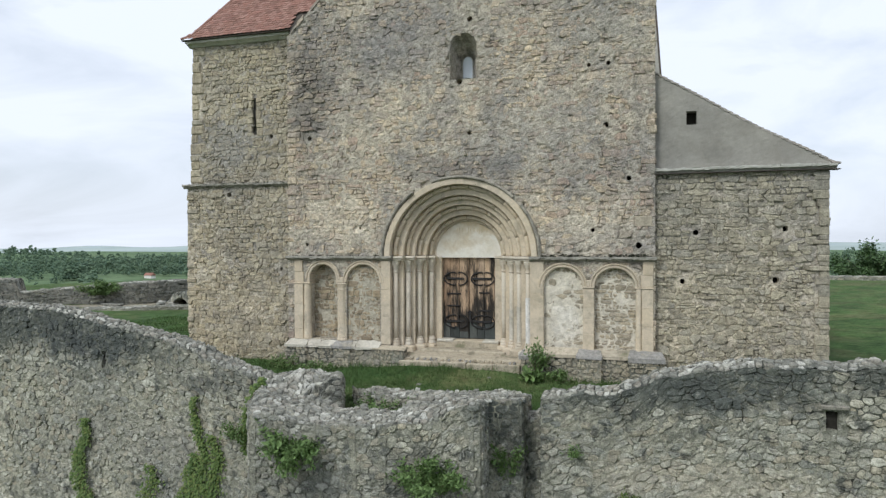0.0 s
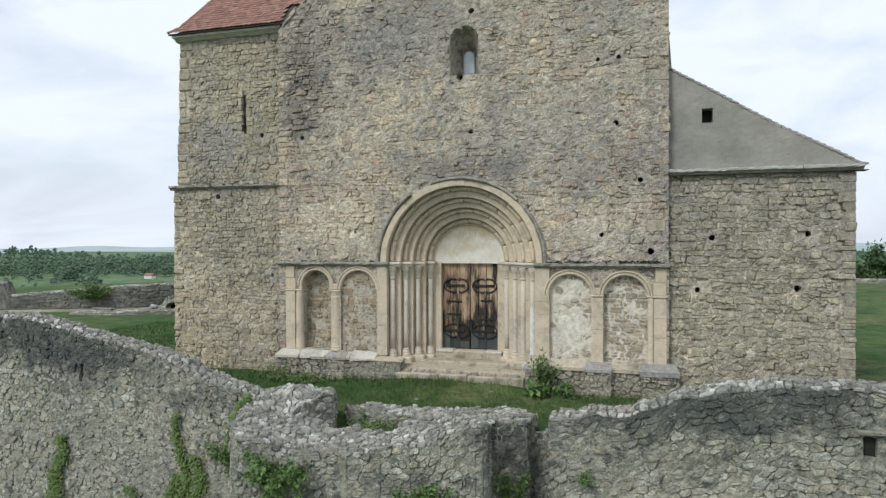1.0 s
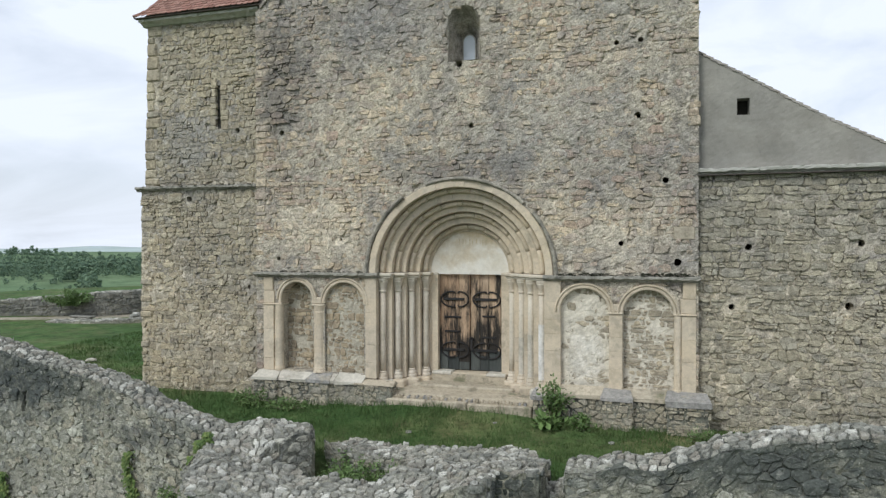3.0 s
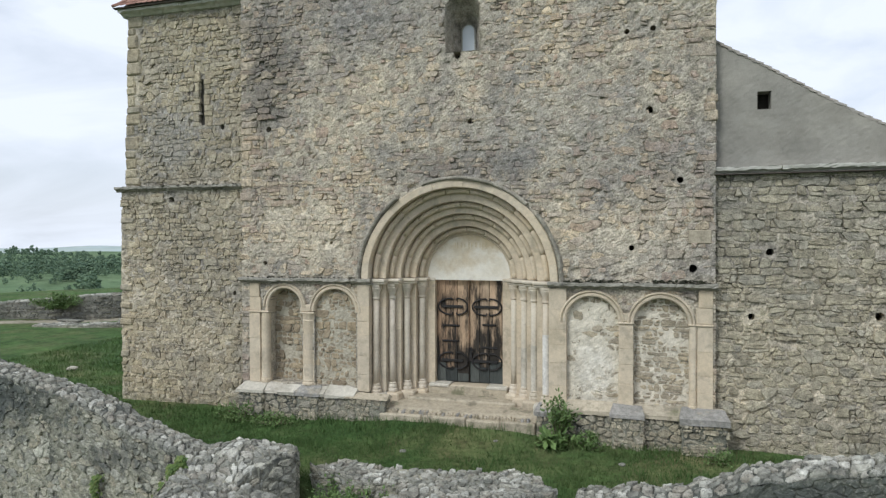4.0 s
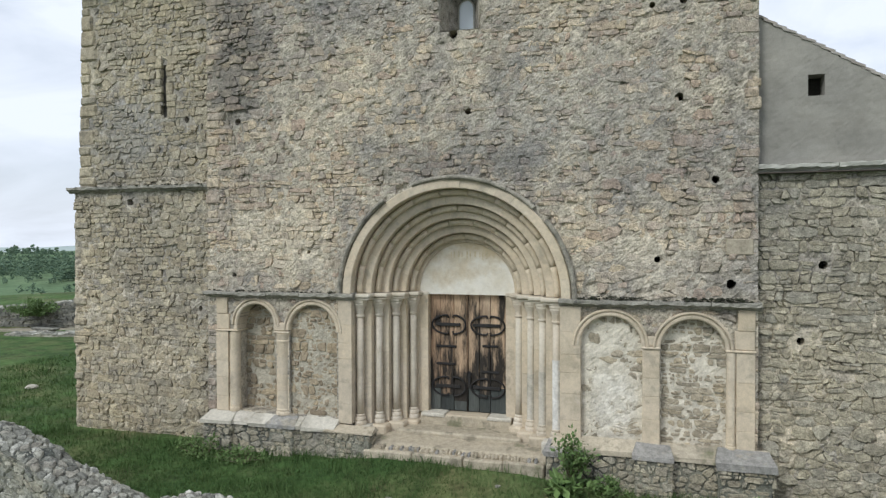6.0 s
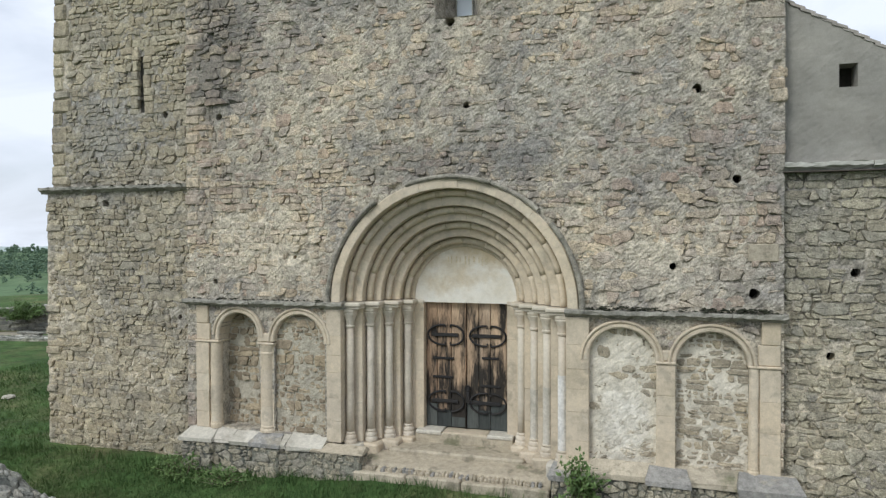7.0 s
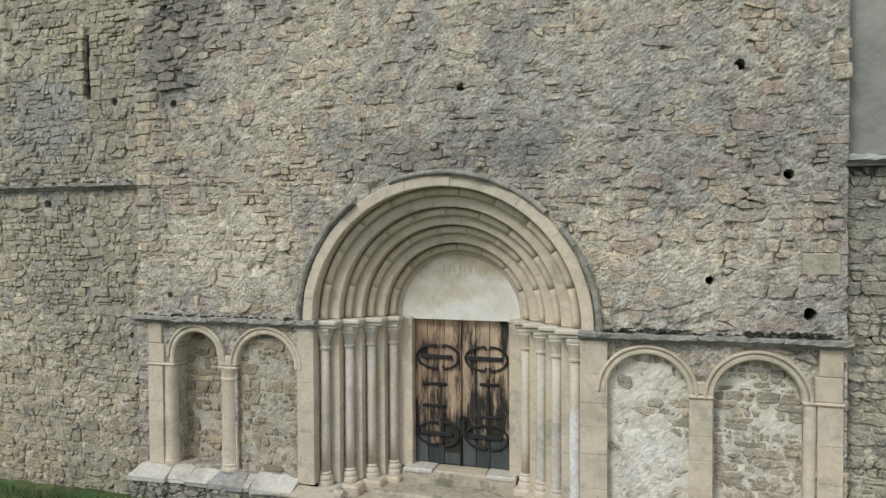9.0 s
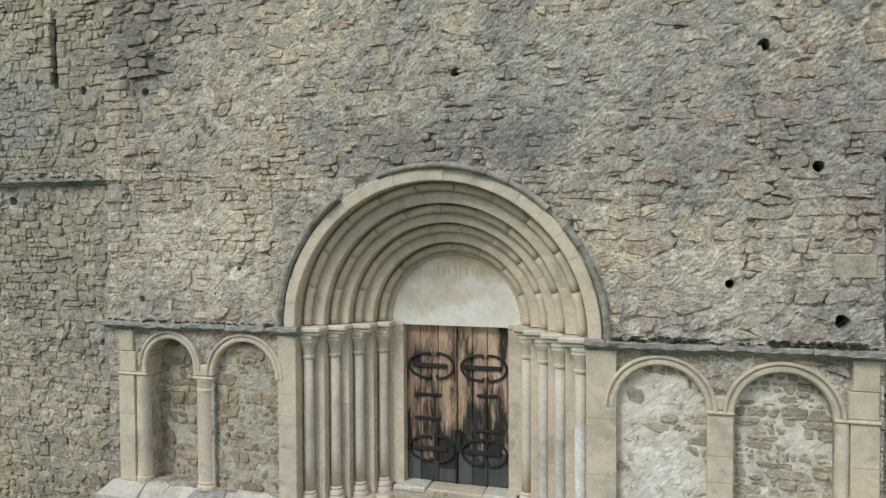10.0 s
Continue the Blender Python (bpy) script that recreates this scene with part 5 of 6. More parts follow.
arcade_l = arcade(-1, NICHES[:2], [(-4.66, -4.19, "left"), (-3.41, -3.11, "shaft")], "two blind round arches on ashlar piers, filled with rough rubble")
arcade_r = arcade(1, NICHES[2:], [(3.10, 3.36, "flat"), (4.32, 4.72, "right")], "two blind round arches on ashlar piers, filled with pale mortared rubble")

# ---- plinth ----
def pedestal(x0, x1, y0, z1, capmat, seed, cap=0.13):
    th = empty("pedestal", "squat rubble-stone buttress base with a sloping cap stone", "pedestal", group="plinth pedestals", at=(0, 0, 0))
    W, H = x1 - x0, z1 + 0.25
    pl = lambda u, v, d: (x0 + u, y0 - d, -0.25 + v)
    body = part("body", box(x0 + 0.01, x1 - 0.01, y0 + 0.005, 0.05, -0.3, z1, 0.03), M_FORT_MORTAR, th)
    rubble(body, W, H, 0.15, 0.10, pl, M_AISLE, seed, coursed=True, proud=(0.0, 0.025), gap=0.008, limit=60, single=lambda u, v: True)
    plr = lambda u, v, d: (x1 + d, y0 + u, -0.25 + v)
    rubble(body, -y0, H, 0.16, 0.13, plr, M_AISLE, seed + 1, proud=(0.0, 0.02), gap=0.008, limit=40, single=lambda u, v: True)
    s, e = Soup(), 0.03
    v = [(x0 - e, y0 - e, z1), (x1 + e, y0 - e, z1), (x1 + e, y0 - e, z1 + cap * 0.5), (x0 - e, y0 - e, z1 + cap * 0.5), (x0 - e, 0.04, z1), (x1 + e, 0.04, z1),
         (x1 + e - 0.05, -0.03, z1 + cap + 0.05), (x0 - e + 0.05, -0.03, z1 + cap + 0.05), (x1 + e, 0.04, z1 + cap * 0.5), (x0 - e, 0.04, z1 + cap * 0.5)]
    s.add(v, [(0, 1, 2, 3), (3, 2, 6, 7), (1, 5, 8, 2), (2, 8, 6), (4, 0, 3, 9), (9, 3, 7), (0, 4, 5, 1), (7, 6, 8, 9)])
    r2 = random.Random(seed + 7)
    s.v = [tuple(c + r2.uniform(-0.014, 0.014) for c in p) for p in s.v]
    part("cap_stone", s, capmat, th)
    return th


def plinth(x0, x1, y0, z1, capmat, seed, label, piece=0.95):
    th = empty("plinth", label, "plinth", kind="structure")
    pl = lambda u, v, d: (x0 + u, y0 - d, -0.25 + v)
    body = part("body", box(x0, x1, y0 + 0.005, 0.05, -0.3, z1, 0.02), M_FORT_MORTAR, th)
    rubble(body, x1 - x0, z1 + 0.25, 0.15, 0.10, pl, M_AISLE, seed, proud=(0.0, 0.025), gap=0.008, limit=200, single=lambda u, v: True)
    x, rng = x0, random.Random(seed)
    while x < x1 - 0.01:
        w = piece * rng.uniform(0.75, 1.25)
        if x1 - x - w < 0.3:
            w = x1 - x
        a, b, o = x + 0.003, x + w - 0.003, y0 - 0.045 + rng.uniform(-0.01, 0.01)
        s = Soup()
        jt = lambda p: tuple(c + rng.uniform(-0.016, 0.016) for c in p)
        s.add([jt(p) for p in ((a, o, z1), (b, o, z1), (b, o, z1 + 0.07), (a, o, z1 + 0.07), (b, 0.03, z1 + 0.20), (a, 0.03, z1 + 0.20), (b, 0.03, z1), (a, 0.03, z1))],
              [(0, 1, 2, 3), (3, 2, 4, 5), (1, 6, 4, 2), (7, 0, 3, 5), (0, 7, 6, 1)])
        part("cap_stone", s, capmat, th)
        x += w


plinth(-4.76, -2.10, -0.20, 0.53, M_PALE, 301, "rubble plinth under pale sloping cap stones")
plinth(1.70, 4.90, -0.17, 0.56, M_STEP, 302, "rubble plinth under buff sloping cap stones", 1.2)
pedestal(-4.80, -4.20, -0.28, 0.54, M_PALE, 311)
pedestal(-3.42, -2.90, -0.27, 0.54, M_GREYCAP, 321)
pedestal(-2.26, -1.40, -0.28, 0.56, M_STEP, 331, 0.04)
pedestal(1.62, 2.16, -0.30, 0.50, M_GREYCAP, 341)
pedestal(2.98, 3.54, -0.30, 0.57, M_GREYCAP, 351)
pedestal(4.18, 4.94, -0.34, 0.54, M_GREYCAP, 361, 0.18)

# ---- quoins of the tower ----
z, q_rng, k = 5.08, random.Random(8), 0
while z < 8.95:
    h, w = q_rng.uniform(0.14, 0.34), q_rng.uniform(0.2, 0.44)
    xl = tower_edge(z + h / 2)
    part("quoin", box(xl - q_rng.uniform(0.0, 0.03), xl + w, 0.285 + q_rng.uniform(-0.02, 0.01), 0.7, z + 0.002, z + h + 0.002, 0.035, 0.012, q_rng), M_TOWER, wall_tower)
    z += h
    k += 1
for wall, xe, sgn, ye, mt in ((wall_tower, -8.31, 1, 0.205, M_TOWER), (wall_aisle, 8.425, -1, 0.105, M_AISLE)):
    z = -0.1
    while z < 4.86:
        h, w = q_rng.uniform(0.09, 0.27), q_rng.uniform(0.18, 0.42)
        e = q_rng.uniform(-0.008, 0.006)
        if sgn > 0 and (h > 0.15 or q_rng.random() < 0.5):
            z += h
            continue
        part("quoin", box(xe - sgn * e, xe + sgn * w, ye + q_rng.uniform(-0.012, 0.018), ye + 0.42, z + 0.002, z + h + 0.004, 0.016, 0.010, q_rng), mt, wall)
        z += h
for xe, sgn in ((NX0, 1), (NX0 + 9.62, -1)):
    z = 0.7
    while z < 8.9:
        h, w = q_rng.uniform(0.09, 0.20), q_rng.uniform(0.16, 0.40)
        if not 2.75 < z + h / 2 < 3.1 and q_rng.random() < 0.42:
            part("quoin", box(xe - sgn * q_rng.uniform(-0.01, 0.03), xe + sgn * w, q_rng.uniform(-0.02, 0.0), 0.26, z + 0.002, z + h, 0.018, 0.014, q_rng), M_NAVE, wall_nave)
        z += h
part("block", box(4.31, 4.70, -0.012, 0.2, 3.70, 3.95, 0.015, 0.006), M_STEP, wall_nave)


# ---- ground ----
FRONT = [(-60, 0.0), (-16, -2.9), (-9, -3.6), (-6, -3.9), (-2.95, -4.25), (-2.2, -5.9), (1.95, -5.4), (2.0, -4.5), (6, -4.6), (14, -4.4), (60, -3.0)]


def ground_z(x, y):
    edge = lerp_table(FRONT, x) + 0.35
    r = math.hypot(x + 4, y - 8)
    p = Vector((x * 0.013, y * 0.013, 0.3))
    yard = 0.05 * noise.noise(Vector((x * 0.6, y * 0.6, 1.0))) + 0.03 * noise.noise(Vector((x * 2.1, y * 2.1, 4.0)))
    if -4.9 < y < -0.1:
        yard -= 0.02
    # earth has gathered along the foot of the church
    yard += 0.09 * max(0.0, 1.0 - abs(y + 0.15) / 1.1) * (1.0 if -8.6 < x < 2.5 else 0.3)
    yard += 0.15 * math.exp(-(x / 1.9) ** 4) * max(0.0, 1.0 - abs(y + 0.3) / 1.0)
    if -2.1 < x < 0.5 and -4.9 < y < -3.35:
        yard -= 0.42
    # the hill falls away beyond the ruined ring wall
    far = -21.5 + 3.5 * noise.noise(p) + 4.0 * noise.noise(p * 0.35)
    if r > 450:
        far += 9.0 * min(1.0, (r - 450) / 650.0)
    if r > 1100:
        far -= (r - 1100) * 0.0165
    t = min(1.0, max(0.0, (r - 40.0) / 90.0))
    t = t * t * (3 - 2 * t)
    z = yard * (1 - t) + far * t
    if x > 12 and y > 4:
        z += 0.9 * min(1.0, (x - 12) / 10.0) * max(0.0, 1 - r / 70.0)
    if y < edge:
        q = min(1.0, (edge - y) / 0.3)
        low = -4.6 - 0.12 * max(0.0, edge - y - 2) if r < 130 else z
        low = max(low, -20.0)
        z = z * (1 - q) + min(z, low) * q
    return z


def axis(lo_fine, hi_fine, step, far, grow=1.16):
    pts = list(np.arange(lo_fine, hi_fine + 1e-6, step))
    d, x = step, hi_fine
    while x < far:
        d *= grow
        x += d
        pts.append(x)
    d, x = step, lo_fine
    while x > -far:
        d *= grow
        x -= d
        pts.insert(0, x)
    return pts


gx, gy = axis(-14, 12, 0.4, 4500), axis(-7, 4, 0.22, 4500)
g = Soup()
g.v = [(x, y, ground_z(x, y)) for y in gy for x in gx]
nx = len(gx)
g.f = [(j * nx + i, j * nx + i + 1, (j + 1) * nx + i + 1, (j + 1) * nx + i) for j in range(len(gy) - 1) for i in range(nx - 1)]
ground = part("ground", g, M_GROUND, None, "grassy hilltop yard falling away to wooded hills", smooth=True, kind="structure", category="ground")
# beyond 110 m the turf takes the colour with haze painted in
ground.data.materials.append(M_HAZED_MEADOW)
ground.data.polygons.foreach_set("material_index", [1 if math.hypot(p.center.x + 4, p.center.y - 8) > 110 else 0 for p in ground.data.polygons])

# ---- the curtain wall in front ----
def curtain(name, line, thick, tops, base, seed, label, singles, du=0.17, dv=0.122, slots=(), cap_du=0.12, ends=(True, True), back=True, limit=290, coursed=False, sink=0.002, mat=None):
    """A ruined rubble wall along a line in the plan: faces, a rough uneven top of loose stones, and broken ends."""
    P = [Vector((x, y, 0)) for x, y in line]
    seg = [(b - a).length for a, b in zip(P, P[1:])]
    L = sum(seg)

    def at(u):
        k, rest = 0, u
        while k < len(seg) - 1 and rest > seg[k]:
            rest -= seg[k]
            k += 1
        d = (P[k + 1] - P[k]).normalized()
        return P[k] + d * rest, Vector((d.y, -d.x, 0))

    def top(u):
        return lerp_table(tops, u) + 0.05 * noise.noise(Vector((u * 2.2, seed, 0))) + 0.03 * noise.noise(Vector((u * 6.0, seed, 3)))

    def wide(u):
        return lerp_table(thick, u) if isinstance(thick, list) else thick
    V = max(t for _, t in tops) - base

    def front(u, v, d):
        p, n = at(u)
        q = p + n * d
        return (q.x, q.y, base + v / V * (top(u) - base))

    def rear(u, v, d):
        p, n = at(L - u)
        q = p - n * (wide(L - u) + d)
        return (q.x, q.y, base + v / V * (top(L - u) - base))

    def upper(u, v, d):
        p, n = at(u)
        w = wide(u)
        q = p - n * (v / W * w)
        bulge = 0.05 * (1 - (2 * v / W - 1) ** 2)
        return (q.x, q.y, top(u) + bulge + d)

    def end_b(u, v, d):
        p, n = at(L)
        q = p - n * (u / W * wide(L)) + Vector((-n.y, n.x, 0)) * d
        return (q.x, q.y, base + v / V * (top(L) - base))

    def end_a(u, v, d):
        p, n = at(0)
        q = p - n * ((1 - u / W) * wide(0)) - Vector((-n.y, n.x, 0)) * d
        return (q.x, q.y, base + v / V * (top(0) - base))
    W = max(t for _, t in thick) if isinstance(thick, list) else thick

    def open_front(u, v):
        z = base + v / V * (top(u) - base)
        return not any(abs(u - su) < sw / 2 and sz0 < z < sz1 for su, sw, sz0, sz1 in slots)

    def stone_front(u, v):
        z = base + v / V * (top(u) - base)
        return not any(abs(u - su) < sw / 2 + 0.08 and sz0 - 0.07 < z < sz1 + 0.07 for su, sw, sz0, sz1 in slots)
    m = mortar_face(L, V, 0.06, front, open_front, amp=0.02, seed=seed, hole_depth=0.3, sink=sink, zone=0.014, pits=0.14)
    mt = mortar_face(L, W, 0.07, upper, amp=0.022, seed=seed + 5)
    m.add(mt.v, mt.f)
    if back:
        mb = mortar_face(L, V, 0.12, rear, amp=0.02, seed=seed + 9)
        m.add(mb.v, mb.f)
    for k, e in enumerate((end_a, end_b)):
        if ends[k]:
            me = mortar_face(W, V, 0.08, e, amp=0.02, seed=seed + 11 + k)
            m.add(me.v, me.f)
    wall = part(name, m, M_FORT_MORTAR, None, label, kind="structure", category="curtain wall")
    for su, sw, sz0, sz1 in slots:
        p, nrm = at(su)
        if seed == 471:
            part("lintel", box(p.x - sw * 1.15, p.x + sw * 1.25, p.y - 0.05, p.y + 0.25, sz1 + 0.005, sz1 + 0.075, 0.015, 0.008, random.Random(seed)), M_FORT_TOP, wall)
        # added dark panel just behind the face paints the slot's shade
        part("slot_back", box(p.x - sw, p.x + sw, p.y - nrm.y * 0.10, p.y - nrm.y * 0.14, sz0 - 0.1, sz1 + 0.1, 0.001), M_DARK, wall)
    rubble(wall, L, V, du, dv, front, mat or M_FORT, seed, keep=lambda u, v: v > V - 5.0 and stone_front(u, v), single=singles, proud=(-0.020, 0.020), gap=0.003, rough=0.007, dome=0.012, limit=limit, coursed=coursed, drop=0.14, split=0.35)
    rubble(wall, L, W, cap_du, 0.105, upper, M_FORT_TOP, seed + 1, proud=(0.0, 0.05), gap=0.006, rough=0.010, dome=0.03, single=lambda u, v: v < 0.35, limit=120, name="cap_stone", rest="cap_stones", shape=cobble, split=0.1)
    if back:
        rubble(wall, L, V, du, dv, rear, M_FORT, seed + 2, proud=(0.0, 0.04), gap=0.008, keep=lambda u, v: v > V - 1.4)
    for k, e in enumerate((end_a, end_b)):
        if ends[k]:
            rubble(wall, W, V, du, dv, e, M_FORT, seed + 3 + k, proud=(0.0, 0.04), gap=0.008, keep=lambda u, v: v > V - 3.5)
    return wall


DEEP = -4.9
curtain("curtain_wall_north", [(-16, -2.9), (-9, -3.6), (-6, -3.9), (-2.95, -4.25)], 0.62, [(0, 1.9), (7.0, 1.70), (8.6, 1.42), (10.5, 1.14), (12.0, 0.68), (12.7, 0.55), (13.1, 0.50)],
        DEEP, 401, "old grey rubble curtain wall with a sloping broken top", lambda u, v: 7.5 < u < 12.5 and v > 4.8, slots=[(8.45, 0.17, 0.44, 0.80)], ends=(True, False))
# the small bastion: one ring of masonry open to the yard, with a sagging, stony top
BASTION = [(-3.05, -4.15), (-2.62, -5.45), (-2.22, -6.0), (0.0, -5.78), (1.87, -5.55), (1.80, -4.70), (2.40, -4.60), (2.42, -3.75), (2.1, -3.0), (1.71, -2.68), (0.91, -2.72), (0.04, -2.9),
           (-1.1, -2.65), (-1.5, -3.05), (-1.42, -3.32), (-0.67, -3.53), (0.18, -3.6), (0.5, -3.69), (0.28, -4.28), (0.04, -4.76), (-0.59, -4.81), (-1.48, -4.66), (-2.02, -4.60), (-1.80, -4.25),
           (-1.47, -3.88), (-1.64, -3.38), (-2.45, -3.30), (-2.95, -3.6)]
PEAKS = [(-2.3, -3.9, 0.64), (-1.7, -3.8, 0.58), (-2.95, -4.0, 0.52), (-2.4, -5.2, 0.42), (-2.2, -5.9, 0.30), (-1.0, -5.9, 0.16), (0.0, -5.7, 0.16), (0.8, -5.5, 0.25), (1.3, -5.3, 0.48), (1.8, -5.5, 0.64),
         (1.75, -4.7, 0.52), (2.3, -4.5, 0.52), (1.0, -4.2, 0.40), (0.5, -4.4, 0.30), (0.0, -5.0, 0.20), (-1.0, -4.8, 0.20), (-2.0, -4.85, 0.28), (1.9, -3.2, 0.26), (0.9, -3.0, 0.17), (0.3, -3.4, 0.15),
         (-0.5, -3.2, 0.13), (-1.2, -3.0, 0.13), (1.2, -3.6, 0.28)]


def inside(poly, x, y):
    hit, n = False, len(poly)
    for i in range(n):
        (xa, ya), (xb, yb) = poly[i], poly[(i + 1) % n]
        if (ya > y) != (yb > y) and x < (xb - xa) * (y - ya) / (yb - ya) + xa:
            hit = not hit
    return hit


def bastion_top(x, y):
    ws = [(1.0 / (0.02 + (x - px) ** 2 + (y - py) ** 2) ** 1.6, h) for px, py, h in PEAKS]
    return sum(w * h for w, h in ws) / sum(w for w, _ in ws) + 0.04 * noise.noise(Vector((x * 2.5, y * 2.5, 8.0)))


BX, BY = -3.2, -6.2
top_place = lambda u, v, d: (BX + u, BY + v, bastion_top(BX + u, BY + v) + d)
in_top = lambda u, v: inside(BASTION, BX + u, BY + v)
bastion = part("bastion", mortar_face(5.8, 3.8, 0.06, top_place, in_top, amp=0.02, seed=421, hole_depth=5.2), M_FORT_MORTAR, None,
               "small rubble bastion of the curtain wall with a loose stony top", kind="structure", category="curtain wall")
rubble(bastion, 5.8, 3.8, 0.120, 0.102, top_place, M_FORT_TOP, 422, keep=in_top, proud=(0.0, 0.045), gap=0.005, rough=0.010, dome=0.03, single=lambda u, v: v < 1.9, limit=280, name="cap_stone", rest="cap_stones", shape=cobble, split=0.1)


def bastion_face(line, base, seed, limit=100):
    P = [Vector((x, y, 0)) for x, y in line]
    seg = [(b - a).length for a, b in zip(P, P[1:])]
    V = 0.75 - base

    def pl(u, v, d):
        k, rest = 0, u
        while k < len(seg) - 1 and rest > seg[k]:
            rest -= seg[k]
            k += 1
        w = (P[k + 1] - P[k]).normalized()
        q = P[k] + w * rest + Vector((w.y, -w.x, 0)) * (d + 0.015)
        return (q.x, q.y, base + v / V * (bastion_top(q.x, q.y) + 0.01 - base))
    m = mortar_face(sum(seg), V, 0.06, pl, amp=0.02, seed=seed, sink=0.008)
    part("face_mortar", m, M_FORT_MORTAR, bastion)
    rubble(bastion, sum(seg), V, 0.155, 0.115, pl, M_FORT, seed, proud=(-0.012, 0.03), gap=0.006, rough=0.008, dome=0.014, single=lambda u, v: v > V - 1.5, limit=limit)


bastion_face(BASTION[0:3], -3.4, 431)
bastion_face(BASTION[2:5], -3.4, 432, 200)
bastion_face(BASTION[4:6], -3.4, 433)
bastion_face(BASTION[5:7], -3.4, 434)
bastion_face(BASTION[6:8], -3.4, 435, 30)
bastion_face(BASTION[14:18], -0.8, 436)
bastion_face(BASTION[22:26], -0.8, 437)
bastion_face(BASTION[12:15], -0.5, 438, 20)
curtain("gap_wall", [(2.40, -4.28), (2.82, -4.28)], 0.6, [(0, 0.08), (0.4, 0.12)], DEEP, 461, "recessed low rubble wall closing a gap", lambda u, v: False, ends=(False, False))
curtain("curtain_wall_south", [(2.75, -4.65), (6.0, -4.70), (14.0, -4.45)], 0.62,
        [(0, 0.57), (0.65, 0.66), (1.4, 0.79), (2.15, 1.08), (2.75, 1.22), (3.6, 1.32), (4.4, 1.31), (5.3, 1.37), (11, 1.45)], DEEP, 471,
        "old grey rubble curtain wall, darker and mossy below its coping", lambda u, v: u < 5.2 and v > 4.3, du=0.19, dv=0.118, slots=[(4.60, 0.17, 0.36, 0.70)], ends=(True, True))

# ---- remains in the yard and the far ring wall ----
curtain("ring_wall_ruin", [(-46, 2.0), (-34, 9.0), (-25.5, 12.6), (-21.5, 13.2), (-17.0, 17.5), (-13.0, 24.0)], 0.8, [(0, 1.2), (14, 0.7), (18.6, 0.7), (18.7, 1.36), (20.5, 1.36), (20.6, 0.62), (22, 0.75), (27, 1.15), (33, 1.3), (40, 1.4)], -0.4, 481,
        "long ruined ring wall of grey rubble on the hilltop edge", lambda u, v: False, du=0.36, dv=0.15, cap_du=0.3, coursed=True, sink=0.04, mat=M_RING)
curtain("foundation_ruin", [(-22.5, 10.4), (-19.0, 11.0), (-16.0, 13.0)], 0.6, [(0, 0.03), (3, 0.10), (7, 0.16)], -0.3, 491, "low foundation wall of a vanished building in the grass",
        lambda u, v: False, du=0.4, dv=0.2, cap_du=0.4)
curtain("ring_wall_far", [(12, 44.0), (20, 42.0), (40, 34.0)], 0.8, [(0, 0.3), (10, 0.5), (30, 0.5)], -2.0, 495, "ruined ring wall of grey rubble at the hill edge", lambda u, v: False,
        du=0.45, dv=0.22, cap_du=0.45)


# a half-buried cellar vault in the grass
vault = empty("vault_ruin", "half-buried rubble vault with a dark arched opening", "ruin")
v_rng = random.Random(19)
arch_ring(vault, 0.46, 0.62, 12.2, 13.7, -17.95, 0.05, 13, M_FORT, v_rng, jit=0.05, c=0.03)
arch_ring(vault, 0.60, 0.86, 12.30, 13.7, -17.95, 0.0, 17, M_FORT, v_rng, name="rubble_block", jit=0.10, c=0.07)
# added dark panel paints the shade inside the vault
part("back", box(-18.5, -17.4, 13.3, 13.4, -0.2, 0.6, 0.01), M_DARK, vault)
for k in range(10):
    bx, by = -17.95 + (k - 4.5) * 0.34, 12.15 + v_rng.uniform(-0.2, 0.5)
    if abs(bx + 17.95) > 0.5:
        part("fallen_block", box(bx - 0.17, bx + 0.17, by, by + 0.4, -0.1, v_rng.uniform(0.12, 0.36), 0.05, 0.04, v_rng), M_FORT_TOP, vault)


# a trodden path along the inside of the ring wall, and a stone bench beside it
def ribbon(line, width, lift, seed):
    P, v = [Vector((x, y, 0)) for x, y in line], []
    pts = []
    for a, b in zip(P, P[1:]):
        m = max(2, int((b - a).length / 0.4))
        pts += [a + (b - a) * (i / m) for i in range(m)]
    for i, p in enumerate(pts):
        d = (pts[min(i + 1, len(pts) - 1)] - pts[max(i - 1, 0)]).normalized()
        n = Vector((-d.y, d.x, 0))
        for k, w in enumerate((-0.5, -0.25, 0.0, 0.25, 0.5)):
            q = p + n * width * (w + 0.12 * noise.noise(Vector((i * 0.4, k, seed))))
            v.append((q.x, q.y, ground_z(q.x, q.y) + (lift if 0 < k < 4 else -0.03)))
    return Soup().add(v, [(i * 5 + k, i * 5 + k + 5, i * 5 + k + 6, i * 5 + k + 1) for i in range(len(pts) - 1) for k in range(4)])


part("path", ribbon([(-34.0, 7.2), (-29.0, 9.6), (-25.0, 11.3), (-22.3, 12.2), (-19.8, 14.2), (-17.5, 16.3)], 1.15, 0.05, 3.0), M_PATH, None, "narrow trodden path of bare pale earth along the ring wall", smooth=True, kind="structure", category="path")
bench = empty("stone_bench", "low stone bench of one worn slab on two blocks", "bench", at=(-21.3, 11.35, ground_z(-21.3, 11.35)))
b_rng = random.Random(5)
part("slab", box(-0.62, 0.62, -0.17, 0.17, 0.20, 0.29, 0.02, 0.01, b_rng), M_FORT_TOP, bench)
for bx in (-0.45, 0.32):
    part("support", box(bx, bx + 0.16, -0.14, 0.14, -0.08, 0.20, 0.02, 0.01, b_rng), M_FORT, bench)


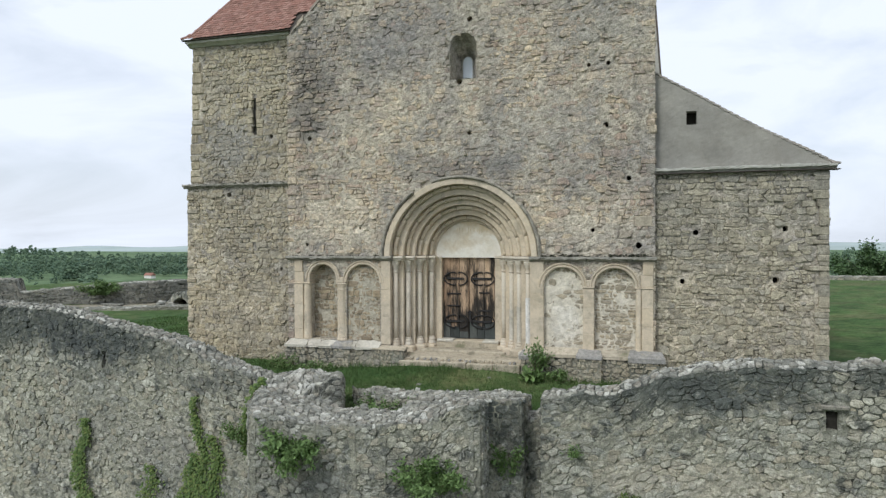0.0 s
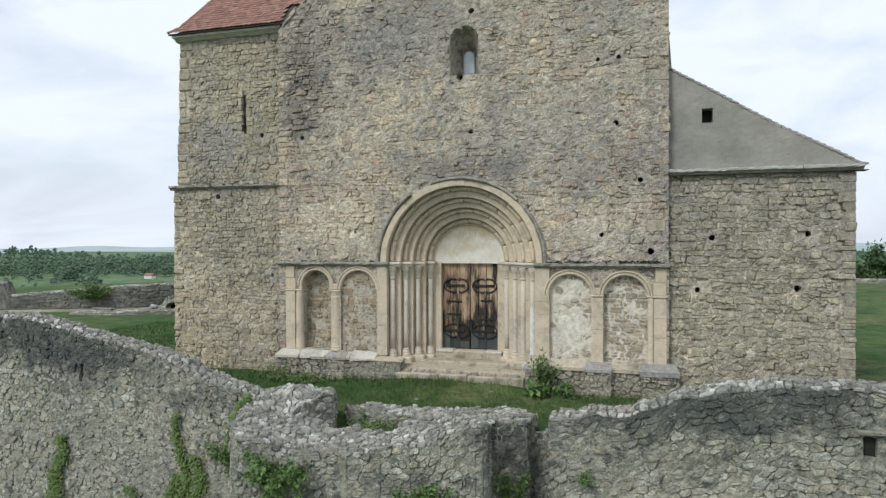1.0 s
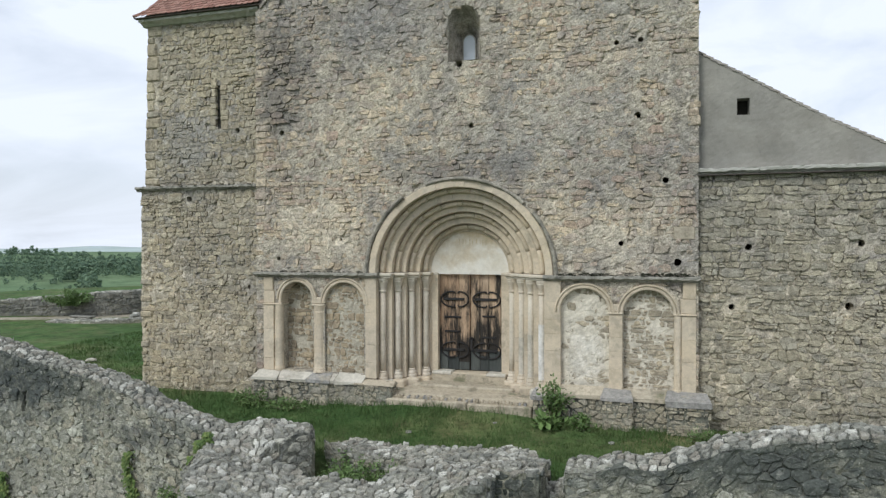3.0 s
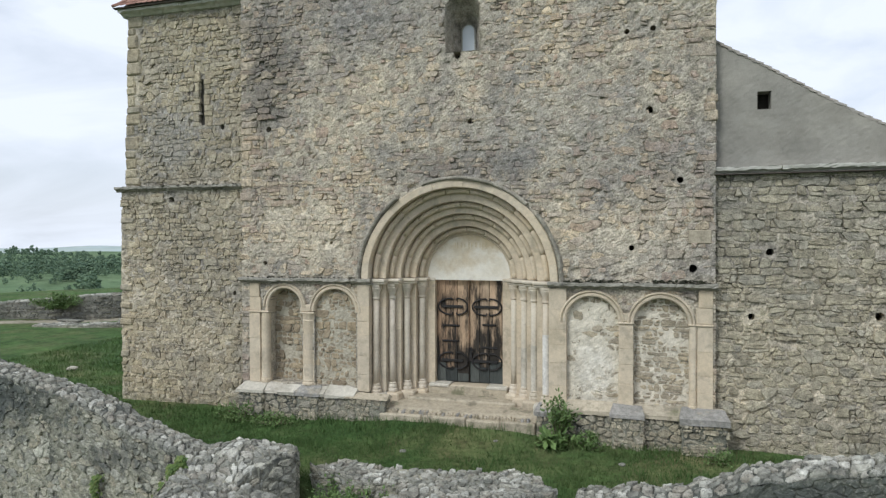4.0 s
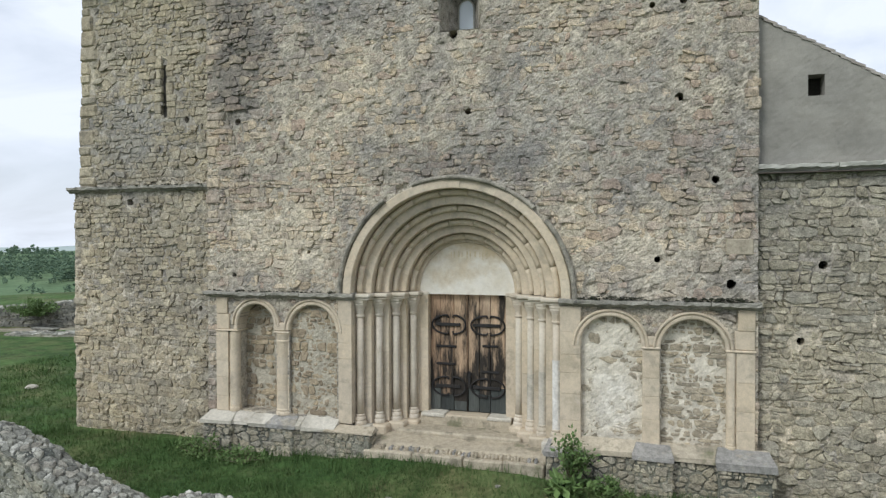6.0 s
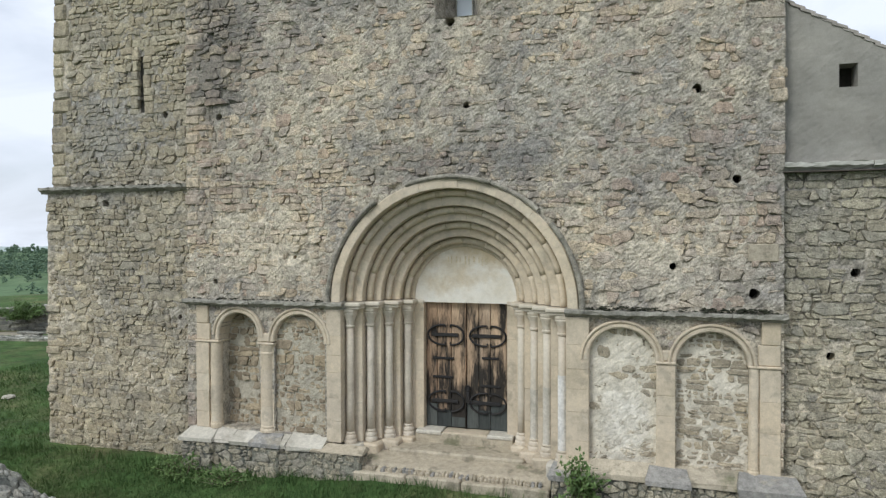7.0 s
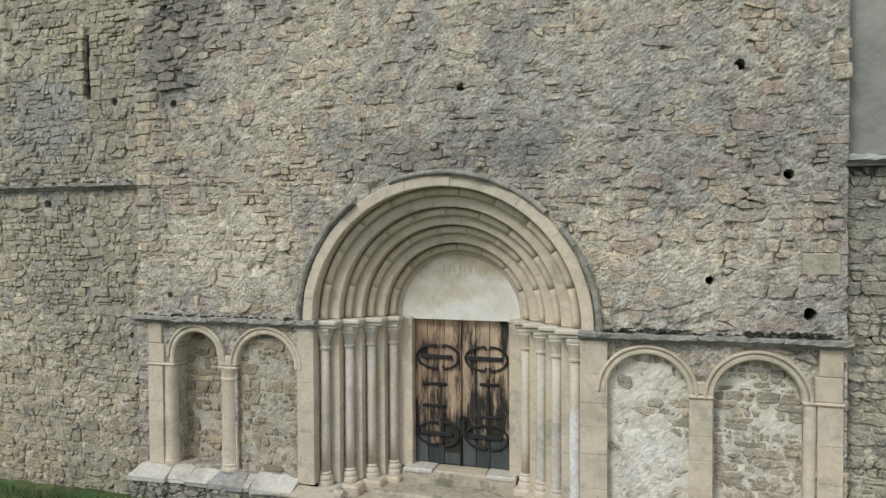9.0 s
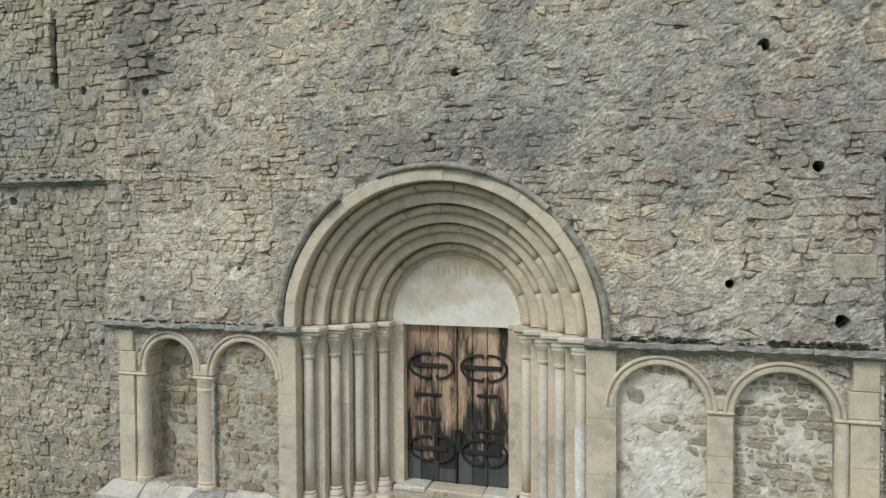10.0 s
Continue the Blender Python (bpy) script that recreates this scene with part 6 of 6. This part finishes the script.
# ---- plants ----
def leaf(s, p, d, up, l, w):
    """A pointed leaf, folded along its rib."""
    side = d.cross(up)
    if side.length < 1e-4:
        side = Vector((1, 0, 0))
    side.normalize()
    nrm = side.cross(d).normalized()
    a, b, c, e = p, p + d * l * 0.45 + side * w - nrm * w * 0.35, p + d * l, p + d * l * 0.45 - side * w - nrm * w * 0.35
    m = p + d * l * 0.5
    s.add([tuple(a), tuple(b), tuple(c), tuple(e), tuple(m)], [(0, 1, 4), (1, 2, 4), (2, 3, 4), (3, 0, 4)])


def rand_dir(rng, zmin=-1.0):
    while True:
        v = Vector((rng.uniform(-1, 1), rng.uniform(-1, 1), rng.uniform(zmin, 1)))
        if 0.05 < v.length < 1:
            return v.normalized()


def bush(name, at, size, seed, label, leaves=900, leaf_len=0.07, hang=Vector((0, 0, 0)), mat=None, stems=16, group="", category="shrub"):
    """Branching stems with sprays of pointed leaves; hang draws the shoots out of a wall or down it."""
    rng, th = random.Random(seed), empty(name, label, category, group, at=at)
    st, lv = Soup(), Soup()
    tips = []
    for i in range(stems):
        d = (rand_dir(rng, 0.0) + Vector((0, 0, 0.5)) + hang).normalized()
        p, pts = Vector((rng.uniform(-0.05, 0.05), rng.uniform(-0.03, 0.03), 0)), []
        n = 7
        for k in range(n):
            pts.append(tuple(p))
            q = Vector((d.x * size[0], d.y * size[1], d.z * size[2])) / n
            p = p + q * rng.uniform(0.8, 1.2)
            d = (d + rand_dir(rng) * 0.22 + hang * 0.15).normalized()
            if k > 0:
                tips.append((Vector(p), d.copy()))
        t = tube(pts, 0.010, 5, 0.3)
        st.add(t.v, t.f)
    for i in range(leaves):
        p, d = rng.choice(tips)
        tw = (d * 0.5 + rand_dir(rng)).normalized()
        q = p + Vector((rng.gauss(0, 0.10) * size[0], rng.gauss(0, 0.10) * size[1], rng.gauss(0, 0.09) * size[2]))
        l = leaf_len * rng.uniform(0.55, 1.35)
        leaf(lv, q, tw, (Vector((0, 0, 1)) + rand_dir(rng) * 0.6).normalized(), l, l * 0.26)
    part("stem", st, M_DRYSTEM, th)
    part("foliage", lv, mat or M_LEAF, th)
    return th


bush("elder_shrub", (2.05, -0.46, 0.25), (0.36, 0.3, 0.66), 21, "small leafy elder shrub growing against the plinth", 800, 0.075)
bush("burdock_plant", (2.02, -0.66, -0.02), (0.40, 0.34, 0.34), 22, "broad-leaved weed in the grass by the portal", 170, 0.17, category="weed")
bush("nettle_clump", (2.60, -0.55, -0.02), (0.32, 0.28, 0.32), 23, "dense green nettle clump by the plinth", 900, 0.06, category="weed")
bush("nettle_clump", (4.75, -0.62, -0.03), (0.34, 0.3, 0.24), 24, "low green weeds at the foot of the plinth", 500, 0.05, category="weed")
bush("nettle_clump", (-4.55, -0.55, -0.03), (0.75, 0.45, 0.36), 25, "low green weeds at the foot of the tower", 900, 0.06, category="weed")
bush("nettle_clump", (-3.7, -0.6, -0.03), (0.6, 0.4, 0.26), 26, "low green weeds at the foot of the plinth", 600, 0.06, category="weed")
bush("wall_elder", (-1.48, -6.02, -0.30), (0.55, 0.42, 0.62), 27, "bright green elder bush rooted in the bastion wall", 2600, 0.085, Vector((0, -0.35, -0.62)))
bush("wall_elder", (1.0, -5.74, -0.85), (0.72, 0.5, 0.55), 28, "green elder bush rooted low in the bastion wall", 2800, 0.075, Vector((0, -0.35, -0.1)))
bush("wall_elder", (2.15, -4.55, -0.95), (0.42, 0.4, 0.75), 29, "dark green bush in the corner of the bastion", 900, 0.08, Vector((0, -0.3, 0)))
bush("wall_tuft", (3.35, -4.78, -0.35), (0.22, 0.16, 0.22), 30, "small green tuft growing out of the wall", 260, 0.05, Vector((0, -0.5, 0)), category="weed")
bush("wall_tuft", (4.2, -4.78, -1.15), (0.26, 0.16, 0.30), 31, "small green tuft growing out of the wall", 320, 0.05, Vector((0, -0.5, 0)), mat=M_IVY, category="weed")
bush("wall_tuft", (-3.62, -4.38, -0.72), (0.40, 0.25, 0.42), 32, "dark leafy tuft on the curtain wall", 600, 0.06, Vector((0, -0.5, 0)), category="weed")
bush("ruin_bush", (-23.4, 12.6, 0.55), (1.5, 0.8, 0.7), 33, "low green shrub growing over the ring wall", 3600, 0.11)
for i, (x, y) in enumerate(((-0.9, -4.0), (-0.3, -4.1), (0.1, -4.1), (-1.0, -3.7), (-0.5, -3.75), (-0.7, -4.3))):
    bush("nettle_clump", (x, y + 0.12, -0.42), (0.36, 0.25, 0.56), 130 + i, "dark nettles growing inside the bastion", 620, 0.065, category="weed")


def ivy(strips, seed, label):
    """Leaves lying on a wall face in ragged upright strips."""
    rng, th = random.Random(seed), empty("ivy", label, "climbing plant")
    lv, st = Soup(), Soup()
    for x, y, z0, z1, w, n in strips:
        for i in range(n):
            t = rng.random()
            z = z0 + (z1 - z0) * t
            sway = (0.12 if z1 - z0 > 0.6 else 0.0) * math.sin(z * 3.1 + seed) + 0.03 * math.sin(z * 9.0)
            q = Vector((x + sway + rng.gauss(0, w * (0.25 + 0.5 * (1 - t))), y - rng.uniform(0.03, 0.10), z))
            d = (Vector((rng.uniform(-0.7, 0.7), -0.35, -0.6)) + rand_dir(rng) * 0.3).normalized()
            leaf(lv, q, d, Vector((0, -1, 0.4)), rng.uniform(0.045, 0.085), rng.uniform(0.018, 0.032))
        t = tube([(x + (0.12 if z1 - z0 > 0.6 else 0.0) * math.sin(zz * 3.1 + seed), y - 0.03, zz) for zz in np.linspace(z0, z1, 8)], 0.008, 5)
        st.add(t.v, t.f)
    part("stem", st, M_DRYSTEM, th)
    part("foliage", lv, M_IVY, th)


ivy([(-8.2, -3.72, -3.2, -0.75, 0.20, 1600)], 61, "yellow-green ivy strip climbing the curtain wall")
ivy([(-4.72, -4.06, -2.6, 0.05, 0.13, 1100), (-4.36, -4.10, -2.6, -0.75, 0.20, 1000), (-5.0, -4.02, -2.8, -1.2, 0.20, 700)], 62, "yellow-green ivy climbing the curtain wall beside the bastion")
ivy([(-3.34, -4.27, -2.4, 0.42, 0.08, 900), (-2.88, -4.46, 0.38, 0.64, 0.085, 420), (-3.06, -4.46, 0.17, 0.43, 0.085, 420), (-3.22, -4.46, -0.03, 0.23, 0.085, 420)], 63, "bright ivy hanging in the corner of the bastion")
ivy([(-6.2, -3.9, -3.0, -1.6, 0.3, 350)], 64, "sparse ivy low on the curtain wall")

# grass blades in the yard, thicker along the foot of the walls
g_rng, gs = random.Random(91), Soup()
for i in range(134000):
    if i < 100000:
        x, y, big = g_rng.uniform(-9.5, 8.6), g_rng.uniform(-4.6, -0.15), 1.0
    else:
        x, y, big = g_rng.uniform(-16, -8.3), g_rng.uniform(-3.2, 9.0), 1.3
    if y < lerp_table(FRONT, x) + 0.6 or inside(BASTION, x, y) or (-1.6 < x < 1.66 and y > -0.33):
        continue
    if g_rng.random() > 0.62 + 0.7 * noise.noise(Vector((x * 0.9, y * 0.9, 2.0))):
        continue
    tuft = max(0.0, noise.noise(Vector((x * 1.4, y * 1.4, 9.0))))
    h = big * g_rng.uniform(0.025, 0.085) * (1.0 + max(0.0, 1.4 * (y + 1.0)) * (1 if x > -8.3 and y < 0 else 0) + 1.8 * tuft)
    a, w = g_rng.uniform(0, 2 * math.pi), 0.008 * big
    z = ground_z(x, y) - 0.01
    lx, ly = g_rng.uniform(-0.5, 0.5) * h, g_rng.uniform(-0.5, 0.5) * h
    gs.add([(x - w * math.cos(a), y - w * math.sin(a), z), (x + w * math.cos(a), y + w * math.sin(a), z), (x + lx, y + ly, z + h)], [(0, 1, 2)])
part("grass", gs, M_GRASS, None, "short green grass growing in the yard", kind="stuff", category="grass")

# loose stones in the grass
for i, (x, y, r) in enumerate(((-12.5, 2.9, 0.16), (-0.6, -1.45, 0.07), (0.95, -0.75, 0.05), (3.2, -1.1, 0.06))):
    rng, s = random.Random(700 + i), Soup()
    prof = lathe([(r * 0.7, -0.03), (r, r * 0.25), (r * 0.8, r * 0.5), (r * 0.3, r * 0.66)], 0, 0, 9)
    z = ground_z(x, y)
    s.add([(x + a * rng.uniform(0.8, 1.25), y + b * rng.uniform(0.8, 1.2), z + c) for a, b, c in prof.v], prof.f)
    part("loose_stone", s, M_PALE if i == 0 else M_FORT_TOP, None, "loose pale stone lying in the grass", group="loose stones", category="stone")

# ---- far woods and the tree by the ring wall ----
ico_v, ico_f = [], []
_bm = bmesh.new()
bmesh.ops.create_icosphere(_bm, subdivisions=1, radius=1.0)
ico_v, ico_f = [tuple(v.co) for v in _bm.verts], [tuple(v.index for v in f.verts) for f in _bm.faces]
_bm.free()
f_rng, woods = random.Random(17), Soup()
made = 0
while made < 2600:
    r = 300 + 700 * f_rng.random()
    deg = f_rng.uniform(-58, -30) if f_rng.random() < 0.84 else f_rng.uniform(6, 24)
    a = radians(deg)
    x, y = r * math.sin(a), r * math.cos(a)
    dens = 1.35 * noise.noise(Vector(((x + y) * 0.006, (y - x) * 0.013, 7.0))) + 0.45 * noise.noise(Vector((x * 0.03, y * 0.03, 2.0)))
    # woods close up along the crest and down the gully; the near slope stays open meadow
    dens += 0.38 * min(1.0, max(0.0, (r - 430) / 200.0)) + 0.40 * min(1.0, max(0.0, (deg + 48) / 5.0)) + (0.4 if deg > 0 else 0.0)
    if r > 860 and deg > -45:
        dens -= 1.3
    lone = 0.0 < dens < 0.30 and f_rng.random() < 0.14
    if dens < 0.30 and not lone or -45 < deg < -37 and r < 475:
        continue
    made += 1
    h = f_rng.uniform(4.0, 9.0) * (1.4 if f_rng.random() < 0.06 else 1.0) * (0.55 if dens < 0.50 else 1.0)
    z = ground_z(x, y)
    lean = f_rng.uniform(0.22, 0.34)
    for k in range(24):
        t = f_rng.random()
        wide = lean * h * (1.15 - 0.75 * t)
        ox, oy, oz, sc = f_rng.gauss(0, 0.8) * wide, f_rng.gauss(0, 0.8) * wide, h * (0.12 + 0.84 * t), h * f_rng.uniform(0.05, 0.125)
        woods.add([(x + ox + vx * sc * f_rng.uniform(0.5, 1.6), y + oy + vy * sc * f_rng.uniform(0.5, 1.6), z + oz + vz * sc * f_rng.uniform(0.5, 1.4)) for vx, vy, vz in ico_v], ico_f)
part("woodland", woods, M_HAZED_WOODS, None, "dense deciduous woods and thickets on the far hills", kind="stuff", category="woods")


def tree(at, h, seed, label):
    rng, th = random.Random(seed), empty("tree", label, "tree", at=at)
    tr, lv = tube([(0, 0, -0.2), (0.05, 0, h * 0.2), (-0.05, 0.05, h * 0.45), (0, 0, h * 0.8)], 0.16, 8, 0.3), Soup()
    for i in range(11):
        d = rand_dir(rng, 0.1)
        b = Vector((0, 0, h * rng.uniform(0.16, 0.6)))
        t = tube([tuple(b), tuple(b + d * h * 0.2), tuple(b + d * h * 0.36 + Vector((0, 0, h * 0.05)))], 0.06, 6, 0.3)
        tr.add(t.v, t.f)
        for k in range(800):
            c = b + Vector((d.x * 1.35, d.y * 1.35, d.z)) * h * rng.uniform(0.10, 0.42) + Vector((rng.gauss(0, 0.07), rng.gauss(0, 0.07), rng.gauss(0, 0.05))) * h
            l = rng.uniform(0.13, 0.26)
            leaf(lv, c, rand_dir(rng), Vector((0, 0, 1)), l, l * 0.4)
    part("trunk", tr, M_DRYSTEM, th)
    part("crown", lv, M_TREE, th)


tree((22.0, 46.0, -1.6), 4.9, 3, "round-crowned green tree beyond the ring wall")
tree((26.5, 50.0, -1.9), 5.2, 4, "green tree beyond the ring wall")
# ridges at the edge of sight, their haze painted in as pale colour
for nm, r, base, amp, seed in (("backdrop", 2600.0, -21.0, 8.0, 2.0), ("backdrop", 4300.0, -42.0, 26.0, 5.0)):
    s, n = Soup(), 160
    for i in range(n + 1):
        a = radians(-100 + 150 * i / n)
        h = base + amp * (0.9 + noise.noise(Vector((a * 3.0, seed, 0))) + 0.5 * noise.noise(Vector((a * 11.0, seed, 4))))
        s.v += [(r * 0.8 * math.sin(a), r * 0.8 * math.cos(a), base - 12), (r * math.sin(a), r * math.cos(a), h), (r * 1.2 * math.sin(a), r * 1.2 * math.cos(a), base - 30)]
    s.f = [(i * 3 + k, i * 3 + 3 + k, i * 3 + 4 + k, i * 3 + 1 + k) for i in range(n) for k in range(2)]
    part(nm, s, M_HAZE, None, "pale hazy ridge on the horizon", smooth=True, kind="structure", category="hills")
# a small far farmhouse
house = empty("farmhouse", "small white farmhouse with a red roof on the far slope", "house")
hx, hy = -304.0, 348.0
hz = ground_z(hx, hy) - 0.5
part("wall", box(hx - 2.9, hx + 2.9, hy - 2, hy + 2, hz - 1, hz + 2.0, 0.05), M_WHITE, house)
rf = Soup()
rf.add([(hx - 3.2, hy - 2.3, hz + 1.9), (hx + 3.2, hy - 2.3, hz + 1.9), (hx + 3.2, hy, hz + 3.6), (hx - 3.2, hy, hz + 3.6), (hx - 3.2, hy + 2.3, hz + 1.9), (hx + 3.2, hy + 2.3, hz + 1.9)],
       [(0, 1, 2, 3), (3, 2, 5, 4), (0, 3, 4), (1, 5, 2)])
part("roof", rf, M_RED_ROOF, house)

# ---- the stones of the church walls, last ----
def tower_stone(u, v):
    z = -0.15 + v
    x = tower_x(u, z)
    if abs(x + 6.07) < 0.20 and 6.3 < z < 7.56 or 4.86 < z < 5.08 or u < (0.05 if z < 4.9 else 0.34) or z > 8.98:
        return False
    return all(math.hypot(x - hx, z - hz) > r + 0.11 for hx, hz, r in TOWER_HOLES)


def aisle_stone(u, v):
    return u < 3.34 and v < 5.05 and all(math.hypot(4.74 + u - hx, v - 0.15 - hz) > r + 0.12 for hx, hz, r in AISLE_HOLES)


def flat_patch(u, v, seed):
    return noise.noise(Vector((u * 0.45, v * 0.8, seed))) + 0.5 * noise.noise(Vector((u * 1.3, v * 2.1, seed + 3))) > -0.30


nave_keep = lambda u, v: nave_stone(NX0 + u, NZ0 + v)
for wall, U, V, place, mat, keep, single, seed, flat, chunky, proud, gap, bold in (
        (wall_nave, 9.62, 13.8, nave_place, M_NAVE, nave_keep, lambda u, v: abs(NX0 + u) < 2.6 and 3.0 < v < 6.0, 501, (0.205, 0.120), (0.26, 0.128), (-0.020, 0.007), 0.002, 0.05),
        (wall_tower, 3.45, 9.25, tower_place, M_TOWER, tower_stone, lambda u, v: v < 4.6, 511, (0.180, 0.120), (0.205, 0.136), (-0.010, 0.014), 0.002, 0.10),
        (wall_aisle, 3.68, 5.15, aisle_place, M_AISLE, aisle_stone, lambda u, v: v > 0.5, 521, (0.215, 0.122), (0.235, 0.132), (-0.006, 0.020), 0.004, 0.14)):
    rubble(wall, U, V, *flat, place, mat, seed, keep=lambda u, v: keep(u, v) and flat_patch(u, v, seed), single=single, proud=proud, gap=gap, limit=195, coursed=True, rough=0.005, dome=0.008, bold=bold, drop=0.10, split=0.30)
    rubble(wall, U, V, *chunky, place, mat, seed + 1, keep=lambda u, v: keep(u, v) and not flat_patch(u, v, seed), single=single, proud=proud, gap=gap, limit=100, rough=0.005, dome=0.010, bold=bold, drop=0.14, split=0.30)
